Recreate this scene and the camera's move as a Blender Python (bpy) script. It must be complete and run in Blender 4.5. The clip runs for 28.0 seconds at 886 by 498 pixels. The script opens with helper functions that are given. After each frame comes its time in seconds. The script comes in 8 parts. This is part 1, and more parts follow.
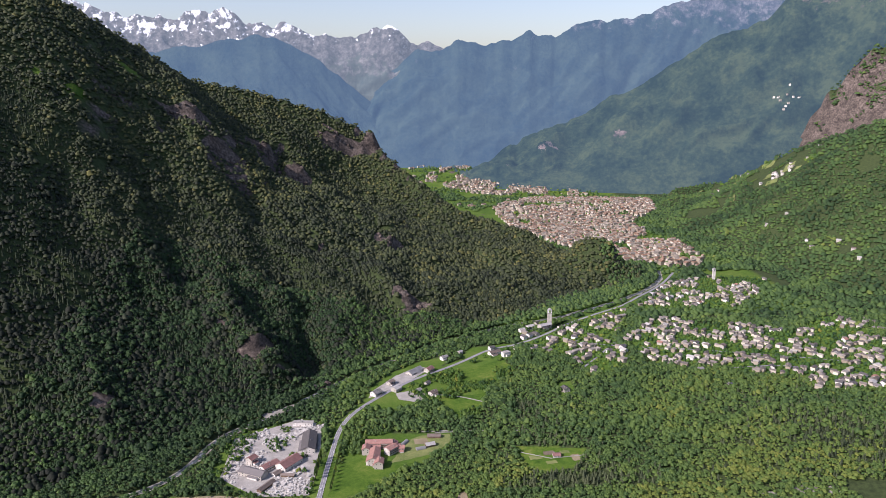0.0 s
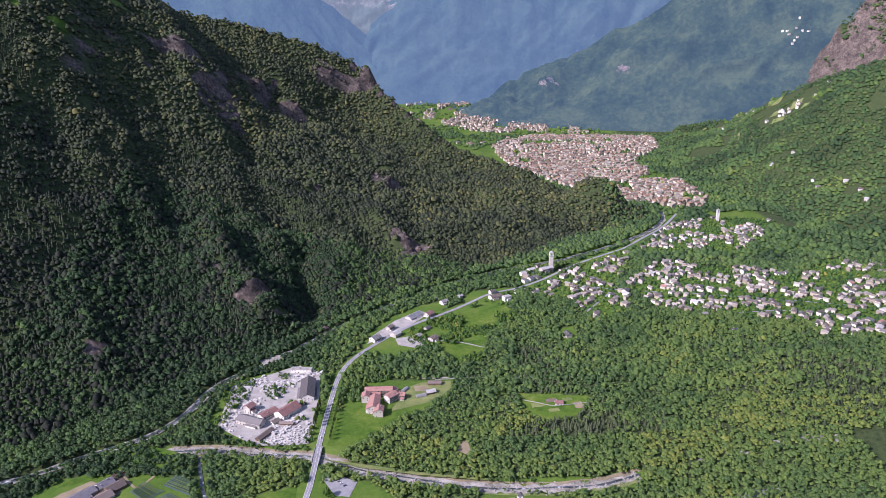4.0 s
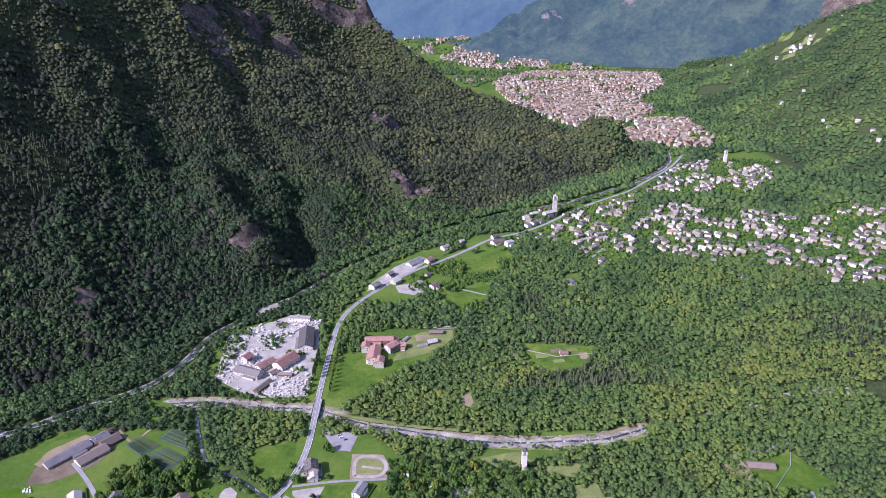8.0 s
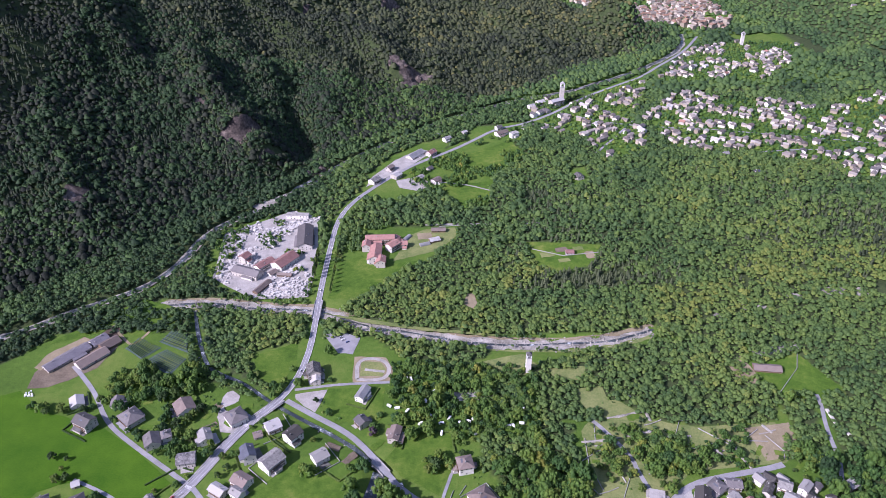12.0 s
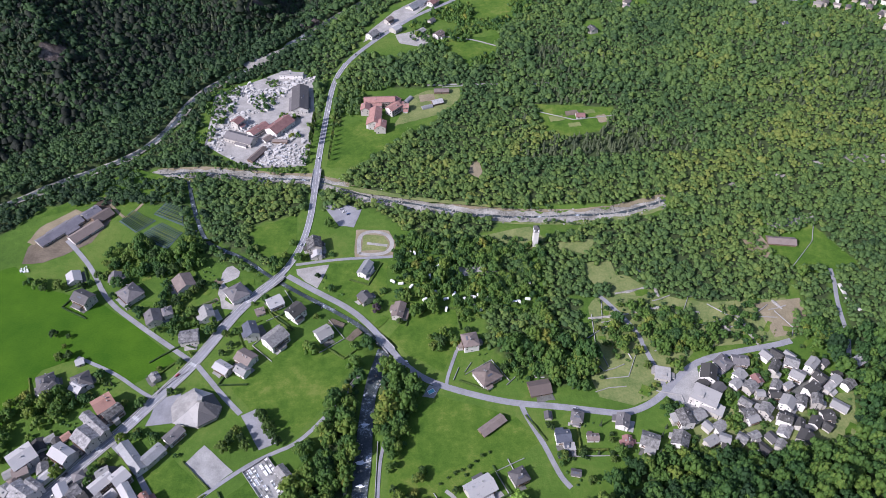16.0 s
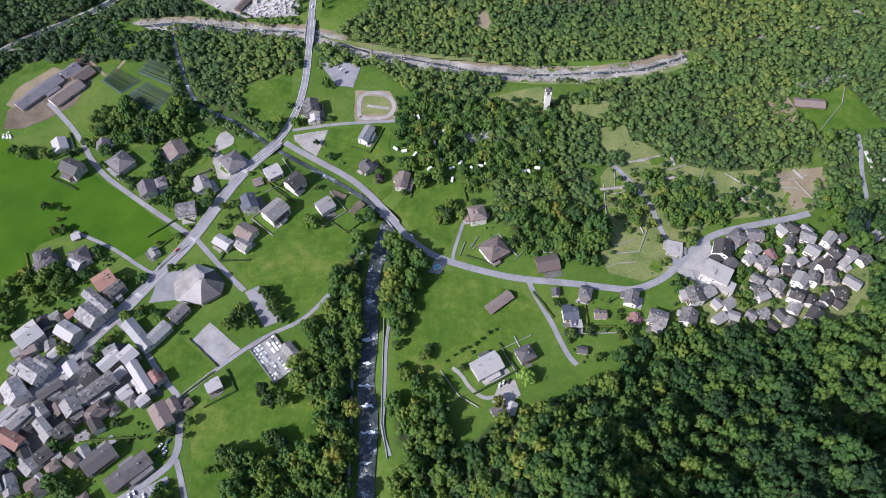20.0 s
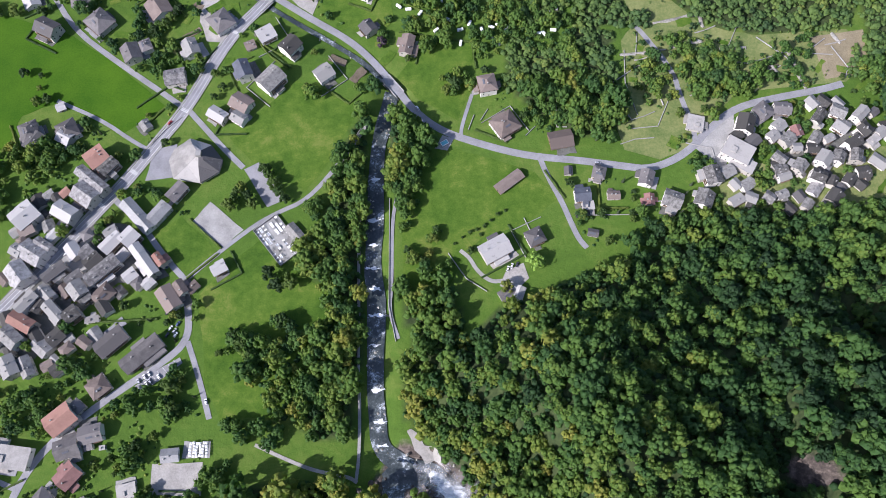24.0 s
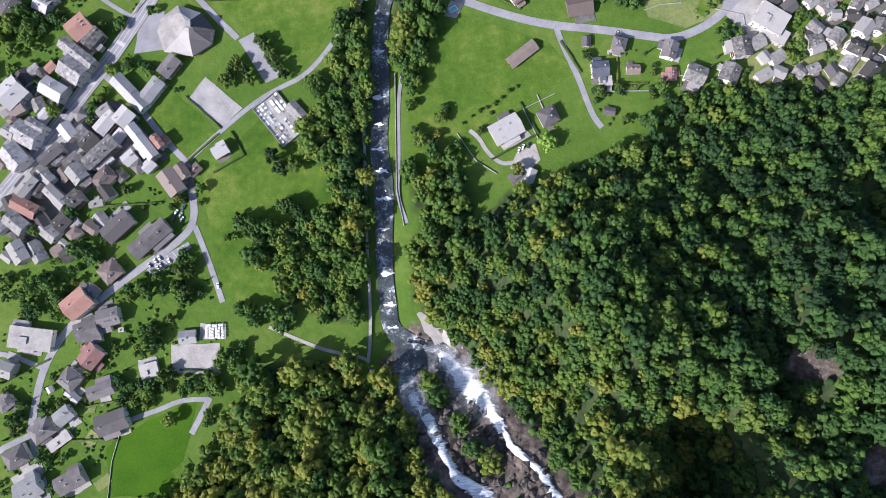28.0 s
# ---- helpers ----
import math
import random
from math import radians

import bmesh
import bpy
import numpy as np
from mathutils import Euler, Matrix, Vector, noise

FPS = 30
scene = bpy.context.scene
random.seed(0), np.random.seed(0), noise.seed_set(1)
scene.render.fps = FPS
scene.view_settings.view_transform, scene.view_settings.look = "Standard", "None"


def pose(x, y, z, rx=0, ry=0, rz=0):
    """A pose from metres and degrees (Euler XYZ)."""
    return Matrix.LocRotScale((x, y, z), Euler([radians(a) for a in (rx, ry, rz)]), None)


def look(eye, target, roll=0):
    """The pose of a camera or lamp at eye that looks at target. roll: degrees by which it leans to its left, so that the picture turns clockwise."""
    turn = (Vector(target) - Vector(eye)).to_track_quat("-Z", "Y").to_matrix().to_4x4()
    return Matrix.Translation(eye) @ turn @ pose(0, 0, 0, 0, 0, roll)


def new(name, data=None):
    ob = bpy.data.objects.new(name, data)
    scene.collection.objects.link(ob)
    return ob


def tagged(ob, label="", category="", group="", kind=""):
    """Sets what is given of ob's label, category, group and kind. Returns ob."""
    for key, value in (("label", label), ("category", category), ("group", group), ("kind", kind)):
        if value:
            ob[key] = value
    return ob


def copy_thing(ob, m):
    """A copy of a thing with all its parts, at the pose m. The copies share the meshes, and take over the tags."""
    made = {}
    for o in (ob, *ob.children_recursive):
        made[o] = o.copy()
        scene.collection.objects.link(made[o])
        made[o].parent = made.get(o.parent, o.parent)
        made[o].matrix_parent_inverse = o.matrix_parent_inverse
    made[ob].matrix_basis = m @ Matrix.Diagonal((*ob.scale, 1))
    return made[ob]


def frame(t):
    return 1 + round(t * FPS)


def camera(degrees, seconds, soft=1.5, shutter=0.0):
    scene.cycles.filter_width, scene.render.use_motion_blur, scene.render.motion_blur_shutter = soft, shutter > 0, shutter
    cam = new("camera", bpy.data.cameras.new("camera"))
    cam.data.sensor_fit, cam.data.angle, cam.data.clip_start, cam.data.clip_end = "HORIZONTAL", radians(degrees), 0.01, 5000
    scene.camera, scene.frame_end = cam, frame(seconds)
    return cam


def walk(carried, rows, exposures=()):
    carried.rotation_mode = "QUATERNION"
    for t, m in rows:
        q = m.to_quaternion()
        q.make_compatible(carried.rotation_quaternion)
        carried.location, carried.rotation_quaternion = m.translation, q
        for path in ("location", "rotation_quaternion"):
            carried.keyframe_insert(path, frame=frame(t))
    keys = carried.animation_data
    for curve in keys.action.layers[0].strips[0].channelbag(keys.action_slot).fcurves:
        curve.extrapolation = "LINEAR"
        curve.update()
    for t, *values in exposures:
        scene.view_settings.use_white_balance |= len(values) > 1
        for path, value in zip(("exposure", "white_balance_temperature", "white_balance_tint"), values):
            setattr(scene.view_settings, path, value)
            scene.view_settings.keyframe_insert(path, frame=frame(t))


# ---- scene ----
# the drone's path: seconds, metres, degrees
PATH = [
    (0, -0.0, 0.0, 508.7, 77.06, 0.30, -0.88),
    (0.5, -0.7, 5.1, 507.9, 76.45, 0.28, -0.92),
    (1, -0.9, 9.8, 507.2, 75.85, 0.36, -0.96),
    (1.5, -1.7, 14.3, 508.0, 75.21, 0.26, -0.96),
    (2, -2.4, 19.1, 509.4, 74.51, 0.26, -0.99),
    (2.5, -2.8, 24.2, 509.4, 73.89, 0.32, -1.05),
    (3, -3.2, 28.7, 509.4, 73.27, 0.25, -1.03),
    (3.5, -3.7, 32.9, 509.7, 72.66, 0.25, -1.07),
    (5.5, -6.2, 53.3, 509.6, 70.14, 0.13, -1.13),
    (6, -6.7, 58.1, 509.9, 69.50, 0.09, -1.11),
    (6.5, -7.5, 63.6, 510.0, 68.87, 0.10, -1.17),
    (7, -8.1, 68.6, 509.5, 68.27, 0.10, -1.19),
    (7.5, -8.8, 73.2, 509.1, 67.69, 0.08, -1.19),
    (8, -9.3, 78.5, 509.1, 67.05, 0.09, -1.21),
    (8.5, -9.6, 83.7, 509.6, 66.38, 0.05, -1.19),
    (9, -9.8, 88.5, 510.0, 65.68, 0.07, -1.22),
    (9.5, -10.2, 93.3, 510.5, 64.88, 0.08, -1.22),
    (10, -10.7, 97.5, 510.8, 63.67, 0.11, -1.25),
    (10.5, -11.1, 102.6, 510.6, 62.23, 0.14, -1.28),
    (11, -11.2, 107.8, 510.7, 60.75, 0.14, -1.25),
    (11.5, -11.3, 113.4, 510.7, 59.23, 0.13, -1.23),
    (12, -11.5, 118.5, 510.1, 57.74, 0.16, -1.22),
    (12.5, -11.6, 123.5, 508.9, 56.30, 0.20, -1.24),
    (14.5, -13.5, 144.4, 508.9, 50.33, 0.25, -1.29),
    (15, -13.8, 149.6, 508.7, 48.80, 0.26, -1.27),
    (15.5, -13.9, 155.2, 509.1, 47.19, 0.30, -1.28),
    (16, -13.7, 160.6, 509.1, 45.62, 0.33, -1.24),
    (16.5, -14.4, 166.3, 509.0, 44.01, 0.32, -1.25),
    (17, -15.2, 171.3, 508.9, 42.44, 0.31, -1.28),
    (17.5, -15.5, 177.1, 509.2, 40.75, 0.32, -1.27),
    (18, -14.5, 184.4, 510.4, 38.89, 0.42, -1.20),
    (18.5, -14.1, 190.1, 510.5, 37.19, 0.49, -1.16),
    (19, -15.1, 195.1, 510.0, 35.58, 0.47, -1.20),
    (19.5, -16.4, 200.4, 510.2, 33.90, 0.40, -1.19),
    (20, -16.8, 206.3, 510.7, 32.12, 0.42, -1.21),
    (20.5, -17.5, 212.4, 511.3, 30.35, 0.40, -1.20),
    (21, -17.2, 218.6, 511.3, 28.57, 0.48, -1.17),
    (21.5, -17.9, 224.4, 511.0, 26.86, 0.46, -1.12),
    (23.5, -20.8, 249.0, 511.8, 19.77, 0.40, -1.09),
    (24, -21.8, 255.2, 511.8, 17.99, 0.34, -1.05),
    (24.5, -21.9, 260.8, 511.5, 16.25, 0.41, -1.06),
    (25, -22.4, 266.7, 511.5, 14.50, 0.41, -1.07),
    (25.5, -23.0, 273.1, 511.4, 12.67, 0.44, -1.09),
    (26, -23.4, 279.1, 511.2, 10.88, 0.45, -1.05),
    (26.5, -23.9, 285.2, 511.3, 9.04, 0.46, -1.02),
    (27, -24.3, 292.0, 511.1, 7.14, 0.50, -1.07),
    (27.5, -24.9, 298.1, 510.9, 5.30, 0.52, -1.09),
    (28, -24.5, 304.4, 510.3, 3.41, 0.64, -1.07),
]
cam = camera(63.34, 28.0, soft=0.8)
walk(cam, [(t, pose(*p)) for t, *p in PATH], [(0, 0.32, 6400, 26), (3, 0.45, 6100, 31), (6, 0.60, 5730, 36), (12, 0.57, 5720, 36), (15, 0.44, 5780, 26), (18, 0.41, 5850, 22), (28, 0.72, 6000, 20)])

# ---- light: clear summer morning, sun from the valley's left side ----
SUN = Vector((-0.69, -0.38, 0.60)).normalized()
world = bpy.data.worlds.new("sky")
scene.world = world
world.use_nodes = True
wn = world.node_tree.nodes
sky = wn.new("ShaderNodeTexSky")
sky.sky_type = "NISHITA"
sky.sun_disc = False
sky.sun_elevation = math.asin(SUN.z)
sky.sun_rotation = math.atan2(SUN.x, SUN.y)
sky.altitude = 900.0
sky.air_density, sky.dust_density = 1.1, 3.2
world.node_tree.links.new(sky.outputs[0], wn["Background"].inputs[0])
wn["Background"].inputs[1].default_value = 0.135
sun_data = bpy.data.lights.new("sun", "SUN")
sun_data.energy, sun_data.angle, sun_data.color = 4.9, radians(0.6), (1.0, 0.955, 0.88)
sun = new("sun", sun_data)
sun.matrix_world = look(SUN * 900, (0, 0, 0))


# ---- materials ----
def node_mat(name):
    m = bpy.data.materials.new(name)
    m.use_nodes = True
    nt = m.node_tree
    return m, nt.nodes, nt.links, nt.nodes["Principled BSDF"]


def noise_node(n, l, scale, detail=4, rough=0.6, vec=None):
    t = n.new("ShaderNodeTexNoise")
    t.inputs["Scale"].default_value, t.inputs["Detail"].default_value, t.inputs["Roughness"].default_value = scale, detail, rough
    if vec:
        l.new(vec, t.inputs["Vector"])
    return t.outputs["Fac"]


def ramp_node(n, l, fac, stops):
    r = n.new("ShaderNodeValToRGB")
    e = r.color_ramp.elements
    while len(e) < len(stops):
        e.new(0.5)
    for el, (p, c) in zip(e, stops):
        el.position, el.color = p, (*c, 1)
    l.new(fac, r.inputs[0])
    return r.outputs[0]


def mix_node(n, l, fac, a, b, kind="MIX"):
    x = n.new("ShaderNodeMix")
    x.data_type, x.blend_type = "RGBA", kind
    for sock, v in ((x.inputs[0], fac), (x.inputs[6], a), (x.inputs[7], b)):
        if isinstance(v, (int, float)):
            sock.default_value = v
        elif isinstance(v, tuple):
            sock.default_value = (*v, 1)
        else:
            l.new(v, sock)
    return x.outputs[2]


def math_node(n, l, op, a, b=0.0, clamp=False):
    x = n.new("ShaderNodeMath")
    x.operation, x.use_clamp = op, clamp
    for sock, v in ((x.inputs[0], a), (x.inputs[1], b)):
        if isinstance(v, (int, float)):
            sock.default_value = v
        else:
            l.new(v, sock)
    return x.outputs[0]


def world_pos(n):
    return n.new("ShaderNodeNewGeometry").outputs["Position"]


def object_pos(n):
    return n.new("ShaderNodeTexCoord").outputs["Object"]


def bump_node(n, l, bsdf, height, strength, distance):
    b = n.new("ShaderNodeBump")
    b.inputs["Strength"].default_value, b.inputs["Distance"].default_value = strength, distance
    l.new(height, b.inputs["Height"])
    l.new(b.outputs[0], bsdf.inputs["Normal"])


def surface(name, dark, light, coarse, fine, rough=0.9, bump=0.3, dist=0.05, vary=0.0, metal=0.0):
    """Two-scale mottled surface in world space; vary: how far alike objects differ in tone."""
    m, n, l, p = node_mat(name)
    pos = world_pos(n)
    a = noise_node(n, l, coarse, 3, 0.6, pos)
    b = noise_node(n, l, fine, 4, 0.7, pos)
    f = math_node(n, l, "ADD", math_node(n, l, "MULTIPLY", a, 0.55), math_node(n, l, "MULTIPLY", b, 0.45))
    if vary:
        r = n.new("ShaderNodeObjectInfo").outputs["Random"]
        f = math_node(n, l, "ADD", f, math_node(n, l, "MULTIPLY", math_node(n, l, "SUBTRACT", r, 0.5), vary))
    l.new(ramp_node(n, l, f, [(0.36, dark), (0.64, light)]), p.inputs["Base Color"])
    p.inputs["Roughness"].default_value, p.inputs["Metallic"].default_value = rough, metal
    if rough > 0.9:
        p.inputs["Specular IOR Level"].default_value = 0.15
    bump_node(n, l, p, b, bump, dist)
    return m


def foliage(name, stops, rough=0.65, single=False, mottle=0.75, thin=0.36):
    """Leaves: tone per tree from the point attribute, tint per leaf clump."""
    m, n, l, p = node_mat(name)
    at = n.new("ShaderNodeAttribute")
    at.attribute_name = "tone"
    isl = n.new("ShaderNodeNewGeometry").outputs["Random Per Island"]
    per_tree = n.new("ShaderNodeObjectInfo").outputs["Random"] if single else at.outputs["Fac"]
    f = math_node(n, l, "ADD", math_node(n, l, "MULTIPLY", per_tree, 0.82), math_node(n, l, "MULTIPLY", isl, 0.18))
    g = noise_node(n, l, 1.3, 5, 0.8, world_pos(n))
    c = ramp_node(n, l, f, stops)
    c = mix_node(n, l, mottle, c, ramp_node(n, l, g, [(0.3, (0.45, 0.5, 0.38)), (0.7, (1.5, 1.45, 1.2))]), "MULTIPLY")
    l.new(c, p.inputs["Base Color"])
    p.inputs["Roughness"].default_value = rough
    p.inputs["Specular IOR Level"].default_value = 0.25
    bump_node(n, l, p, noise_node(n, l, 1.4, 5, 0.8, world_pos(n)), mottle, 0.55)
    # light that comes through the leaves
    tr = n.new("ShaderNodeBsdfTranslucent")
    l.new(mix_node(n, l, 1.0, c, (1.0, 1.2, 0.6), "MULTIPLY"), tr.inputs["Color"])
    mx = n.new("ShaderNodeMixShader")
    mx.inputs[0].default_value = thin
    l.new(p.outputs[0], mx.inputs[1])
    l.new(tr.outputs[0], mx.inputs[2])
    l.new(mx.outputs[0], n["Material Output"].inputs[0])
    return m


LEAF = foliage("broadleaf", [(0.0, (0.022, 0.054, 0.024)), (0.3, (0.046, 0.110, 0.034)), (0.6, (0.096, 0.176, 0.038)), (0.82, (0.168, 0.222, 0.046)), (1.0, (0.270, 0.258, 0.060))])
LEAF_SINGLE = foliage("garden_leaves", [(0.0, (0.024, 0.050, 0.022)), (0.4, (0.055, 0.104, 0.030)), (0.8, (0.108, 0.160, 0.034)), (1.0, (0.190, 0.195, 0.048))], single=True)
# mountain leaves; some haze and the foot slope's shade are put into the colours
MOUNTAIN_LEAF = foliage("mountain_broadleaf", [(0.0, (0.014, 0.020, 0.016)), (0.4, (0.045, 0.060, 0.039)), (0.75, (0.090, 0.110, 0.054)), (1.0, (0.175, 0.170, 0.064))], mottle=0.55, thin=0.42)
VALLEY_LEAF = foliage("valley_broadleaf", [(0.0, (0.026, 0.056, 0.030)), (0.35, (0.078, 0.146, 0.054)), (0.65, (0.134, 0.212, 0.060)), (1.0, (0.250, 0.275, 0.070))], mottle=0.5, thin=0.44)
NEEDLE = foliage("needles", [(0.0, (0.030, 0.045, 0.030)), (0.5, (0.060, 0.084, 0.050)), (1.0, (0.108, 0.132, 0.076))], mottle=0.5, thin=0.42)
BARK = surface("bark", (0.045, 0.032, 0.022), (0.10, 0.075, 0.055), 0.8, 6, 0.95)
ROCK = surface("rock", (0.07, 0.062, 0.058), (0.27, 0.235, 0.21), 0.035, 0.35, 0.95, 0.8, 1.5)
WET_ROCK = surface("wet_rock", (0.014, 0.013, 0.012), (0.095, 0.078, 0.066), 0.09, 0.6, 0.6, 0.8, 1.0)
ASPHALT = surface("asphalt", (0.17, 0.17, 0.18), (0.27, 0.27, 0.285), 0.08, 1.2, 0.9, 0.1, 0.02)
GRAVEL = surface("gravel", (0.22, 0.21, 0.195), (0.38, 0.365, 0.34), 0.08, 0.9, 0.95, 0.2, 0.03)
EARTH = surface("earth", (0.085, 0.070, 0.052), (0.18, 0.148, 0.108), 0.06, 0.7, 0.95, 0.3, 0.1)
DRY_GRASS = surface("dry_grass", (0.085, 0.128, 0.036), (0.205, 0.218, 0.085), 0.05, 0.45, 0.95, 0.3, 0.1)
WATER = surface("water", (0.030, 0.042, 0.048), (0.085, 0.105, 0.11), 0.10, 0.6, 0.25, 0.4, 0.2)
FOAM = surface("foam", (0.55, 0.60, 0.66), (0.92, 0.94, 0.96), 0.12, 0.9, 0.8, 0.6, 0.4)
STONES = surface("riverbed_stones", (0.10, 0.098, 0.078), (0.42, 0.40, 0.36), 0.06, 0.7, 0.95, 0.7, 0.5)

# mown grass: broad mottling, patches and blades
LAWN, n, l, p = node_mat("lawn")
pos = world_pos(n)
f = math_node(n, l, "ADD", math_node(n, l, "MULTIPLY", noise_node(n, l, 0.022, 3, 0.6, pos), 0.42), math_node(n, l, "ADD", math_node(n, l, "MULTIPLY", noise_node(n, l, 0.13, 4, 0.7, pos), 0.36), math_node(n, l, "MULTIPLY", noise_node(n, l, 0.9, 4, 0.75, pos), 0.22)))
l.new(ramp_node(n, l, f, [(0.36, (0.026, 0.066, 0.006)), (0.46, (0.050, 0.106, 0.010)), (0.54, (0.078, 0.134, 0.016)), (0.64, (0.145, 0.172, 0.038))]), p.inputs["Base Color"])
p.inputs["Roughness"].default_value = 0.95
p.inputs["Specular IOR Level"].default_value = 0.2
bump_node(n, l, p, noise_node(n, l, 1.2, 5, 0.75, pos), 0.6, 0.25)

DEEP_LAWN = surface("deep_green_meadow", (0.026, 0.080, 0.003), (0.056, 0.124, 0.006), 0.03, 0.7, 0.95, 0.5, 0.2)

# broken water: dark pools flecked with white
RAPIDS, n, l, p = node_mat("rapids")
pos = world_pos(n)
f = math_node(n, l, "ADD", math_node(n, l, "MULTIPLY", noise_node(n, l, 0.09, 3, 0.6, pos), 0.55), math_node(n, l, "MULTIPLY", noise_node(n, l, 0.55, 5, 0.75, pos), 0.45))
l.new(ramp_node(n, l, f, [(0.42, (0.022, 0.030, 0.033)), (0.54, (0.065, 0.078, 0.078)), (0.59, (0.24, 0.27, 0.29)), (0.66, (0.75, 0.78, 0.82))]), p.inputs["Base Color"])
p.inputs["Roughness"].default_value = 0.3
bump_node(n, l, p, f, 0.7, 0.5)


# ---- the lie of the land ----
def vnoise(x, y, seed=0):
    """Smooth lattice noise, -1 to 1, on arrays."""
    x, y = np.asarray(x, float), np.asarray(y, float)
    xi, yi = np.floor(x).astype(np.int64), np.floor(y).astype(np.int64)
    u, v = x - xi, y - yi
    u, v = u * u * (3 - 2 * u), v * v * (3 - 2 * v)

    def h(a, b):
        k = (a * 374761393 + b * 668265263 + seed * 1442695041) & 0xFFFFFFFF
        k = ((k ^ (k >> 13)) * 1274126177) & 0xFFFFFFFF
        return ((k ^ (k >> 16)) & 0xFFFF) / 32767.5 - 1
    return (h(xi, yi) * (1 - u) + h(xi + 1, yi) * u) * (1 - v) + (h(xi, yi + 1) * (1 - u) + h(xi + 1, yi + 1) * u) * v


def fbm(x, y, size, octaves=4, seed=0):
    s, a, k = 0.0, 1.0, 1.0 / size
    for i in range(octaves):
        s = s + a * vnoise(x * k, y * k, seed + i)
        a, k = a * 0.5, k * 2.03
    return s


def to_line(x, y, line):
    """Distance to a polyline, its third value at the nearest place, and the side (+ left of its way)."""
    best = np.full(np.shape(x), 1e18)
    val, side = np.zeros(np.shape(x)), np.zeros(np.shape(x))
    for a, b in zip(line, line[1:]):
        ax, ay, bx, by = a[0], a[1], b[0], b[1]
        dx, dy = bx - ax, by - ay
        t = np.clip(((x - ax) * dx + (y - ay) * dy) / (dx * dx + dy * dy), 0, 1)
        d = (x - ax - t * dx) ** 2 + (y - ay - t * dy) ** 2
        near = d < best
        best = np.where(near, d, best)
        if len(a) > 2:
            val = np.where(near, a[2] + t * (b[2] - a[2]), val)
        side = np.where(near, np.sign(dx * (y - ay) - dy * (x - ax)), side)
    return np.sqrt(best), val, side


def crest_height(x, y, line, step=60.0):
    """Height of a crest as felt from a place: near parts of it count most."""
    num, den = 0.0, 0.0
    for a, b in zip(line, line[1:]):
        n = max(1, int(math.hypot(b[0] - a[0], b[1] - a[1]) / step))
        for i in range(n):
            t = (i + 0.5) / n
            w = 1.0 / ((x - a[0] - t * (b[0] - a[0])) ** 2 + (y - a[1] - t * (b[1] - a[1])) ** 2 + 400.0) ** 2
            num, den = num + w * (a[2] + t * (b[2] - a[2])), den + w
    return num / den


def inside(x, y, ring):
    hit = np.zeros(np.shape(x), bool)
    for (ax, ay), (bx, by) in zip(ring, ring[1:] + ring[:1]):
        if ay != by:
            hit ^= ((ay > y) != (by > y)) & (x < (bx - ax) * (y - ay) / (by - ay) + ax)
    return hit


# foot and crest of the mountain across the river, of the hillside under the falls, and of the slopes behind
SOUTH_FOOT = [(-2600, -300), (-1400, 250), (-760, 640), (-500, 850), (-415, 935), (-345, 1040), (-260, 1130), (-180, 1235), (-80, 1350), (60, 1450), (215, 1565), (330, 1690), (490, 1800), (565, 1880), (592, 1940), (570, 2010), (480, 2120), (395, 2250), (200, 2560), (60, 2900), (-60, 3400), (-400, 4300), (-900, 5200)]
SOUTH_CREST = [(-2900, 900, 1500), (-1700, 1500, 1080), (-1060, 2160, 775), (-830, 2467, 560), (-560, 2600, 490), (-259, 2640, 385), (-170, 2545, 290), (64, 2300, 135), (188, 2230, 100), (300, 2130, 84), (350, 2066, 46), (402, 2020, 62), (458, 1985, 74), (520, 1955, 50), (575, 1935, 8)]
HILL_FOOT = [(-2600, -420), (-700, -60), (-420, 60), (-260, 150), (-170, 205), (-100, 238), (-62, 250), (-30, 262), (-36, 300), (-30, 338), (14, 374), (111, 412), (184, 430), (300, 452), (460, 520), (800, 560), (1150, 540), (1500, 300), (1900, -200)]
NORTH_FOOT = [(1700, 300), (1350, 900), (1130, 1500), (1010, 2000), (940, 2500), (900, 2900), (980, 3180), (1120, 3400)]
NORTH_CREST = [(3200, 300, 1300), (2500, 1300, 900), (1900, 2150, 545), (1612, 2530, 420), (1524, 2927, 290), (1373, 3120, 160), (1180, 3330, 0)]
CLIFF_CREST = [(1740, 3500, 180), (1830, 3440, 420), (1968, 3367, 625), (2130, 3270, 720), (2700, 3000, 980)]
FAR_CREST = [(-250, 5300, 60), (225, 4330, 30), (464, 4275, 165), (788, 4227, 300), (1050, 4150, 440), (1428, 4056, 672), (2000, 3830, 985), (3000, 3300, 1500)]


CLIFFS = [(-690, 2030, 60, 26, 42, 118), (-570, 1975, 55, 26, 50, 118), (-520, 2230, 34, 26, 80, 100), (-410, 2215, 50, 24, 60, 115), (-305, 2545, 80, 22, 40, 112), (-215, 2590, 26, 20, 70, 70), (-100, 1872, 34, 18, 46, 130), (-283, 1714, 30, 16, 30, 120), (-47, 1522, 44, 14, 20, 125), (-318, 1215, 34, 15, 34, 125), (-215, 1168, 34, 10, 20, 125), (-500, 1000, 22, 10, 16, 125), (-396, 1278, 16, 9, 16, 125)]
SPURS = [(-430, 1380, -285, 1185, 38, 30), (-270, 1420, -205, 1210, 30, -30), (-640, 1250, -500, 985, 45, 14), (-760, 1500, -600, 1150, 50, -14), (-180, 1760, -70, 1520, 40, 14), (-620, 1850, -420, 1500, 60, 14), (-480, 1850, -330, 1480, 45, -14), (-480, 2330, -470, 2130, 24, -26)]


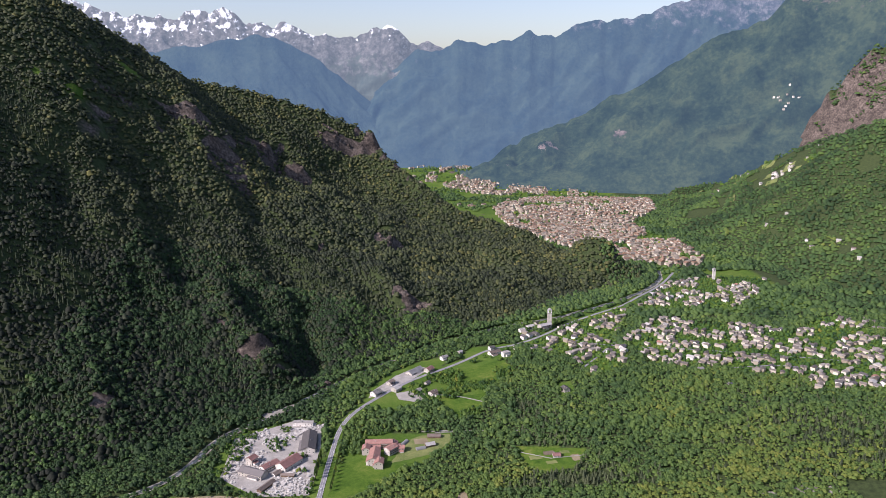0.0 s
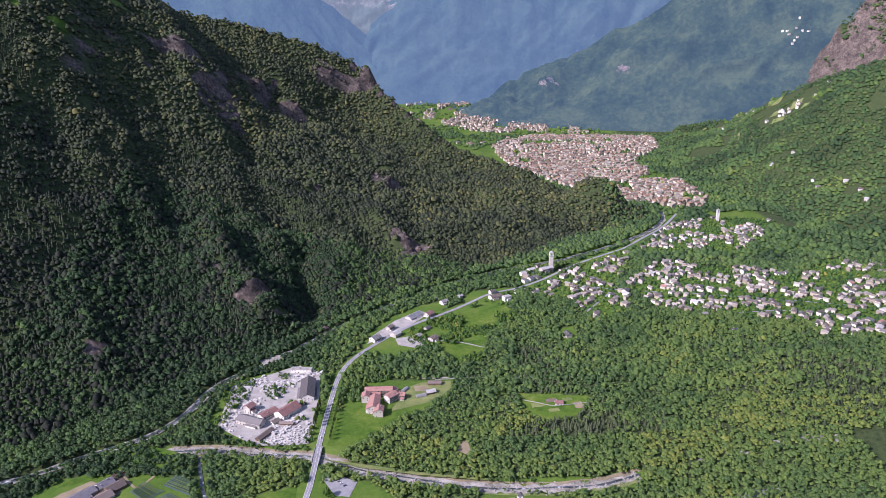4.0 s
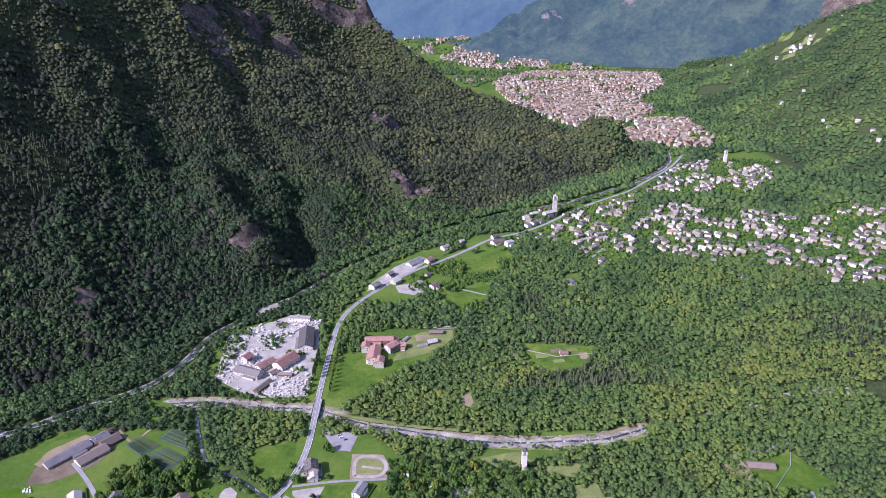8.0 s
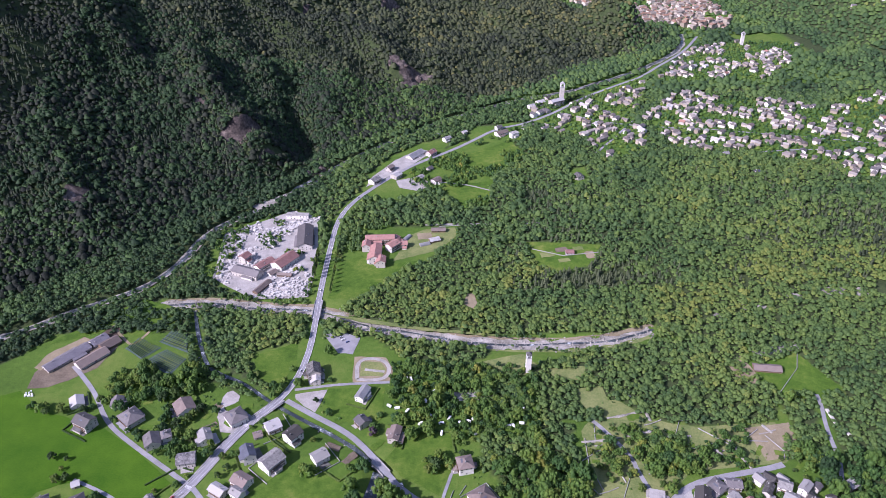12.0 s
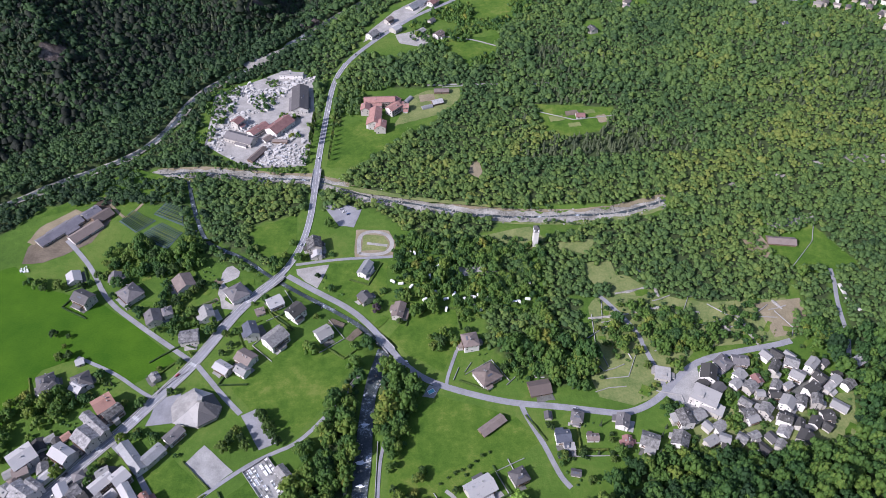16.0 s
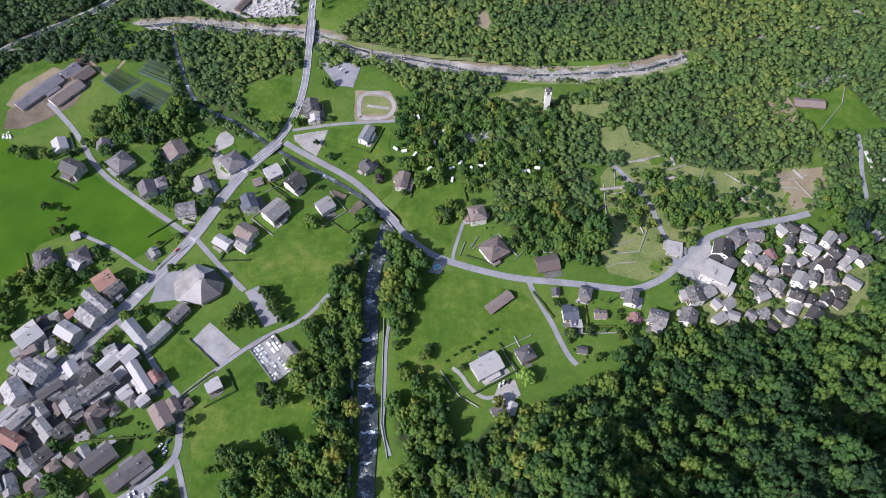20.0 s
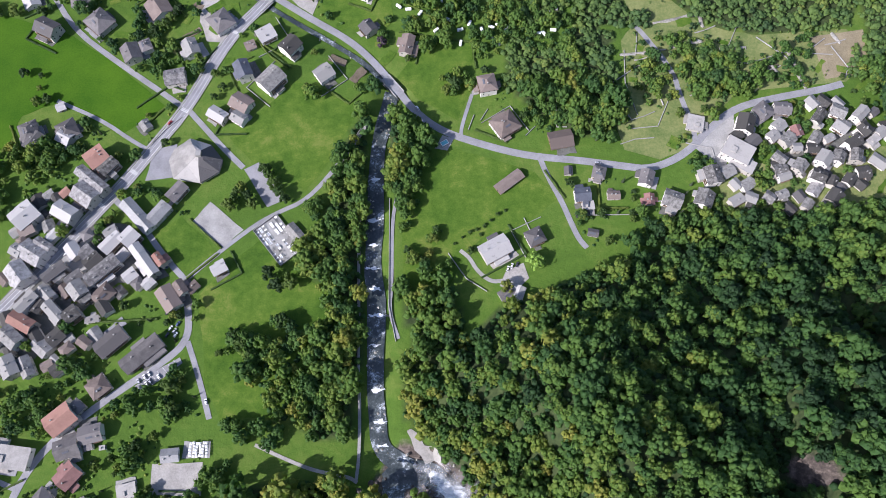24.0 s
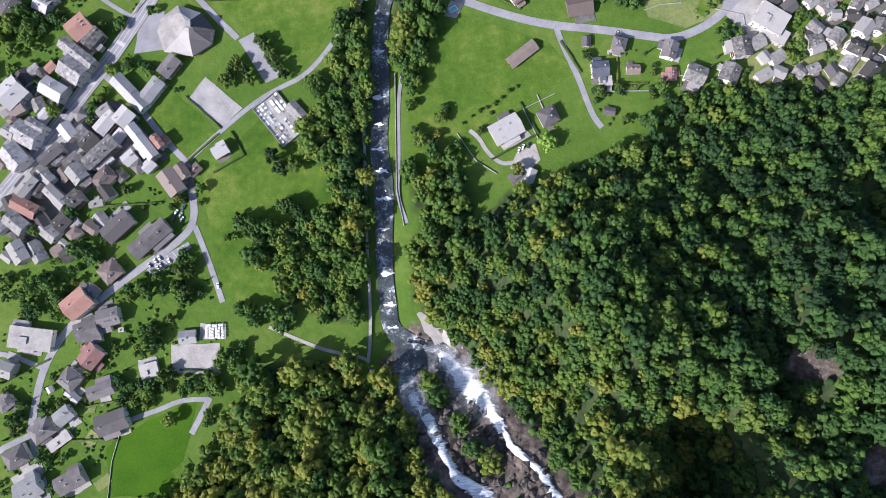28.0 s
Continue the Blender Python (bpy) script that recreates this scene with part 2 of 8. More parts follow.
def height(x, y):
    x, y = np.asarray(x, float), np.asarray(y, float)
    d = np.hypot(x, y - 20)
    z = 509 - 549 * np.where(d > 3600, d / (3600 + np.maximum(d - 3600, 0) * 2), 1.0)
    z = np.where(d > 3600, z, -40 * np.clip((d - 1000) / 2600, 0, 1))
    fan = np.clip((x - 60) / 420, 0, 1) * np.clip((y - 650) / 350, 0, 1) * np.clip((1900 - y) / 700, 0, 1)
    z = z + 20 * fan
    # mountain across the river
    df, _, sf = to_line(x, y, SOUTH_FOOT)
    dc, zc = to_line(x, y, SOUTH_CREST)[0], crest_height(x, y, SOUTH_CREST)
    f = np.where(sf > 0, df / (df + dc + 1e-6), 0)
    rough = np.clip(f * 6, 0, 1)
    gully = fbm(x * 0.8 + y * 0.5, y * 0.35 - x * 0.2, 170, 4, 3)
    ridged = 0.5 - np.abs(vnoise(x / 150 + y / 260 + 0.5 * gully, y / 420 - x / 500, 47)) - 0.5 * np.abs(vnoise(x / 62 + y / 110 + 0.4 * gully, y / 190 - x / 240, 48))
    z = z + zc * f ** 1.1 + rough * (20 * gully + 11 * ridged + 8 * fbm(x, y, 60, 3, 9)) * np.clip(dc / 150, 0.25, 1)
    # cliffs on it: place, half length along the face, depth of the face, step, bearing of the uphill side
    for cx, cy, half, deep, step, deg in CLIFFS:
        if np.all(np.hypot(x - cx, y - cy) > 3.2 * (half + deep)):
            continue
        c, s = math.cos(radians(deg)), math.sin(radians(deg))
        up, along = (x - cx) * c + (y - cy) * s, -(x - cx) * s + (y - cy) * c
        up = up + 12 * fbm(x, y, 45, 3, 49)
        z = z + np.where(sf > 0, step * (up / deep) * np.exp(-(up / deep) ** 2 - (along / half) ** 2), 0)
    # spurs and clefts running down the slope
    for x0, y0, x1, y1, wide, dz in SPURS:
        dl = to_line(x, y, [(x0, y0), (x1, y1)])[0]
        z = z + dz * np.exp(-(dl / wide) ** 2) * np.where(sf > 0, np.clip(df / 40, 0, 1), 0)
    # the last knoll before the town
    z = z + 40 * np.exp(-((x - 470) / 62) ** 2 - ((y - 1975) / 60) ** 2) - 14 * np.exp(-((x - 372) / 22) ** 2 - ((y - 2040) / 60) ** 2)
    # hillside under the falls
    dh, _, sh = to_line(x, y, HILL_FOOT)
    up = np.where(sh < 0, dh, 0)
    hill = (0.86 - 0.3 * np.clip((x - 55) / 110, 0, 1)) * up + np.clip(up / 60, 0, 1) * 15 * fbm(x, y, 75, 4, 21)
    hill = hill + 26 * np.clip((up - 25) / 25, 0, 1) * np.clip(1 - np.hypot(x + 10, y - 225) / 70, 0, 1)
    # hump beyond the top of the falls, added to throw shade down the hill
    hill = hill + np.clip(up / 40, 0, 1) * (48 * np.exp(-((x - 26) / 24) ** 2 - ((y - 152) / 24) ** 2))
    # ravines east of the falls, and ridges added to cast shade into them
    for cx, cy, ax, ay, dz in ((118, 200, 26, 34, -42), (70, 168, 20, 34, 62), (58, 158, 15, 30, 16), (165, 160, 24, 50, 34), (212, 190, 34, 60, -50), (190, 290, 12, 30, 12), (254, 338, 20, 24, -30), (226, 330, 14, 26, 16), (170, 240, 18, 40, -20), (290, 262, 22, 40, -24)):
        hill = hill + np.clip(up / 40, 0, 1) * dz * np.exp(-((x - cx) / ax) ** 2 - ((y - cy) / ay) ** 2)
    z = z + np.where(sh < 0, np.maximum(hill, 0), 0)
    # slopes on the sunny side
    df, _, sf = to_line(x, y, NORTH_FOOT)
    dc, zc = to_line(x, y, NORTH_CREST)[0], crest_height(x, y, NORTH_CREST)
    f = np.where(sf < 0, df / (df + dc + 1e-6), 0)
    z = z + zc * f ** 1.15 + np.clip(f * 5, 0, 1) * 16 * fbm(x, y, 190, 4, 31) * np.clip(dc / 150, 0.3, 1)
    dc, zc, _ = to_line(x, y, CLIFF_CREST)
    z = np.maximum(z, zc + 26 * fbm(x, y, 90, 4, 44) + 34 * (0.5 - np.abs(vnoise(x / 70, y / 70, 45))) - dc * 1.5)
    return z


def height1(x, y):
    return float(height(np.array([x]), np.array([y]))[0])


# ---- ways and waters, metres ----
MAIN_ROAD = [(-400, 315), (-348, 378), (-308, 427), (-287, 455), (-267, 480), (-247, 511), (-224, 545), (-197, 608), (-165, 646), (-151, 680), (-145, 721), (-145, 769), (-147, 820), (-146, 934), (-144, 1004), (-131, 1052), (-110, 1092), (-74, 1146), (-32, 1198), (23, 1244), (72, 1297), (110, 1338), (168, 1358), (235, 1415), (288, 1480), (388, 1566), (445, 1610), (510, 1700), (595, 1806), (680, 1960)]
EAST_ROAD = [(-158, 647), (-127, 625), (-95, 604), (-74, 582), (-54, 554), (-42, 537), (-21, 519), (16, 505), (48, 496), (85, 492), (121, 486), (141, 483), (169, 495), (192, 519), (215, 536), (250, 544), (285, 550), (303, 555)]
LANES = [
    (4.5, [(-222, 541), (-193, 508), (-176, 491)]),
    (3.4, [(-84, 520), (-102, 492), (-125, 463), (-148, 453), (-169, 440), (-209, 405), (-215, 398)]),
    (4.5, [(-212, 400), (-231, 420), (-251, 447), (-269, 462), (-276, 470)]),
    (5.2, [(-213, 398), (-208, 375), (-207, 359), (-215, 346), (-265, 312), (-298, 284), (-315, 256), (-321, 225), (-323, 209), (-314, 178), (-306, 150)]),
    (4.0, [(-207, 355), (-197, 330), (-187, 300)]),
    (4.6, [(-229, 546), (-244, 557), (-290, 591), (-326, 620), (-352, 661), (-378, 690), (-392, 704)]),
    (3.2, [(-252, 508), (-267, 517), (-292, 535), (-330, 553)]),
    (4.2, [(55, 495), (59, 482), (70, 457), (75, 442), (80, 428), (86, 420)]),
    (2.6, [(-57, 462), (-60, 443), (-60, 395), (-62, 374), (-55, 354)]),
    (2.8, [(-6, 515), (-5, 524), (4, 552)]),
    (4.2, [(178, 505), (178, 520), (171, 546), (168, 569), (150, 601), (140, 615)]),
    (3.6, [(-152, 662), (-140, 664), (-109, 669), (-56, 671)]),
    (3.6, [(-250, 447), (-233, 457), (-225, 470)]),
    (4.0, [(-323, 209), (-352, 196), (-380, 150)]),
    (4.0, [(374, 643), (371, 625), (364, 604), (359, 579), (356, 558), (345, 532)]),
    (3.6, [(-315, 256), (-345, 268), (-395, 268)]),
    (3.4, [(-256, 217), (-242, 222), (-230, 226), (-218, 231), (-208, 232), (-196, 232)]),
    (4.2, [(-196, 233), (-202, 221), (-209, 208)]),
    (4.5, [(266, 1210), (330, 1300), (420, 1440), (500, 1580)]),
    (4.5, [(235, 1410), (330, 1330), (480, 1290), (680, 1240), (860, 1180)]),
    (4.5, [(520, 1185), (640, 1200), (760, 1140)]),
]
STREAM = [(-20, 252), (-34, 262), (-52, 266), (-68, 278), (-69, 300), (-72, 332), (-71, 381), (-75, 409), (-74, 434), (-73, 463), (-71, 509), (-66, 529), (-60, 556)]
CREEK = [(-60, 556), (-81, 582), (-113, 605), (-139, 622), (-173, 646), (-206, 675), (-236, 690), (-252, 703), (-272, 748), (-290, 800)]
TORRENT = [(-335, 812), (-278, 815), (-235, 809), (-187, 800), (-146, 798), (-91, 769), (-23, 749), (28, 736), (83, 730), (139, 727), (185, 733), (214, 741), (235, 748)]
MERA = [(-900, 520), (-700, 640), (-488, 762), (-450, 790), (-416, 817), (-366, 850), (-335, 908), (-325, 974), (-292, 1023), (-254, 1056), (-235, 1085), (-194, 1153), (-123, 1248), (-51, 1330), (34, 1412), (150, 1490), (271, 1535), (330, 1575), (396, 1625), (473, 1690), (560, 1790), (628, 1900), (650, 2000)]


def mesh_object(name, verts, tris, mats, parent=None, smooth=False, tone=None, index=None):
    me = bpy.data.meshes.new(name)
    v, t = np.ascontiguousarray(verts, np.float32), np.ascontiguousarray(tris, np.int32)
    me.vertices.add(len(v))
    me.vertices.foreach_set("co", v.ravel())
    me.loops.add(t.size)
    me.loops.foreach_set("vertex_index", t.ravel())
    me.polygons.add(len(t))
    me.polygons.foreach_set("loop_start", np.arange(0, t.size, t.shape[1], dtype=np.int32))
    me.polygons.foreach_set("use_smooth", np.full(len(t), smooth))
    for m in mats:
        me.materials.append(m)
    if index is not None:
        me.polygons.foreach_set("material_index", np.ascontiguousarray(index, np.int32))
    me.update(calc_edges=True)
    for key, vals in (tone or {}).items():
        a = me.attributes.new(key, "FLOAT", "POINT")
        a.data.foreach_set("value", np.ascontiguousarray(vals, np.float32))
    ob = new(name, me)
    if parent is not None:
        ob.parent = parent
    return ob


def steps(parts):
    out = [np.arange(a, b, s) for a, b, s in parts]
    return np.concatenate(out)


COVERS = []


def ribbon(name, line, width, mat, lift=0.2, sag=0.0, step=6.0, ragged=0.0, label="", seed=0, across=2):
    """A strip that lies on the land along a line."""
    pts = [Vector((a[0], a[1], 0)) for a in line]
    # rounded corners
    for _ in range(2):
        q = [pts[0]]
        for a, b in zip(pts, pts[1:]):
            q += [a.lerp(b, 0.25), a.lerp(b, 0.75)]
        pts = q + [pts[-1]]
    run = []
    for a, b in zip(pts, pts[1:]):
        k = max(1, int((b - a).length / step))
        run += [a.lerp(b, i / k) for i in range(k)]
    run.append(pts[-1])
    P = np.array([(p.x, p.y) for p in run])
    T = np.gradient(P, axis=0)
    T /= np.linalg.norm(T, axis=1)[:, None] + 1e-9
    N = np.stack([-T[:, 1], T[:, 0]], 1)
    n = len(P)
    COVERS.append(name)
    lift = lift + 0.0006 * len(COVERS)
    vs = []
    for j in range(across + 1):
        w = (j / across - 0.5) * width
        off = w * (1 + ragged * vnoise(np.arange(n) * 0.37, np.full(n, j * 7.3), seed))
        xy = P + N * off[:, None]
        z = height(xy[:, 0], xy[:, 1]) + lift - sag * (1 - abs(j / across * 2 - 1))
        vs.append(np.column_stack([xy, z]))
    V = np.concatenate(vs)
    quads = []
    for j in range(across):
        i = np.arange(n - 1)
        quads.append(np.column_stack([j * n + i + 1, j * n + i, (j + 1) * n + i, (j + 1) * n + i + 1]))
    ob = mesh_object(name, V, np.concatenate(quads), [mat], smooth=True)
    return tagged(ob, label, kind="structure")


def patch(name, ring, mat, lift=0.12, label="", kind="structure", step=7.0):
    """A piece of ground cover inside a ring of places, with its own slightly uneven edge."""
    bm = bmesh.new()
    out = []
    for (ax, ay), (bx, by) in zip(ring, ring[1:] + ring[:1]):
        k = max(1, int(math.hypot(bx - ax, by - ay) / step))
        for i in range(k):
            x, y = ax + (bx - ax) * i / k, ay + (by - ay) * i / k
            out.append((x + 0.6 * math.sin(x * 1.7 + y), y + 0.6 * math.sin(y * 1.3 - x)))
    bm.faces.new([bm.verts.new((x, y, 0)) for x, y in out])
    bm.normal_update()
    bmesh.ops.triangulate(bm, faces=bm.faces[:], ngon_method="EAR_CLIP")
    for _ in range(4):
        far = [e for e in bm.edges if e.calc_length() > 11]
        if not far:
            break
        bmesh.ops.subdivide_edges(bm, edges=far, cuts=1)
        bmesh.ops.triangulate(bm, faces=[f for f in bm.faces if len(f.verts) > 3])
    COVERS.append(name)
    z = height(np.array([v.co.x for v in bm.verts]), np.array([v.co.y for v in bm.verts])) + lift + 0.0006 * len(COVERS)
    for v, h in zip(bm.verts, z):
        v.co.z = h
    me = bpy.data.meshes.new(name)
    bm.normal_update()
    bmesh.ops.reverse_faces(bm, faces=[f for f in bm.faces if f.normal.z < 0])
    bm.to_mesh(me)
    bm.free()
    me.materials.append(mat)
    return tagged(new(name, me), label, kind=kind)


# bare cliffs and scars on the wooded slopes: centre, half lengths, slant in degrees
SCARS = [(cx + 6, cy - 6, 0.75 * half, 1.1 * deep, deg - 90) for cx, cy, half, deep, _, deg in CLIFFS] + [(-646, 2012, 70, 30, -25), (-540, 1940, 40, 60, 20), (-330, 2535, 80, 26, -18), (-426, 2200, 34, 40, 0), (-120, 1880, 22, 44, 30), (-50, 1508, 55, 16, -35), (252, 196, 16, 34, 10), (232, 250, 10, 18, 0), (200, 236, 20, 40, 20), (214, 262, 10, 20, 0)]


def scarred(x, y):
    out = np.zeros(np.shape(x))
    for cx, cy, ax, ay, deg in SCARS:
        c, s = math.cos(radians(deg)), math.sin(radians(deg))
        u, v = (x - cx) * c + (y - cy) * s, -(x - cx) * s + (y - cy) * c
        if np.all((np.abs(x - cx) > 2.2 * (ax + ay)) | (np.abs(y - cy) > 2.2 * (ax + ay))):
            continue
        q = np.hypot(u / ax, v / ay)
        out = np.maximum(out, np.where(q < 1.35, np.clip(1.2 - 1.2 * q + 1.5 * fbm(x, y, 26, 3, 71), 0, 1), 0))
    return out


# where woods stand
CLEARINGS = [
    [(-120, 1093), (-110, 1164), (-75, 1228), (-35, 1276), (19, 1307), (23, 1273), (-8, 1208), (-65, 1137)],
    [(208, 1148), (240, 1164), (231, 1094), (206, 1086)],
    [(51, 1297), (70, 1356), (154, 1363), (151, 1282), (85, 1257)],
    [(24, 800), (30, 826), (40, 830), (46, 804), (38, 790)],
    [(-139, 814), (-132, 900), (-102, 918), (-84, 888), (-55, 898), (-4, 919), (-16, 900), (-60, 865), (-87, 831), (-114, 813)],
    [(-3, 1093), (57, 1239), (130, 1286), (152, 1214), (87, 1130), (71, 1037), (38, 1037)],
    [(116, 940), (216, 924), (192, 874), (142, 864), (117, 889)],
    [(32, 701), (88, 715), (102, 692), (84, 678), (52, 686)],
    [(322, 678), (379, 706), (405, 648), (338, 642)],
    [(-153, 772), (-130, 887), (-125, 984), (-68, 1003), (-58, 985), (25, 991), (24, 959), (0, 918), (-54, 880), (-87, 831), (-119, 797)],
    [(-300, 985), (-210, 1040), (-172, 1020), (-155, 909), (-155, 815), (-230, 812), (-300, 870)],
    [(-110, 1070), (-80, 1150), (20, 1260), (100, 1340), (170, 1340), (120, 1290), (60, 1230), (0, 1100), (-70, 1060)],
]
VILLAGES = [
    [(178, 1452), (262, 1414), (380, 1570), (451, 1594), (399, 1445), (363, 1372), (371, 1274), (343, 1211), (279, 1173), (259, 1277), (211, 1315), (172, 1355)],
    [(383, 1362), (469, 1477), (529, 1510), (576, 1466), (676, 1441), (734, 1389), (856, 1507), (969, 1506), (930, 1389), (739, 1084), (677, 1084), (624, 1091), (637, 1142), (551, 1158), (498, 1200), (434, 1192), (394, 1227)],
    [(481, 1607), (622, 1835), (737, 1902), (851, 1912), (923, 1879), (781, 1665), (701, 1589), (590, 1575), (500, 1580)],
]
WOODS = [
    [(228, 733), (345, 738), (345, 775), (228, 762)],
    [(92, 626), (108, 653), (134, 651), (161, 647), (155, 615), (114, 612), (91, 610)],
    [(91, 610), (121, 607), (119, 590), (95, 582), (84, 592)],
    [(-900, 480), (-700, 610), (-520, 725), (-440, 790), (-425, 772), (-452, 730), (-485, 690), (-520, 640), (-700, 520), (-900, 400)],
    [(-292, 798), (-160, 786), (-162, 737), (-206, 723), (-202, 685), (-230, 694), (-257, 724)],
    [(-102, 500), (-80, 545), (-80, 354), (-88, 306), (-140, 299), (-168, 335), (-150, 358), (-117, 360), (-97, 383), (-122, 408), (-128, 425), (-110, 448)],
    [(-53, 345), (-30, 345), (-25, 300), (-28, 275), (-44, 296), (-52, 300)],
    [(-140, 308), (-90, 308), (-88, 282), (-115, 285)],
    [(115, 422), (150, 438), (190, 446), (230, 450), (262, 446), (300, 460), (322, 486), (350, 520), (420, 540), (420, 480), (300, 430), (184, 420)],
    [(-63, 540), (-33, 514), (-43, 469), (-57, 451)],
    [(-54, 390), (-19, 386), (-7, 365), (-30, 330), (-45, 350)],
    [(-180, 255), (-95, 258), (-88, 238), (-62, 161), (-216, 150), (-205, 184), (-168, 238)],
    [(-85, 755), (54, 720), (25, 690), (-45, 711)],
    [(90, 690), (140, 691), (129, 620), (91, 635)],
    [(31, 604), (76, 590), (117, 602), (126, 525), (87, 512), (34, 555)],
    [(162, 661), (209, 720), (325, 740), (314, 650), (267, 615), (201, 618)],
    [(188, 594), (222, 593), (218, 555), (184, 555)],
    [(317, 590), (369, 595), (355, 560), (306, 560)],
    [(-20, 690), (15, 701), (83, 670), (83, 625), (50, 612), (21, 640)],
    [(90, 690), (150, 712), (240, 728), (330, 738), (322, 690), (320, 676), (336, 642), (318, 608), (239, 604), (200, 614), (172, 640), (150, 650), (135, 640), (91, 640)],
    [(-50, 742), (30, 724), (30, 716), (-20, 722), (-60, 735)],
    [(405, 560), (405, 760), (330, 745), (350, 715), (392, 716), (406, 650), (385, 600), (372, 560)],
]
GLADES = [
    [(192, 446), (250, 446), (318, 447), (335, 500), (250, 490), (192, 480)],[(110, 688), (150, 690), (140, 668), (112, 672)], [(128, 655), (160, 660), (165, 630), (140, 625)], [(-862, 1728), (-838, 1722), (-822, 1745), (-830, 1772), (-852, 1760)], [(-852, 2030), (-826, 2026), (-806, 2048), (-822, 2075), (-846, 2062)], [(-925, 1700), (-900, 1706), (-896, 1728), (-920, 1732)]]


def wooded(x, y):
    """How densely trees stand, 0 to 1."""
    far = (y > 745) | (x > 330)
    w = far & (y < 1480 + 0.1 * x) & (x > -160)
    w = w | ((y > 760) & (x > -480) & (x <= -150) & (y < 1300)) | ((y > 700) & (x > -900) & (x <= -478) & (y < 1000))
    for ring in WOODS:
        w = w | inside(x, y, ring)
    dk = to_line(x, y, CREEK)[0]
    w = w | ((dk < 13) & (y > 655) & (y < 790))
    for ring in CLEARINGS + VILLAGES:
        w = w & ~inside(x, y, ring)
    _, _, s = to_line(x, y, SOUTH_FOOT)
    w = w | (s > 0)
    for ring in GLADES:
        w = w & ~inside(x, y, ring)
    d, _, s = to_line(x, y, HILL_FOOT)
    w = w | ((s < 0) & (d > 3))
    w = w | ((y > 1250) & (x > 900))
    for line, half in ((MAIN_ROAD, 9), (EAST_ROAD, 7), (TORRENT, 12), (MERA, 7), (STREAM, 7), (CREEK, 6), (LANES[14][1], 6)):
        w = w & (to_line(x, y, line)[0] > half)
    return w


# ---- the ground, one sheet to the far mountains ----
gx = steps([(-3400, -1200, 60), (-1200, -720, 24), (-720, -540, 10), (-540, 540, 6), (540, 1300, 20), (1300, 2300, 22), (2300, 3401, 50)])
gy = steps([(-600, 120, 30), (120, 840, 6), (840, 1400, 10), (1400, 2700, 13), (2700, 4951, 36)])
GX, GY = np.meshgrid(gx, gy)
GZ = height(GX, GY)
for line, depth, half in ((TORRENT, 3.0, 14), (STREAM, 3.5, 9), (CREEK, 2.5, 6), (MERA, 5, 14)):
    dl = to_line(GX, GY, line)[0]
    GZ = GZ - depth * np.clip(1.6 - dl / half, 0, 1)
nx, ny = len(gx), len(gy)
ii, jj = np.meshgrid(np.arange(nx - 1), np.arange(ny - 1))
k = (jj * nx + ii).ravel()
slope = np.hypot(*np.gradient(GZ, gy, gx))
rocky = np.clip((slope - 1.15 + (0.4 + 0.5 * (GY > 2900)) * fbm(GX, GY, 110, 4, 77)) * 2.2, 0, 1)
rocky = np.where((GY < 700) & (slope < 2.4), 0, rocky)
for line, half in (([(-56, 240), (-41, 221), (-27, 198), (-4, 180), (10, 160)], 13), ([(-50, 262), (-29, 257), (2, 219), (35, 180), (60, 140)], 15)):
    rocky = np.maximum(rocky, np.clip(1.6 - to_line(GX, GY, line)[0] / half + 0.35 * fbm(GX, GY, 18, 2, 78), 0, 1))
rocky = np.clip(rocky + scarred(GX, GY), 0, 1)
GZ = GZ + scarred(GX, GY) * (6 * fbm(GX, GY, 34, 3, 72) + 7 * np.abs(vnoise(GX / 17, GY / 26, 73)))
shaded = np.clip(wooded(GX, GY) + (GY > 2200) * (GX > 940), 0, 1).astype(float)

m, n, l, p = node_mat("ground_cover")
pos = world_pos(n)
a1 = noise_node(n, l, 0.012, 4, 0.6, pos)
a2 = noise_node(n, l, 0.16, 5, 0.7, pos)
a3 = noise_node(n, l, 1.1, 3, 0.7, pos)
gf = math_node(n, l, "ADD", math_node(n, l, "MULTIPLY", a1, 0.5), math_node(n, l, "ADD", math_node(n, l, "MULTIPLY", a2, 0.3), math_node(n, l, "MULTIPLY", a3, 0.2)))
grass = ramp_node(n, l, gf, [(0.34, (0.038, 0.082, 0.012)), (0.5, (0.068, 0.128, 0.018)), (0.66, (0.125, 0.165, 0.036))])
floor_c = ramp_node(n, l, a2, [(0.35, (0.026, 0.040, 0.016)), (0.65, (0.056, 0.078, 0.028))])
rock_c = ramp_node(n, l, math_node(n, l, "ADD", math_node(n, l, "MULTIPLY", a2, 0.6), math_node(n, l, "MULTIPLY", noise_node(n, l, 0.03, 6, 0.75, pos), 0.4)), [(0.38, (0.018, 0.017, 0.017)), (0.5, (0.078, 0.064, 0.056)), (0.62, (0.20, 0.165, 0.142))])
at = n.new("ShaderNodeAttribute")
at.attribute_name = "wood"
at2 = n.new("ShaderNodeAttribute")
at2.attribute_name = "rock"
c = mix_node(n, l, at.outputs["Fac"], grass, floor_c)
rk = math_node(n, l, "MULTIPLY", math_node(n, l, "SUBTRACT", math_node(n, l, "ADD", at2.outputs["Fac"], math_node(n, l, "MULTIPLY", a2, 0.5)), 0.55), 4, True)
c = mix_node(n, l, rk, c, rock_c)
l.new(c, p.inputs["Base Color"])
p.inputs["Roughness"].default_value = 0.95
p.inputs["Specular IOR Level"].default_value = 0.15
bump_node(n, l, p, a2, 0.6, 1.2)
GROUND = m
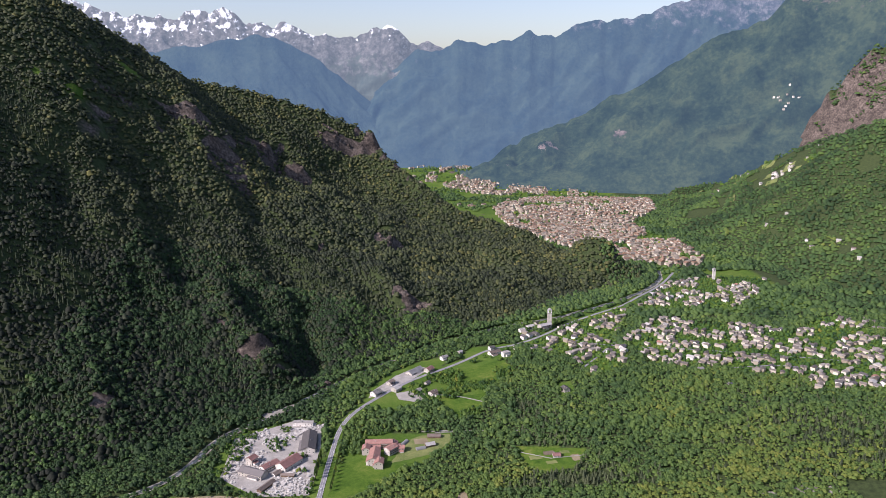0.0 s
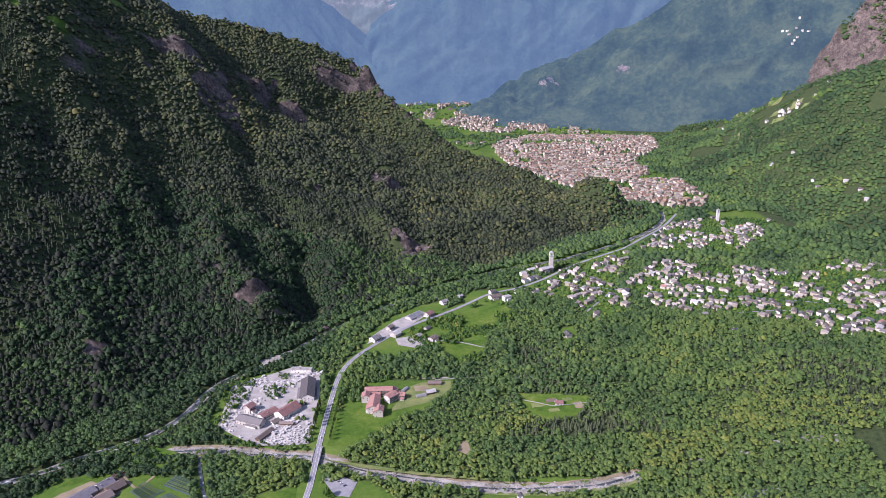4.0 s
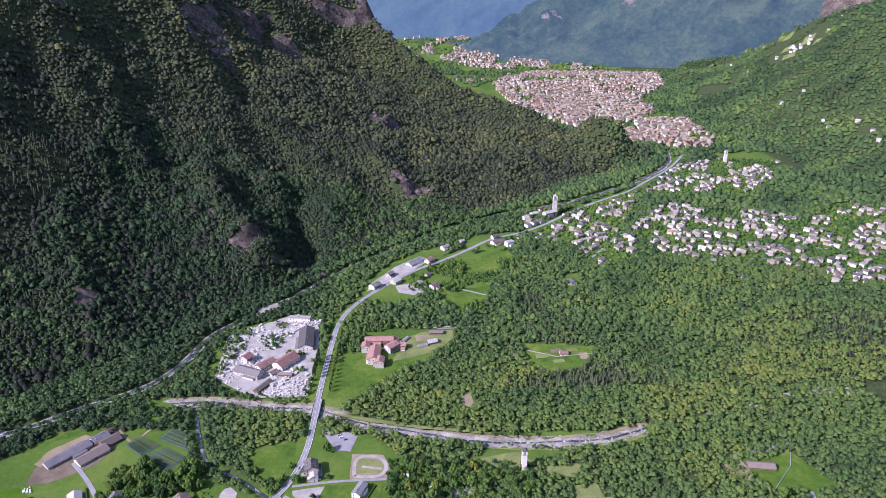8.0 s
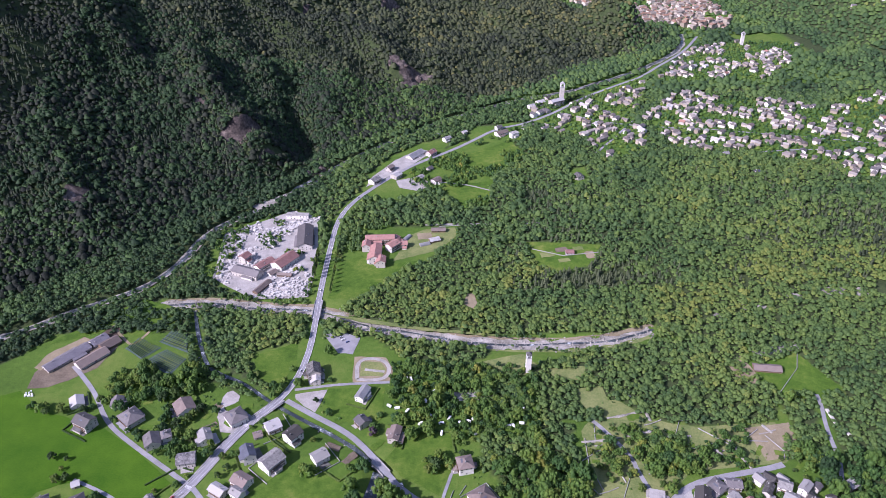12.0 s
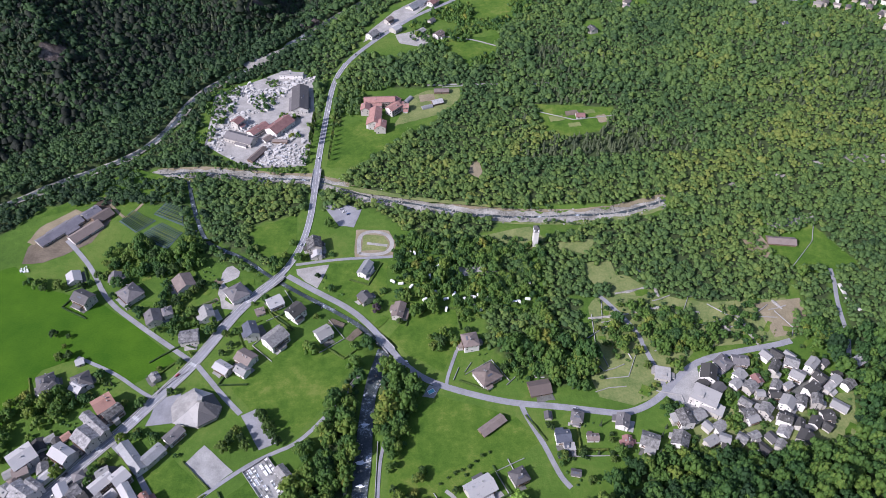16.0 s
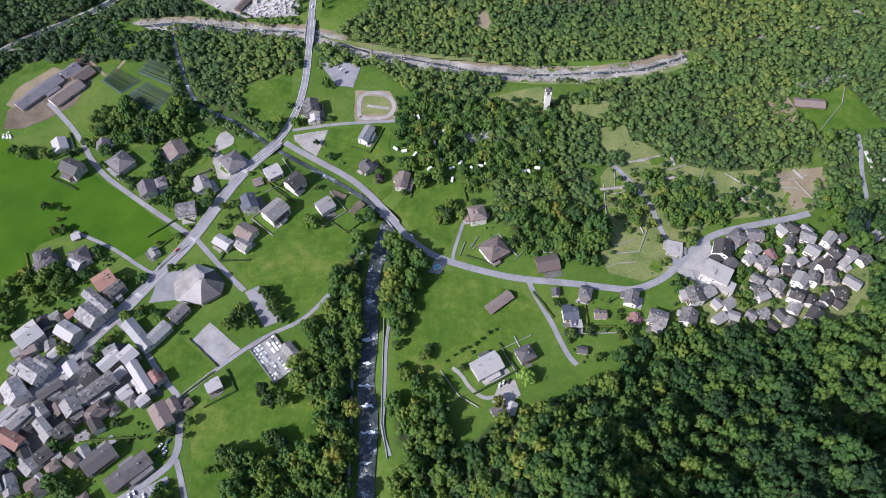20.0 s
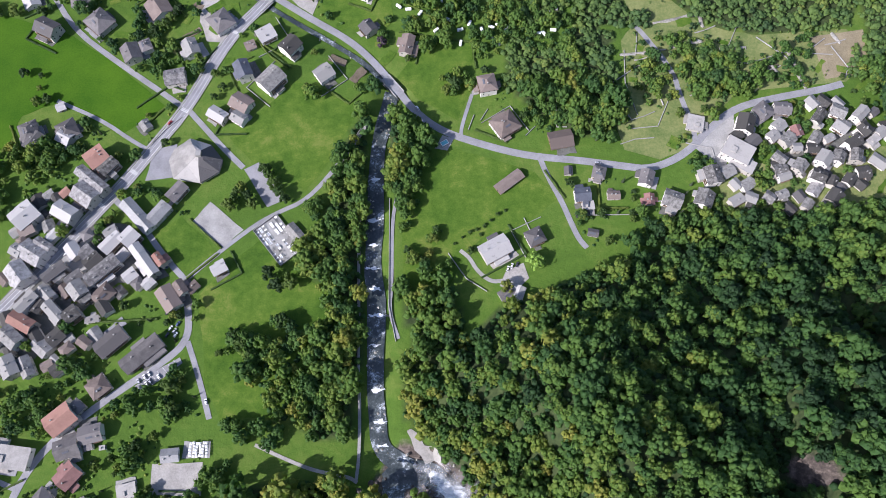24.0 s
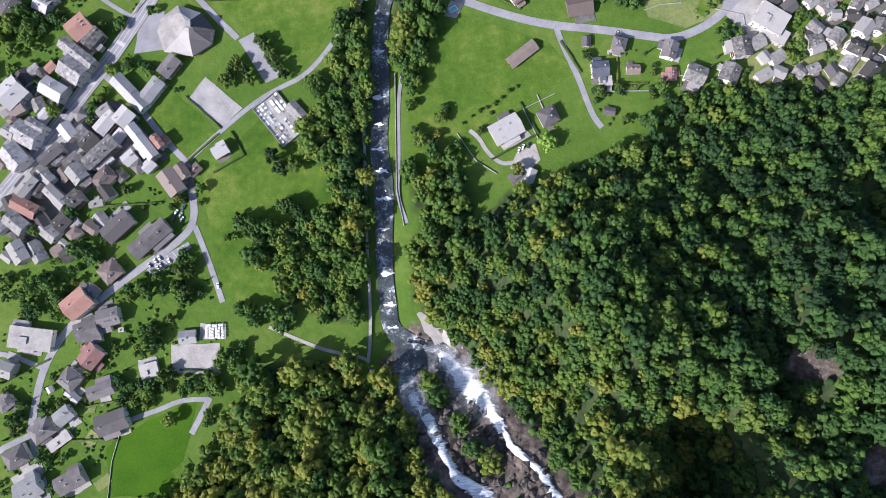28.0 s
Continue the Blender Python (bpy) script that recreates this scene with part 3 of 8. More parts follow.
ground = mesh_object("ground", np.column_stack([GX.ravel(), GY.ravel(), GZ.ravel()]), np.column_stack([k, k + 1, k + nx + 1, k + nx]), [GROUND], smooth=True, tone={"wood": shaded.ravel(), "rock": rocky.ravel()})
tagged(ground, "green valley floor rising to wooded mountain slopes", "ground", kind="structure")


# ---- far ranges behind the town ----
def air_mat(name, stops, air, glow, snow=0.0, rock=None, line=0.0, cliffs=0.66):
    """Distant slopes; the haze before them is put in as an even bluish glow."""
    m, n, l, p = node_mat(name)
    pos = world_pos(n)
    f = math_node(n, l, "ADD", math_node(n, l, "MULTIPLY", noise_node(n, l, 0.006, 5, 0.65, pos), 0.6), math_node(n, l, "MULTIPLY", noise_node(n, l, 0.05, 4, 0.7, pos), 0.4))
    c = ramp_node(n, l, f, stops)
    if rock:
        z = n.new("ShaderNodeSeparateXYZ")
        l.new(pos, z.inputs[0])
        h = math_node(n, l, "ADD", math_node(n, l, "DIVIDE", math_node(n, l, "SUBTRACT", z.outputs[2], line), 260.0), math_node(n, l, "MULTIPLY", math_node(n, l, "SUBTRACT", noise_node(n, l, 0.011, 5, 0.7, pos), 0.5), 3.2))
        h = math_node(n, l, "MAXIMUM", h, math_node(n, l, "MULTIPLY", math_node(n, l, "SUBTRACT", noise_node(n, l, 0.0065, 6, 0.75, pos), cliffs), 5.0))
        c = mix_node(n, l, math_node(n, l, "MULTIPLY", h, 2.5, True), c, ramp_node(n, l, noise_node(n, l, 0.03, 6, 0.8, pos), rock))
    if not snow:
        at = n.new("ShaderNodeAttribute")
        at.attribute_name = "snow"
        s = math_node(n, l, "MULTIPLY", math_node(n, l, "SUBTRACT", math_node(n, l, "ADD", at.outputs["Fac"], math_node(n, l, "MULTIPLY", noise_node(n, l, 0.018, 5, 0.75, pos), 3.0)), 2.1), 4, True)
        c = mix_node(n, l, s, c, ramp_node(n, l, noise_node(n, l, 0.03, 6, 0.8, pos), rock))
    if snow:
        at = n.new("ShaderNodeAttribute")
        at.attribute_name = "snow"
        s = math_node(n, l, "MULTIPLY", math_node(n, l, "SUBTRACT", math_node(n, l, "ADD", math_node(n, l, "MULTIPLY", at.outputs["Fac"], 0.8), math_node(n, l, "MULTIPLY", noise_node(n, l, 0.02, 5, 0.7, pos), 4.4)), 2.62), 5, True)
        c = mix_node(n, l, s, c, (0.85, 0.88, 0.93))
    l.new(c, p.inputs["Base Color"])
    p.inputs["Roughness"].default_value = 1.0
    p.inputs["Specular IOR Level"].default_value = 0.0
    # the slopes themselves glow a little, in place of haze
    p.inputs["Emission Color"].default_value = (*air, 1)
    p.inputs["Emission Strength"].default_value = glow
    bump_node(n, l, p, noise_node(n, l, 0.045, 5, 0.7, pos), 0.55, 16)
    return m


def far_range(name, crest, base, depth, mat, rough, label, seed, step=14.0, rows=34, snow_from=9e9, slant=0.0, bare_spots=()):
    """A range between a jagged crest line and its foot, which lies nearer by depth."""
    P = []
    for a, b in zip(crest, crest[1:]):
        kk = max(1, int(math.hypot(b[0] - a[0], b[1] - a[1]) / step))
        P += [tuple(a[i] + (b[i] - a[i]) * q / kk for i in range(3)) for q in range(kk)]
    P = np.array(P + [crest[-1]])
    s = np.arange(len(P)) * step
    P[:, 2] += rough * 0.45 * fbm(s, s * 0, 110, 5, seed)
    V, S = [], []
    for r in range(rows + 1):
        q = r / rows
        away = P[:, :2] / np.linalg.norm(P[:, :2], axis=1)[:, None]
        xy = P[:, :2] - away * (depth * q)
        u = s + slant * q
        rel = fbm(u + 60 * q, s * 0 + 640 * q, 190, 5, seed + 5)
        spur = 1 - np.abs(vnoise(u / 260 + 0.7 * fbm(u, s * 0 + 700 * q, 260, 3, seed + 9), s * 0 + seed + 6.5 * q)) + 0.10 * (1 - np.abs(vnoise(u / 95 + 0.5 * fbm(u, s * 0 + 500 * q, 120, 3, seed + 2), s * 0 + seed + 7.0 * q)))
        z = P[:, 2] + (base - P[:, 2]) * q ** 0.9 + rough * math.sin(math.pi * min(1, q * 1.3)) * (rel + 0.9 * spur - 0.6)
        xy = xy - away * (rough * 0.8 * math.sin(math.pi * q) * spur)[:, None]
        V.append(np.column_stack([xy, z]))
        S.append(np.clip((z - snow_from) / 160, -1, 0.42))
        if bare_spots:
            S[-1] = np.max([1.4 - np.hypot(np.hypot(xy[:, 0] - bx, 0.4 * (xy[:, 1] - by)), 1.2 * (z - bz)) / br for bx, by, bz, br in bare_spots], axis=0)
    nn = len(P)
    i = np.arange(nn - 1)
    Q = np.concatenate([np.column_stack([r * nn + i, (r + 1) * nn + i, (r + 1) * nn + i + 1, r * nn + i + 1]) for r in range(rows)])
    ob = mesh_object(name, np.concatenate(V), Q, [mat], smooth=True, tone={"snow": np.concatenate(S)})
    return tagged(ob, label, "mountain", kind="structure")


def ray_crest(d, rows):
    """Crest places from bearing and elevation in degrees, d metres away."""
    return [(d * math.tan(radians(az)), d, 509 + d / math.cos(radians(az)) * math.tan(radians(el))) for az, el in rows]


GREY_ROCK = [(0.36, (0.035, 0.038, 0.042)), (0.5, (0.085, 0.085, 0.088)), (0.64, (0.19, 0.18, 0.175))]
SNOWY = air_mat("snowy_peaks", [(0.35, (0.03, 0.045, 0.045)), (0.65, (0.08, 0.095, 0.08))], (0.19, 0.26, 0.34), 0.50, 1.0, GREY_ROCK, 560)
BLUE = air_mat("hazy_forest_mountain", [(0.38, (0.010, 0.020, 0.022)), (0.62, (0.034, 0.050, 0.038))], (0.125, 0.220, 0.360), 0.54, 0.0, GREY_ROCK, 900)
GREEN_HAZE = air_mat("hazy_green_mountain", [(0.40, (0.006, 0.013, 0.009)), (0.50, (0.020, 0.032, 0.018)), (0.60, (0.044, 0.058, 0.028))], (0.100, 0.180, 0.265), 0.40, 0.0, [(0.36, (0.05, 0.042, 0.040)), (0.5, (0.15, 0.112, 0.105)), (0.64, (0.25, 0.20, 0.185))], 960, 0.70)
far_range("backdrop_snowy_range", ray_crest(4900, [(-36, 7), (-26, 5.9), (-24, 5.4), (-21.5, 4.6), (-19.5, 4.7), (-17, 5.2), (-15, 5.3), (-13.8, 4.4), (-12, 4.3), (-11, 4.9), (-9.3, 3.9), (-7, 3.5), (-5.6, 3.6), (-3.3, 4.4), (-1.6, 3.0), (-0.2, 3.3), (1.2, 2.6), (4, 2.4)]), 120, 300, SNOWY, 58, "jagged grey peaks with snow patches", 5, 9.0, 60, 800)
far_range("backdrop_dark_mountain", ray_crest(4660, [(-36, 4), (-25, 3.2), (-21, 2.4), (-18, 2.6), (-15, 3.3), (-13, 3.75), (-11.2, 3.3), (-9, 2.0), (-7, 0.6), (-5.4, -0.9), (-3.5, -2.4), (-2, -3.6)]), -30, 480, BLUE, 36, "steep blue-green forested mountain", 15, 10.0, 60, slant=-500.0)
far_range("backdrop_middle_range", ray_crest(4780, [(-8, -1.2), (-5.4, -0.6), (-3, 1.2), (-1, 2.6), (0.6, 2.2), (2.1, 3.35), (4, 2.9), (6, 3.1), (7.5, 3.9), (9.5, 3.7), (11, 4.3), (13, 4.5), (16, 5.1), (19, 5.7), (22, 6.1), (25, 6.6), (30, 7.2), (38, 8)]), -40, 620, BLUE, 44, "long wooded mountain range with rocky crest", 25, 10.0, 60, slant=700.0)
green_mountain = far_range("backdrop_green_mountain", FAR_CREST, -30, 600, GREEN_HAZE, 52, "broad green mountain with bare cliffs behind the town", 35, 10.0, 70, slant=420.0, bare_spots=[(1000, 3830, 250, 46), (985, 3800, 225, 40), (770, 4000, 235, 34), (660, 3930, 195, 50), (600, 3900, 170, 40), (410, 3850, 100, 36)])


# ---- woods ----
def ico(sub):
    bm = bmesh.new()
    bmesh.ops.create_icosphere(bm, subdivisions=sub, radius=1)
    bm.verts.index_update()
    v = np.array([q.co for q in bm.verts])
    t = np.array([[q.index for q in f.verts] for f in bm.faces])
    bm.free()
    return v, t


ICO1 = ico(1)
rng = np.random.default_rng(7)


def dome(r, sides=5, wide=1.0, top=1.6, low=0.6):
    """One lobe of a crown: a ragged dome, open below."""
    a = np.arange(sides) / sides * 6.283 + r.uniform(0, 6)
    V = [np.array([[r.uniform(-0.12, 0.12), r.uniform(-0.12, 0.12), top * r.uniform(0.92, 1.1)]])]
    for q, z in ((0.64, low + 0.68 * (top - low)), (1.0, low)):
        k, b = wide * q * r.uniform(0.68, 1.28, sides), a + r.uniform(-0.25, 0.25, sides) + 0.4 * q
        V.append(np.column_stack([k * np.cos(b), k * np.sin(b), z * r.uniform(0.82, 1.16, sides)]))
    i = np.arange(sides)
    j = (i + 1) % sides
    T = np.concatenate([np.column_stack([i * 0, 1 + i, 1 + j]), np.column_stack([1 + i, 1 + sides + i, 1 + sides + j]), np.column_stack([1 + i, 1 + sides + j, 1 + j])])
    return np.concatenate(V), T


def leafy(seed, lobes, sides, tufts, leaf, wide):
    """Broadleaf crown of unit radius: lobes under a coat of leaf sprays that stick out of them."""
    r = np.random.default_rng(seed)
    V, T, base, hubs = [], [], 0, []
    for i in range(lobes):
        # one lobe on top, an inner ring round it, then the skirts
        inner = 1 <= i <= lobes * 0.4
        a = i * 2.4 + r.uniform(-0.4, 0.4)
        q = 0.0 if i == 0 else (r.uniform(0.30, 0.46) if inner else r.uniform(0.60, 0.80))
        w = wide * r.uniform(0.85, 1.2)
        o = np.array([q * math.cos(a), q * math.sin(a), 0.42 - 0.95 * q * q + r.uniform(-0.1, 0.1)])
        v, t = dome(r, sides, w, 1.0 + w, 1.0 - 0.5 * w)
        V.append(v + o)
        T.append(t + base)
        base += len(v)
        hubs.append((o + (0, 0, 1.0), w))
    for i in range(tufts):
        o, w = hubs[i % lobes]
        d = r.normal(size=3)
        d[2] = abs(d[2]) * 1.2 - 0.15
        d /= np.linalg.norm(d)
        at = o + d * (w, w, w) * r.uniform(0.9, 1.2)
        e1 = np.cross(d, r.normal(size=3))
        e1 /= np.linalg.norm(e1)
        e2 = np.cross(d, e1) + d * r.uniform(-0.6, 0.5)
        k = leaf * r.uniform(0.7, 1.35)
        V.append(np.array([at + e1 * k, at + e2 * k, at - (e1 + e2) * k * 0.7]))
        T.append(np.array([[0, 1, 2]]) + base)
        base += 3
    return np.concatenate(V), np.concatenate(T)


def crown_near(seed, tufts=100):
    return leafy(seed, 10, 5, tufts, 0.15, 0.33)


def crown_mid(seed):
    return leafy(seed, 4, 4, 18, 0.2, 0.5)


def crown_far(seed):
    return dome(np.random.default_rng(seed), 5, 1.05, 1.6, 0.45)


def conifer(seed, sides=7, tiers=4):
    r = np.random.default_rng(seed)
    V, T, base = [], [], 0
    for i in range(tiers):
        z0, z1 = 0.5 + i * 0.85, 1.75 + i * 0.9
        rad = 1.0 * (1 - i / (tiers + 0.6))
        a = np.arange(sides) / sides * 6.283 + r.uniform(0, 6)
        k = rad * r.uniform(0.65, 1.15, sides)
        V.append(np.column_stack([k * np.cos(a), k * np.sin(a), z0 + r.uniform(-0.15, 0.15, sides)]))
        V.append(np.array([[0, 0, z1]]))
        j = np.arange(sides)
        T.append(np.column_stack([base + j, base + (j + 1) % sides, np.full(sides, base + sides)]))
        base += sides + 1
    return np.concatenate(V), np.concatenate(T)


def scatter(ring_box, spacing, keep, seed):
    """Jittered places, the denser kept where keep says so."""
    r = np.random.default_rng(seed)
    x0, y0, x1, y1 = ring_box
    xs, ys = np.meshgrid(np.arange(x0, x1, spacing), np.arange(y0, y1, spacing))
    xs = (xs + r.uniform(-0.7, 0.7, xs.shape) * spacing + (np.arange(xs.shape[0]) % 2)[:, None] * spacing * 0.5).ravel()
    ys = (ys + r.uniform(-0.7, 0.7, ys.shape) * spacing).ravel()
    w = keep(xs, ys)
    return xs[w], ys[w]


def grove(name, templates, x, y, size, mat, label, seed, tall=1.0, tone=None, smooth=True):
    r = np.random.default_rng(seed)
    z = height(x, y)
    tone = r.uniform(0, 1, len(x)) if tone is None else tone
    which = r.integers(0, len(templates), len(x))
    VV, TT, TO, base = [], [], [], 0
    for q, (v, t) in enumerate(templates):
        i = np.where(which == q)[0]
        if not len(i):
            continue
        a = r.uniform(0, 6.283, len(i))
        c, s = np.cos(a), np.sin(a)
        sc = size[i] * r.uniform(0.85, 1.15, len(i))
        vx = (v[None, :, 0] * c[:, None] - v[None, :, 1] * s[:, None]) * sc[:, None] + x[i][:, None]
        vy = (v[None, :, 0] * s[:, None] + v[None, :, 1] * c[:, None]) * sc[:, None] + y[i][:, None]
        vz = v[None, :, 2] * (sc * tall * r.uniform(0.82, 1.22, len(i)))[:, None] + z[i][:, None]
        VV.append(np.stack([vx, vy, vz], -1).reshape(-1, 3))
        TT.append((t[None] + (np.arange(len(i)) * len(v))[:, None, None] + base).reshape(-1, 3))
        TO.append(np.repeat(tone[i], len(v)))
        base += len(v) * len(i)
    if not VV:
        return None
    ob = mesh_object(name, np.concatenate(VV), np.concatenate(TT), [mat], smooth=smooth, tone={"tone": np.concatenate(TO)})
    return tagged(ob, label, "forest", kind="stuff")


def tones(x, y, seed, mid=0.45, spread=0.18):
    r = np.random.default_rng(seed)
    return np.clip(mid + 0.17 * fbm(x, y, 150, 3, seed) + 0.13 * vnoise(x / 45, y / 45, seed + 50) + r.normal(size=len(x)) * spread, 0, 1)


def bare(x, y):
    """Cliffs and scars, where no tree stands."""
    e = 6.0
    s = np.hypot(height(x + e, y) - height(x - e, y), height(x, y + e) - height(x, y - e)) / (2 * e)
    return (s > np.where(y < 600, 2.6, np.where(x > 1880, 2.1, 1.35)) + np.where(y > 2900, 0.9, 0.35) * vnoise(x / 40, y / 40, 5)) | (scarred(x, y) > 0.72)


NEARS = [crown_near(100 + i) for i in range(6)]
MIDS = [crown_mid(200 + i) for i in range(6)]
FARS = [crown_far(300 + i) for i in range(6)]
PAIRS = [leafy(350 + i, 2, 4, 8, 0.34, 0.74) for i in range(6)]
CONES = [conifer(400 + i, 5, 3) for i in range(5)]
SIDE_FALL = [(-56, 240), (-41, 221), (-27, 198), (-4, 180), (10, 160)]
FALL_LINE = [(-29, 257), (2, 219), (35, 180), (60, 140)]


def near_keep(x, y):
    return wooded(x, y) & (scarred(x, y) < 0.5) & (to_line(x, y, FALL_LINE)[0] > 15) & (to_line(x, y, SIDE_FALL)[0] > 11)


x, y = scatter((-330, 148, 420, 560), 8.2, near_keep, 1)
# eastward the crowns darken: ravine shade is put into their tone
grove("hillside_wood", NEARS, x, y, (4.2 + 4.6 * np.random.default_rng(3).uniform(0, 1, len(x)) ** 1.3) * np.where((x < -60) & (y < 265), 1.25, 1.0) * (1 + 0.22 * vnoise(x / 24, y / 24, 101)), LEAF, "dense green broadleaf wood with yellowish crowns on the hillside", 11, 1.1, tones(x, y, 13, 0.64, 0.25) - 0.36 * np.clip((x - 110) / 110, 0, 1))
x, y = scatter((-330, 148, 420, 560), 5.2, near_keep, 20)
grove("hillside_undergrowth", FARS, x, y, np.random.default_rng(29).uniform(1.8, 2.8, len(x)), LEAF, "green saplings and bushes under the hillside trees", 39, 1.0, tones(x, y, 39, 0.25, 0.15))
x, y = scatter((-420, 0, 480, 152), 9.0, lambda a, b: wooded(a, b), 19)
grove("upper_hillside_wood", MIDS, x, y, np.random.default_rng(28).uniform(4.5, 7.5, len(x)), LEAF, "green broadleaf wood higher on the hillside", 38, 1.0, tones(x, y, 38, 0.5, 0.2))
x, y = scatter((-620, 560, 520, 830), 6.0, near_keep, 2)
# westward the tone falls: the mountain's shade is put into the leaf colour
grove("streamside_wood", MIDS, x, y, 3.4 + 3.2 * np.random.default_rng(4).uniform(0, 1, len(x)) ** 1.8, VALLEY_LEAF, "dense green broadleaf wood along the torrent", 12, 0.58, tones(x, y, 14, 0.60, 0.12) - 0.45 * np.clip((-200 - x) / 150, 0, 1), True)
x, y = scatter((-600, 830, 1050, 1500), 5.7, lambda a, b: wooded(a, b) & ~bare(a, b), 3)
pine = (0.8 * vnoise(x / 150, y / 150, 8) + 0.9 * np.exp(-((x - 230) / 150) ** 2 - ((y - 850) / 80) ** 2) + 0.7 * np.exp(-((x - 620) / 160) ** 2 - ((y - 1010) / 90) ** 2) + rng.normal(size=len(x)) * 0.35 > 0.75)
# bands of yellowish chestnuts and darker oaks across the valley floor
# west of the road, shade below the mountain is put into the tone
mixed = tones(x, y, 35, 0.46, 0.13) + 0.14 * np.clip((930 - y) / 60, 0, 1) + 0.16 * np.exp(-((x - 430) / 260) ** 2 - ((y - 1010) / 110) ** 2) - 0.20 * np.exp(-((x - 120) / 190) ** 2 - ((y - 1010) / 90) ** 2) - 0.5 * np.clip((-150 - x) / 70, 0, 1)
deep = y > 930
more = deep & ~pine
grove("distant_valley_wood", PAIRS, x[more], y[more], (3.0 + 3.2 * np.random.default_rng(25).uniform(0, 1, more.sum()) ** 1.8) * (1 + 0.38 * vnoise(x[more] / 17, y[more] / 17, 102)), VALLEY_LEAF, "mixed green wood further down the valley", 33, 0.64, np.clip(mixed[more], 0, 1), True)
more = ~deep & ~pine
grove("valley_wood", MIDS, x[more], y[more], (3.1 + 3.2 * np.random.default_rng(5).uniform(0, 1, more.sum()) ** 1.8) * (1 + 0.35 * vnoise(x[more] / 17, y[more] / 17, 103)), VALLEY_LEAF, "mixed green valley wood with lighter crowns", 13, 0.60, np.clip(mixed[more], 0, 1), True)
grove("pine_wood", CONES, x[pine], y[pine], np.random.default_rng(6).uniform(2.3, 3.4, pine.sum()), NEEDLE, "grey-green pine wood", 14, 0.8, tones(x[pine], y[pine], 16, 0.8, 0.18))


GAP = [(40, 1450), (215, 1580), (330, 1715), (470, 1850), (470, 1970), (560, 2020), (500, 2180), (640, 2050), (680, 1990), (600, 1860), (560, 1790), (480, 1690), (330, 1570), (150, 1480)]
x, y = scatter((40, 1440, 650, 2220), 7.5, lambda a, b: inside(a, b, GAP) & (to_line(a, b, MERA)[0] > 8) & (to_line(a, b, MAIN_ROAD)[0] > 9), 9)
grove("riverside_wood", FARS, x, y, np.random.default_rng(26).uniform(3.5, 6.5, len(x)), VALLEY_LEAF, "green wood between the river and the mountain foot", 34, 0.9, tones(x, y, 36, 0.36, 0.16))


def south_side(a, b):
    _, _, s = to_line(a, b, SOUTH_FOOT)
    dc, _, _ = to_line(a, b, SOUTH_CREST)
    w = (s > 0) & ~bare(a, b) & (b > 0.25 * -a)
    # the slope behind the crest stays meadow and scrub
    _, _, behind = to_line(a, b, SOUTH_CREST)
    w = w & ((behind < 0) | (dc < 70))
    for ring in GLADES:
        w = w & ~inside(a, b, ring)
    return w


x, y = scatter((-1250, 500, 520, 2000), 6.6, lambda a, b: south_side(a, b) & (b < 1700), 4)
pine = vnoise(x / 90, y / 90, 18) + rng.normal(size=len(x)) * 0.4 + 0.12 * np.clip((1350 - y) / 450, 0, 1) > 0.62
# tone drops towards the near foot, putting the slope's shade into the leaves
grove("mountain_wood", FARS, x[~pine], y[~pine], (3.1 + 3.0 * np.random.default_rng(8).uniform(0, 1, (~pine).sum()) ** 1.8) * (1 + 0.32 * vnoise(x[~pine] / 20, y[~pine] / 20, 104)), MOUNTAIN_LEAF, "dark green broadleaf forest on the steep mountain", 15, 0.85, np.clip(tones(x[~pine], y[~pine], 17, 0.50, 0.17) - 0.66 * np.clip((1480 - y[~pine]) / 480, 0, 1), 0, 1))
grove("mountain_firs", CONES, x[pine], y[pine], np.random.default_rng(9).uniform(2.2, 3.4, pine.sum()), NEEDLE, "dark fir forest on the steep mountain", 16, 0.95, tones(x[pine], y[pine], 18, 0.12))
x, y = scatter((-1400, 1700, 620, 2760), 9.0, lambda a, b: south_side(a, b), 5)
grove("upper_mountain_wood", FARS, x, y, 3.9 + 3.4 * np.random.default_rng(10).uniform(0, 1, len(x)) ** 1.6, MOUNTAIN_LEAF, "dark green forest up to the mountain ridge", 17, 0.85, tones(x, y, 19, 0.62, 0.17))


def sunny_side(a, b):
    w = (b > 1240 + 0.15 * a) & (b < 3500) & (a > 300)
    for ring in VILLAGES:
        w = w & ~inside(a, b, ring)
    _, _, s = to_line(a, b, SOUTH_FOOT)
    open_land = (vnoise(a / 130, b / 130, 63) > 0.75) | ((a > 1130) & (a < 1480) & (b > 2680) & (b < 3350) & (vnoise(a / 70, b / 70, 64) > 0.0))
    return w & (s < 0) & ~bare(a, b) & ~open_land & (to_line(a, b, MERA)[0] > 20) & (to_line(a, b, MAIN_ROAD)[0] > 12) & ~town_area(a, b)


TOWNS = [
    [(259, 3113), (360, 3367), (510, 3478), (809, 3446), (1044, 3403), (972, 3079), (760, 2732), (794, 2565), (836, 2380), (841, 2160), (773, 2020), (682, 2022), (620, 2097), (560, 2060), (500, 2170), (470, 2240), (380, 2440), (300, 2640)],
    [(-48, 3990), (267, 3990), (316, 3822), (572, 3709), (844, 3602), (822, 3530), (553, 3585), (324, 3575), (100, 3690)],
    [(-232, 4557), (-93, 4736), (94, 4777), (-54, 4555), (-172, 4357)],
    [(-18, 4389), (158, 4480), (160, 4370), (-1, 4300)],
]



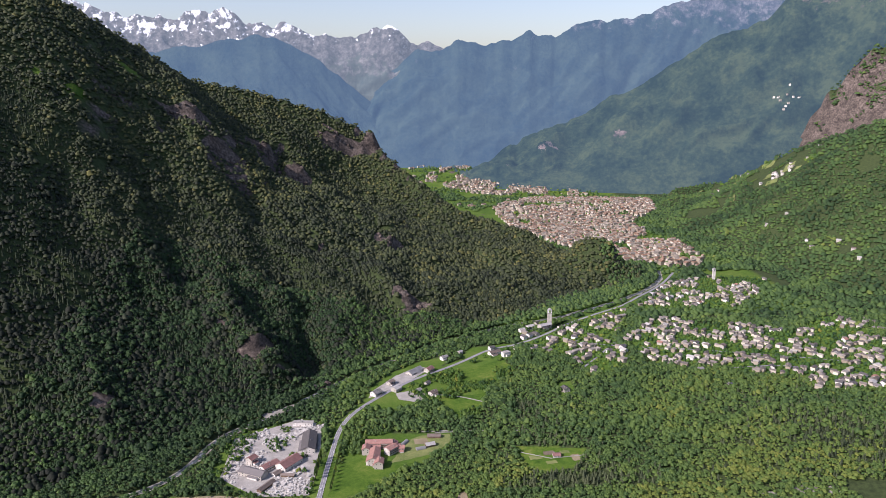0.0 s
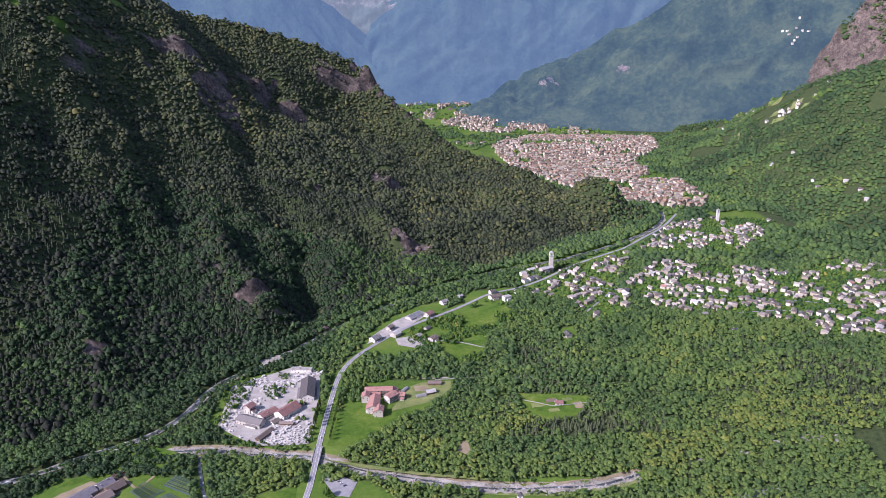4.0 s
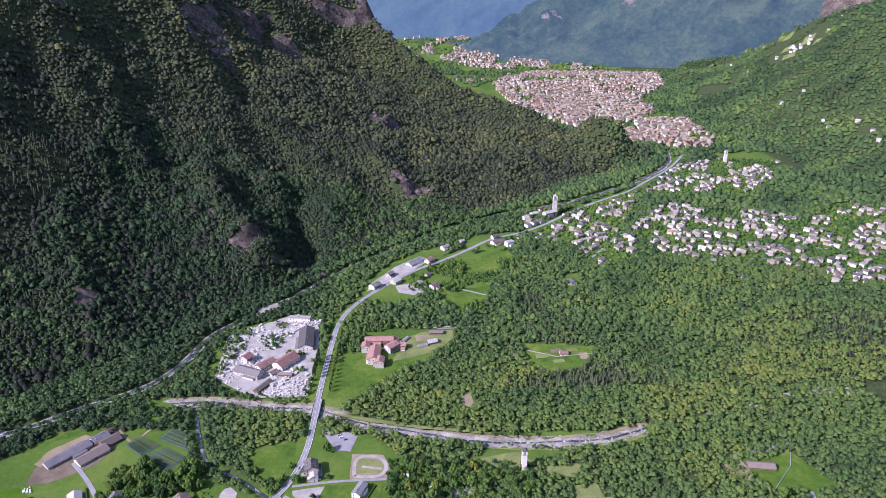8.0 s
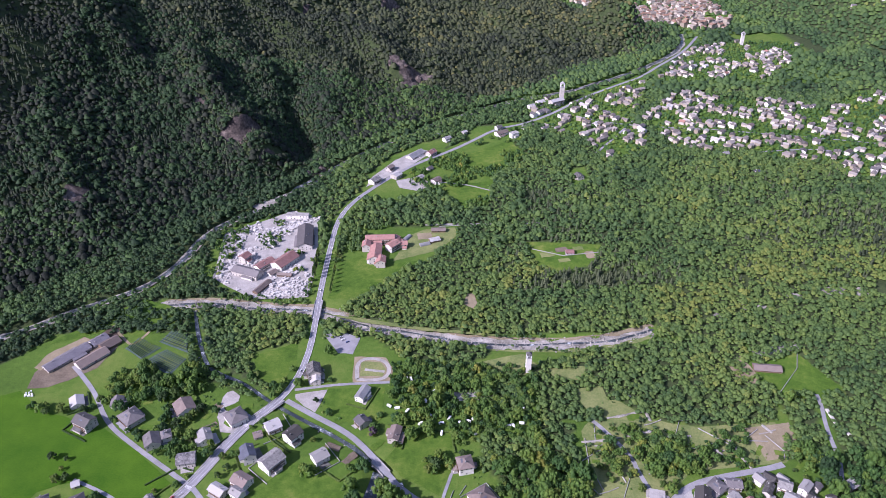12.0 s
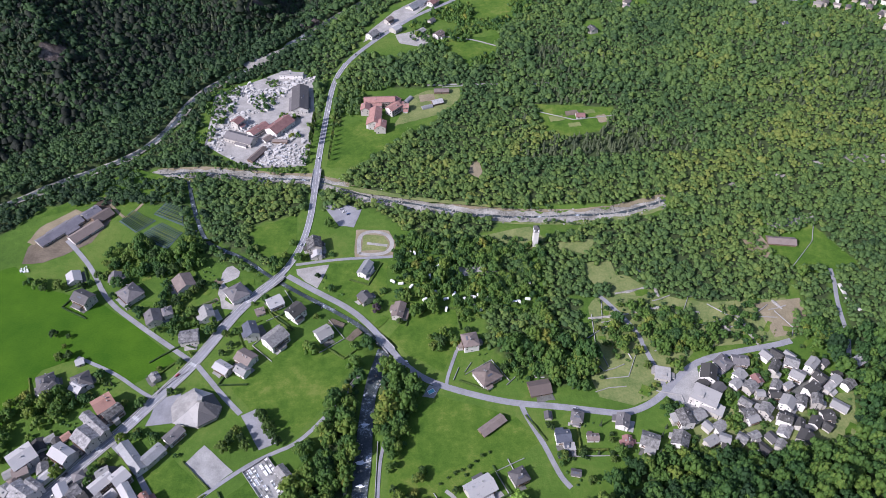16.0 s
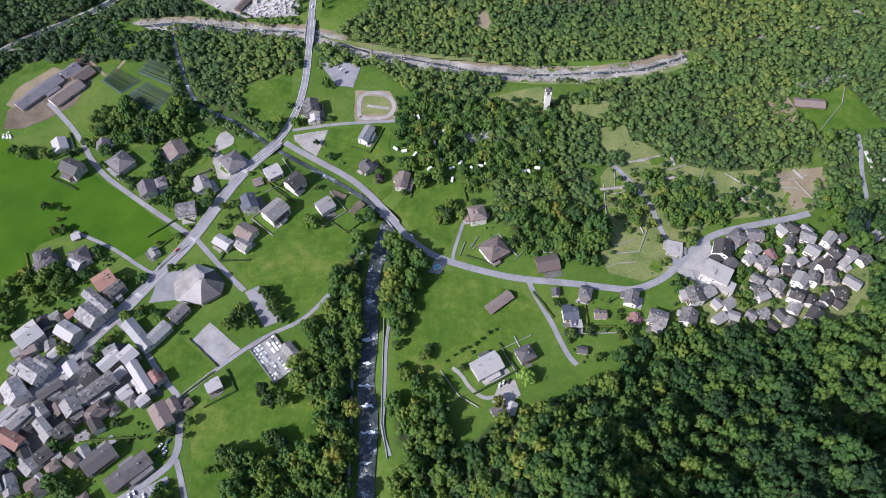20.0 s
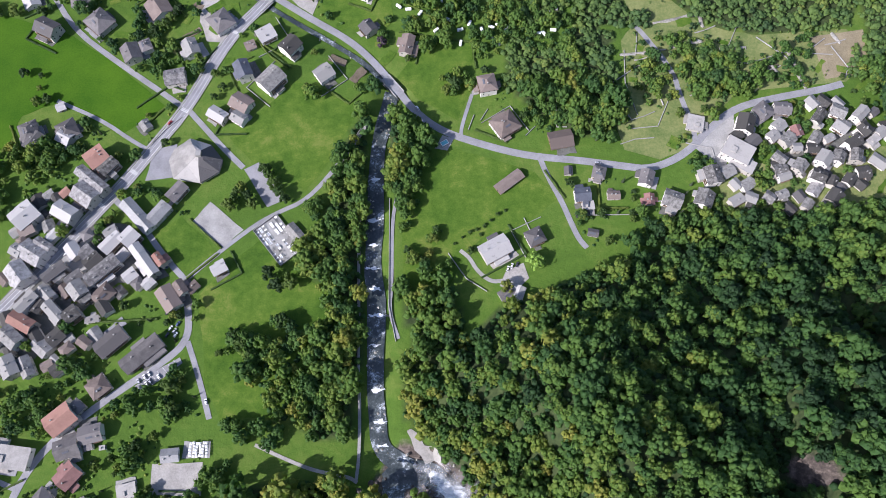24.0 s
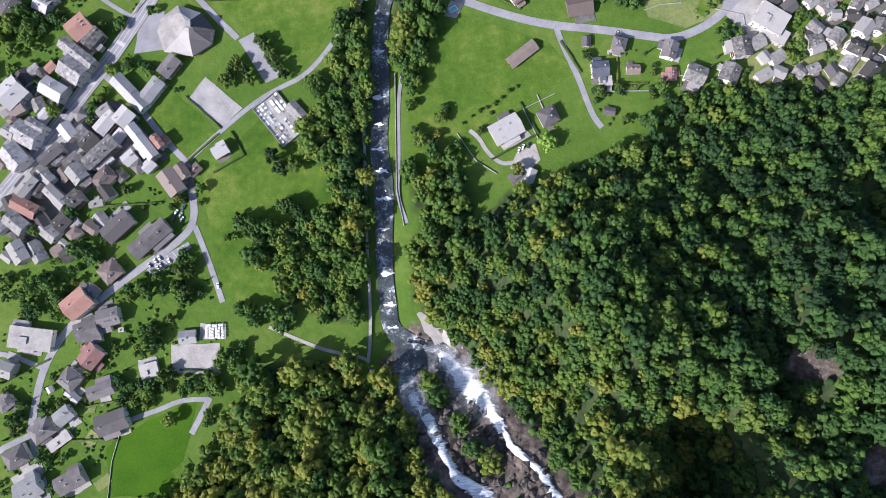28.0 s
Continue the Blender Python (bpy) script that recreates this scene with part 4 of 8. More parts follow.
def far_valley(a, b):
    """The flat valley floor beyond the town."""
    return inside(a, b, [(-260, 4700), (-150, 4250), (-40, 3560), (180, 3060), (330, 3300), (340, 3560), (900, 3520), (850, 3640), (330, 3860), (290, 4100), (200, 4780)])


def town_area(a, b):
    w = np.zeros(np.shape(a), bool)
    for ring in TOWNS:
        w = w | inside(a, b, ring)
    return w


x, y = scatter((300, 1200, 2150, 3500), 11.5, sunny_side, 6)
grove("sunny_slope_wood", FARS, x, y, (4.6 + 4.0 * np.random.default_rng(11).uniform(0, 1, len(x)) ** 1.5) * (1 + 0.35 * vnoise(x / 32, y / 32, 105)), VALLEY_LEAF, "green woods on the sunny mountain slopes", 18, 0.8, np.clip(tones(x, y, 20, 0.26, 0.12) + 0.2 * vnoise(x / 70, y / 70, 106), 0, 1))


x, y = scatter((-300, 3050, 950, 4800), 17, lambda a, b: far_valley(a, b) & ~town_area(a, b) & (vnoise(a / 90, b / 70, 94) > -0.1) & (vnoise(a / 60, b / 45, 92) < 0.55), 21)
grove("far_valley_trees", FARS, x, y, np.random.default_rng(41).uniform(5, 9, len(x)), VALLEY_LEAF, "rows and clumps of trees on the far valley floor", 42, 0.8, tones(x, y, 43, 0.3, 0.15))


# ---- roads, lanes and waters ----
ribbon("road", MAIN_ROAD, 7.0, ASPHALT, 0.35, label="grey asphalt main road through the valley")
ribbon("road", EAST_ROAD, 6.0, ASPHALT, 0.32, label="grey asphalt road to the upper hamlet")
for w, line in LANES:
    ribbon("lane", line, w, ASPHALT, 0.28, label="narrow grey asphalt lane between meadows")
ribbon("riverbed", MERA, 13, STONES, -3.6, ragged=0.5, label="pale stony bed of the river")
patch("riverbed", [(-276, 1054), (-244, 1081), (-208, 1110), (-174, 1174), (-184, 1141), (-204, 1089), (-235, 1060), (-262, 1040)], STONES, 0.6, "pale gravel bar of the river", step=12.0)
ribbon("water", MERA, 6, RAPIDS, -3.2, ragged=0.3, label="fast river in its stony bed")
ribbon("water", STREAM, 12.5, RAPIDS, -2.0, ragged=0.25, label="white-flecked stream between stone walls")
ribbon("water", CREEK, 4, RAPIDS, -1.4, ragged=0.25, label="narrow shaded creek")
ribbon("riverbed", TORRENT, 21, STONES, -2.5, ragged=0.7, step=3.0, label="pale stony torrent bed")
ribbon("water", [(a + 3 * math.sin(i * 1.7), b + 3.5 * math.sin(i * 2.3)) for i, (a, b) in enumerate(TORRENT)], 3.2, RAPIDS, -2.4, ragged=0.8, step=4.0, label="shallow torrent water among stones")


# ---- houses ----
PLASTER = surface("plaster", (0.40, 0.375, 0.335), (0.66, 0.635, 0.60), 0.15, 1.5, 0.9, 0.1, 0.02, vary=0.9)
SLATE = surface("stone_slab_roof", (0.080, 0.077, 0.078), (0.36, 0.352, 0.345), 0.35, 2.2, 0.9, 0.9, 0.2, vary=0.8)
DARK_ROOF = surface("dark_tile_roof", (0.075, 0.070, 0.070), (0.145, 0.135, 0.135), 0.2, 2.2, 0.8, 0.5, 0.08, vary=0.4)
BROWN_ROOF = surface("brown_tile_roof", (0.105, 0.082, 0.072), (0.185, 0.148, 0.13), 0.2, 2.2, 0.85, 0.5, 0.08, vary=0.4)
RED_ROOF = surface("red_tile_roof", (0.19, 0.10, 0.078), (0.30, 0.165, 0.128), 0.2, 2.0, 0.85, 0.5, 0.08, vary=0.3)
MAROON_ROOF = surface("maroon_roof", (0.15, 0.075, 0.068), (0.25, 0.135, 0.122), 0.2, 2.0, 0.8, 0.5, 0.08)
NAVY_ROOF = surface("blue_black_roof", (0.050, 0.056, 0.075), (0.095, 0.105, 0.13), 0.2, 2.0, 0.6, 0.4, 0.05)
OLD_SLATE = surface("mossy_stone_slab_roof", (0.060, 0.058, 0.055), (0.25, 0.245, 0.235), 0.4, 2.2, 0.95, 0.9, 0.25, vary=0.7)
COBBLES = surface("dark_cobbles", (0.075, 0.078, 0.065), (0.16, 0.158, 0.148), 0.15, 1.4, 0.95, 0.3, 0.05)
LIGHT_ROOF = surface("pale_sheet_roof", (0.16, 0.163, 0.165), (0.25, 0.253, 0.256), 0.12, 0.8, 0.5, 0.2, 0.03)
PALE_ROOF = surface("pale_concrete_roof", (0.19, 0.182, 0.17), (0.33, 0.318, 0.30), 0.18, 1.8, 0.9, 0.2, 0.03, vary=0.3)
PANE = surface("dark_window", (0.02, 0.025, 0.03), (0.05, 0.06, 0.07), 0.5, 2, 0.15, 0.05, 0.01)
WOOD = surface("weathered_wood", (0.10, 0.065, 0.042), (0.20, 0.14, 0.095), 0.4, 3, 0.85, 0.3, 0.03)
WHITE = surface("white_paint", (0.70, 0.70, 0.69), (0.82, 0.82, 0.81), 0.3, 2, 0.6, 0.05, 0.01)
CONCRETE = surface("concrete", (0.20, 0.197, 0.19), (0.33, 0.325, 0.31), 0.1, 1.0, 0.9, 0.2, 0.03)
SHEET_ROOF = surface("grey_violet_sheet_roof", (0.105, 0.10, 0.112), (0.185, 0.175, 0.192), 0.12, 0.8, 0.55, 0.2, 0.03)
HOTEL_ROOF = surface("dusty_red_roof", (0.24, 0.125, 0.105), (0.34, 0.19, 0.16), 0.2, 2.0, 0.85, 0.5, 0.08)
ROOFS = {"k": (OLD_SLATE, "mossy grey stone-slab roof"), "g": (SHEET_ROOF, "grey-violet sheet roof"), "t": (HOTEL_ROOF, "dusty red tiled roof"), "s": (SLATE, "grey stone-slab roof"), "d": (DARK_ROOF, "dark tiled roof"), "b": (BROWN_ROOF, "brown tiled roof"), "r": (RED_ROOF, "red tiled roof"),
         "m": (MAROON_ROOF, "dark red roof"), "n": (NAVY_ROOF, "blue-black roof"), "l": (LIGHT_ROOF, "pale sheet-metal roof"), "p": (PALE_ROOF, "flat pale concrete roof")}


def part(name, bm, material, parent, label=""):
    me = bpy.data.meshes.new(name)
    bm.normal_update()
    bm.to_mesh(me)
    bm.free()
    me.materials.append(material)
    ob = new(name, me)
    ob.parent = parent
    if label:
        tagged(ob, label)
    return ob


def box(bm, x0, y0, z0, x1, y1, z1):
    v = [bm.verts.new(q) for q in ((x0, y0, z0), (x1, y0, z0), (x1, y1, z0), (x0, y1, z0), (x0, y0, z1), (x1, y0, z1), (x1, y1, z1), (x0, y1, z1))]
    for f in ((0, 3, 2, 1), (4, 5, 6, 7), (0, 1, 5, 4), (1, 2, 6, 5), (2, 3, 7, 6), (3, 0, 4, 7)):
        bm.faces.new([v[i] for i in f])
    return v


def shared_part(name, me, parent, m):
    ob = new(name, me)
    ob.parent = parent
    ob.matrix_local = m
    return ob


def unit_mesh(name, fn, mats):
    bm = bmesh.new()
    fn(bm)
    bm.normal_update()
    me = bpy.data.meshes.new(name)
    bm.to_mesh(me)
    bm.free()
    for q in mats:
        me.materials.append(q)
    return me


def window_shape(bm):
    # a pane in a raised surround with a sill
    box(bm, -0.5, -0.06, -0.65, 0.5, 0.0, 0.65)
    box(bm, -0.58, -0.10, -0.75, 0.58, 0.0, -0.65)


WINDOW_ME = unit_mesh("window", window_shape, [PANE])
DOOR_ME = unit_mesh("door", lambda bm: box(bm, -0.5, -0.08, 0, 0.5, 0, 2.1), [WOOD])
CHIMNEY_ME = unit_mesh("chimney", lambda bm: (box(bm, -0.35, -0.35, -1.2, 0.35, 0.35, 1.0), box(bm, -0.48, -0.48, 1.0, 0.48, 0.48, 1.18)), [CONCRETE])
SOLAR_ME = unit_mesh("solar_panel", lambda bm: box(bm, -0.5, -0.8, 0, 0.5, 0.8, 0.08), [NAVY_ROOF])
hr = random.Random(11)


def gable_roof(bm, a, b, z, rise, over, thick=0.28):
    """Two pitched slabs with eaves; a along the ridge, b across (half sizes)."""
    drop = rise * over / b
    prof = [(-b - over, z - drop), (0, z + rise), (b + over, z - drop)]
    low = [(q, h - thick) for q, h in prof]
    ring = prof + low[::-1]
    ends = []
    for s in (-a - over * 0.8, a + over * 0.8):
        ends.append([bm.verts.new((s, q, h)) for q, h in ring])
    n = len(ring)
    for i in range(n):
        j = (i + 1) % n
        bm.faces.new((ends[0][i], ends[0][j], ends[1][j], ends[1][i]))
    bm.faces.new((ends[0][0], ends[0][5], ends[0][4], ends[0][1]))
    bm.faces.new((ends[0][1], ends[0][4], ends[0][3], ends[0][2]))
    bm.faces.new((ends[1][1], ends[1][4], ends[1][5], ends[1][0]))
    bm.faces.new((ends[1][2], ends[1][3], ends[1][4], ends[1][1]))
    bmesh.ops.recalc_face_normals(bm, faces=bm.faces[:])


def hip_roof(bm, a, b, z, rise, over):
    drop = rise * over / b
    A, B = a + over, b + over
    r = max(a - b * 0.9, 0.3)
    base = [bm.verts.new(q) for q in ((-A, -B, z - drop), (A, -B, z - drop), (A, B, z - drop), (-A, B, z - drop))]
    low = [bm.verts.new((v.co.x, v.co.y, v.co.z - 0.25)) for v in base]
    p, q = bm.verts.new((-r, 0, z + rise)), bm.verts.new((r, 0, z + rise))
    for f in ((base[0], base[1], q, p), (base[1], base[2], q), (base[2], base[3], p, q), (base[3], base[0], p), (low[3], low[2], low[1], low[0])):
        bm.faces.new(f)
    for i in range(4):
        j = (i + 1) % 4
        bm.faces.new((low[i], low[j], base[j], base[i]))
    bmesh.ops.recalc_face_normals(bm, faces=bm.faces[:])


def house(x, y, length, width, deg, storeys, roof, group, windows=True, lift=0.0):
    a, b = length / 2 - 0.5, width / 2 - 0.5
    z0 = min(height1(x + q * a, y + r * a) for q in (-1, 1) for r in (-1, 1))
    mat, words = ROOFS[roof]
    flat = roof == "p"
    barn = storeys == 1 and max(a, b) > 5
    name = "shed" if max(length, width) < 8.5 else ("barn" if barn and roof in "bs" else "house")
    tint = "timber-sided" if name == "barn" else "pale plastered"
    thing = tagged(new(name), "%s %s with %d %s and %s" % (tint, {"shed": "garden shed", "barn": "barn", "house": "village house"}[name], storeys, "storey" if storeys == 1 else "storeys", words), name, group)
    thing.matrix_world = pose(x, y, z0 + lift, 0, 0, deg)
    hgt = 2.85 * storeys + 0.4
    bm = bmesh.new()
    rise = 0 if flat else b * hr.uniform(0.42, 0.56)
    hip = not flat and length / width < 1.35 and storeys >= 2 and roof in "db" and hr.random() < 0.6
    if flat or hip:
        box(bm, -a, -b, -1.5, a, b, hgt)
    else:
        ring = [(-b, -1.5), (b, -1.5), (b, hgt), (0, hgt + rise * 0.97), (-b, hgt)]
        e = [[bm.verts.new((s, q, h)) for q, h in ring] for s in (-a, a)]
        for i in range(5):
            j = (i + 1) % 5
            bm.faces.new((e[0][i], e[0][j], e[1][j], e[1][i]))
        bm.faces.new(e[0])
        bm.faces.new(e[1])
        bmesh.ops.recalc_face_normals(bm, faces=bm.faces[:])
    part("wall", bm, WOOD if name == "barn" and hr.random() < 0.6 else PLASTER, thing)
    bm = bmesh.new()
    if flat:
        box(bm, -a - 0.3, -b - 0.3, hgt, a + 0.3, b + 0.3, hgt + 0.3)
        box(bm, -a * 0.5, -b * 0.5, hgt + 0.3, -a * 0.1, b * 0.1, hgt + 1.4)
    elif hip:
        hip_roof(bm, a, b, hgt + 0.1, rise, 0.8)
    else:
        gable_roof(bm, a, b, hgt + 0.25, rise, 0.8)
    part("roof", bm, mat, thing, words)
    if not windows:
        return thing
    if not flat and name == "house":
        for _ in range(hr.choice((1, 1, 2, 2, 3))):
            q = hr.uniform(-0.6, 0.6) * b
            shared_part("chimney", CHIMNEY_ME, thing, pose(hr.uniform(-0.7, 0.7) * a, q, hgt + rise * (1 - abs(q) / b) + 0.3))
    # lower wings leaning against the long walls
    for side in (-1, 1):
        if name == "house" and length > 9 and hr.random() < 0.5:
            w, dep, hh = hr.uniform(0.3, 0.6) * a, hr.uniform(2.2, 4.5), hgt * hr.uniform(0.42, 0.75)
            u = hr.uniform(-1, 1) * (a - w)
            y0, y1 = side * b * 0.98, side * (b + dep)
            bm = bmesh.new()
            box(bm, u - w, min(y0, y1), -1.5, u + w, max(y0, y1), hh - 0.5)
            part("wing", bm, PLASTER, thing)
            bm = bmesh.new()
            v = [bm.verts.new(q) for q in ((u - w - 0.4, y0, hh + 0.9), (u + w + 0.4, y0, hh + 0.9), (u + w + 0.4, y1 + side * 0.5, hh - 0.5), (u - w - 0.4, y1 + side * 0.5, hh - 0.5))]
            lo = [bm.verts.new((q.co.x, q.co.y, q.co.z - 0.25)) for q in v]
            bm.faces.new(v)
            bm.faces.new(lo[::-1])
            for i in range(4):
                j = (i + 1) % 4
                bm.faces.new((v[i], lo[i], lo[j], v[j]))
            bmesh.ops.recalc_face_normals(bm, faces=bm.faces[:])
            part("wing_roof", bm, mat, thing, words)
    if name == "house" and storeys >= 2 and not flat and hr.random() < 0.6:
        for s in range(1, storeys):
            bm = bmesh.new()
            box(bm, -a * 0.8, -b - 1.1, 2.85 * s + 0.2, a * 0.8, -b, 2.85 * s + 0.35)
            box(bm, -a * 0.8, -b - 1.12, 2.85 * s + 0.35, a * 0.8, -b - 1.04, 2.85 * s + 1.2)
            part("balcony", bm, WOOD, thing)
    if hip and hr.random() < 0.7 or (roof in "dn" and hr.random() < 0.35):
        for i in range(4):
            q = b * 0.45
            tilt = math.degrees(math.atan2(rise, b))
            shared_part("solar_panel", SOLAR_ME, thing, pose(-2 + i * 1.15, -q, hgt + 0.42 + rise * 0.55 + (0.1 if hip else 0), tilt, 0, 0))
    # windows by storey on the two sides that face the road and the valley, and on the gables
    for s in range(storeys):
        z = 1.6 + 2.85 * s
        for side, half, run in ((0, b, a), (180, b, a), (90, a, b), (270, a, b)):
            n = max(1, int(run * 2 / 4.2)) if name == "house" else 1
            for i in range(n):
                if hr.random() < 0.42:
                    continue
                u = (i + 0.5) / n * 2 * run - run
                m = pose(0, 0, 0, 0, 0, side) @ pose(u, -half - 0.01, z)
                shared_part("window", WINDOW_ME, thing, m)
    shared_part("door", DOOR_ME, thing, pose(hr.uniform(-0.3, 0.3) * a, -b - 0.02, 0))
    return thing


MAIN_STREET_WEST = [
    (-288, 499, 16.9, 16.7, 40, 3, "r"), (-278, 491, 16.1, 10.0, 50, 3, "s"), (-289, 480, 31.1, 9.7, -39, 3, "s"), (-292, 468, 19.8, 16.9, -36, 3, "s"),
    (-306, 454, 19.0, 13.6, -31, 3, "s"), (-336, 452, 19.9, 18.7, 45, 3, "s"), (-323, 455, 6.7, 5.7, -41, 1, "s"), (-311, 472, 8.1, 6.7, 45, 1, "r"),
    (-340, 515, 16.3, 12.6, 61, 2, "s"), (-316, 518, 12.6, 12.3, -29, 2, "s"), (-325, 422, 20.5, 15.9, -31, 3, "s"), (-337, 424, 9.9, 9.6, -31, 3, "s"),
    (-333, 406, 18.5, 15.8, -50, 3, "s"),
]
MAIN_STREET_EAST = [
    (-318, 428, 16.4, 8.0, -31, 3, "s"), (-269, 430, 20.0, 11.6, 50, 2, "s"), (-255, 433, 14.4, 13.9, 50, 3, "s"), (-271, 439, 11.2, 7.4, 29, 2, "s"),
    (-281, 416, 14.4, 11.5, 45, 2, "s"), (-272, 408, 29.8, 11.5, 42, 3, "s"), (-252, 404, 11.2, 9.9, 40, 2, "s"), (-242, 415, 32.7, 9.5, -52, 3, "s"),
    (-231, 415, 12.3, 6.4, -52, 3, "r"), (-293, 403, 14.3, 9.1, 40, 2, "s"), (-307, 407, 20.6, 9.0, 40, 3, "s"), (-288, 393, 14.7, 13.4, -50, 3, "s"),
    (-283, 388, 10.3, 8.2, 40, 2, "s"),
]
PARISH_HALLS = [
    (-252, 451, 32, 10.4, -47, 2, "l"), (-236, 453, 18, 10.4, 52, 2, "l"), (-224, 470, 16, 10.4, 52, 2, "d"),
]
QUARRY_SHEDS = [
    (-211, 276, 13, 9.5, 4, 1, "l"),
    (-182, 955, 58, 22, 96, 2, "d"), (-201, 1016, 34, 10, -4, 2, "p"), (-243, 872, 40, 17, -24, 2, "d"), (-252, 903, 14, 13, 60, 3, "m"), (-225, 890, 28, 13, 52, 2, "m"),
    (-200, 897, 36, 21, 56, 2, "m"), (-212, 873, 13, 9, 52, 1, "b"), (-219, 842, 30, 9, 62, 1, "b"), (-196, 868, 20, 6, -6, 1, "b"),
]
HOTEL = [
    (-62, 928, 20, 14, 48, 3, "t"), (-97, 928, 16, 13, 88, 3, "t"), (-50, 934, 16, 12, 2, 2, "t"),
    (-80, 945, 44, 15, 2, 3, "t"), (-84, 908, 38, 17, 88, 3, "t"), (-60, 945, 15, 14, 80, 2, "t"), (-76, 890, 17, 14, 88, 3, "t"), (-7, 947, 16, 11, 20, 1, "s"), (-1, 973, 22, 10, 0, 1, "b"),
]
FARM = [
    (-403, 716, 52, 15, 52, 1, "g"), (-380, 744, 20, 14, 52, 1, "g"), (-366, 738, 22, 16, 52, 1, "b"), (-376, 714, 36, 16, 52, 1, "b"), (338, 680, 30, 12, -8, 1, "b"),
]
OLD_CENTRE = [
    (-270, 390, 17.5, 13.9, 45, 2, "b"), (-312, 392, 14.8, 10.3, -45, 2, "s"), (-324, 385, 19.7, 9.8, 50, 3, "s"), (-316, 382, 11.9, 8.2, 60, 2, "s"),
    (-303, 377, 21.2, 9.5, -45, 3, "s"), (-290, 375, 12.6, 12.2, 40, 3, "s"), (-325, 370, 22.4, 11.8, -29, 3, "r"), (-277, 372, 12.1, 6.5, 9, 1, "p"),
    (-300, 359, 13.4, 12.3, 45, 2, "s"), (-331, 359, 18.7, 13.4, -40, 3, "s"), (-309, 352, 16.3, 11.8, -40, 2, "s"), (-329, 338, 17.8, 13.4, -59, 3, "s"),
    (-318, 338, 17.9, 10.3, -60, 2, "s"), (-300, 344, 6.6, 5.6, -40, 1, "s"),
]
SOUTH_LANE = [
    (-260, 355, 24.5, 13.8, 42, 2, "d"), (-237, 346, 33.6, 13.0, 41, 2, "d"), (-265, 323, 15.0, 13.8, 39, 2, "b"), (-287, 301, 20.7, 16.9, 40, 3, "r"),
    (-278, 310, 9.7, 7.8, -40, 2, "d"), (-266, 291, 16.6, 12.7, 14, 2, "d"), (-281, 282, 17.4, 14.3, 19, 2, "d"), (-278, 264, 16.3, 14.4, 50, 2, "m"),
    (-258, 282, 4.8, 4.0, 9, 1, "p"), (-293, 248, 14.4, 14.0, -40, 2, "d"), (-271, 240, 19.6, 10.3, 19, 2, "d"), (-238, 253, 14.3, 11.9, 14, 1, "p"),
    (-263, 218, 23.5, 14.9, 19, 2, "d"), (-321, 277, 33, 17, -8, 2, "p"), (-301, 205, 19, 8.5, 35, 1, "p"),
]
SOUTH_END = [
    (-297, 223, 13.2, 11.1, 39, 2, "l"), (-312, 213, 17.8, 13.5, 34, 2, "d"), (-330, 195, 17.1, 14.2, 29, 2, "d"), (-321, 173, 19.3, 15.7, 29, 2, "l"),
    (-292, 178, 21.7, 13.3, 29, 2, "d"), (-308, 241, 4.8, 4.7, -61, 1, "s"), (-292, 236, 12.1, 6.2, -40, 1, "l"), (-338, 232, 11.6, 9.6, 39, 2, "d"),
    (-337, 256, 12.0, 11.6, -19, 3, "s"), (-187, 408, 12.0, 9.0, 29, 2, "s"), (-222, 386, 20.4, 13.5, -55, 2, "b"), (-214, 394, 12.2, 8.0, -55, 2, "b"),
    (-206, 395, 9.6, 7.4, 45, 1, "b"),
]
NORTH_LANE = [
    (-365, 648, 19.1, 16.4, -63, 1, "s"), (-344, 617, 23.0, 18.3, -28, 3, "d"), (-325, 647, 15.6, 15.0, -78, 1, "d"), (-303, 624, 25.5, 22.8, -43, 2, "d"),
    (-273, 593, 19.7, 17.9, -65, 2, "d"), (-262, 600, 13.2, 11.4, -65, 2, "d"), (-255, 636, 23.5, 22.9, -57, 2, "b"), (-345, 523, 21.6, 18.0, -65, 2, "d"),
    (-315, 524, 20.4, 18.9, -59, 2, "d"), (-325, 546, 8.9, 8.7, 25, 1, "s"), (-255, 528, 11.8, 9.8, -53, 1, "s"), (-202, 622, 23.6, 22.3, -52, 2, "d"),
    (-225, 597, 19.5, 15.4, -65, 2, "s"), (-235, 570, 20.8, 17.3, 11, 2, "s"),
]
CROSSROADS = [
    (-180, 574, 19.8, 15.2, -66, 3, "n"), (-164, 609, 18.0, 16.7, 31, 2, "s"), (-143, 596, 18.8, 17.8, 49, 3, "s"), (-157, 565, 24.9, 20.7, 48, 3, "s"),
    (-180, 545, 20.5, 17.2, -34, 2, "b"), (-198, 535, 19.3, 12.9, -33, 2, "s"), (-181, 532, 14.9, 11.9, -33, 2, "s"), (-177, 600, 10.8, 10.3, 24, 1, "b"),
    (-115, 571, 17.9, 16.5, 36, 2, "s"), (-135, 684, 20.4, 18.0, -78, 3, "s"), (-131, 673, 12.9, 10.5, -78, 2, "s"), (-82, 651, 22.8, 12.4, 68, 2, "l"),
    (-80, 613, 14.8, 14.8, -54, 2, "s"), (-48, 596, 22.1, 13.2, 78, 2, "b"),
]
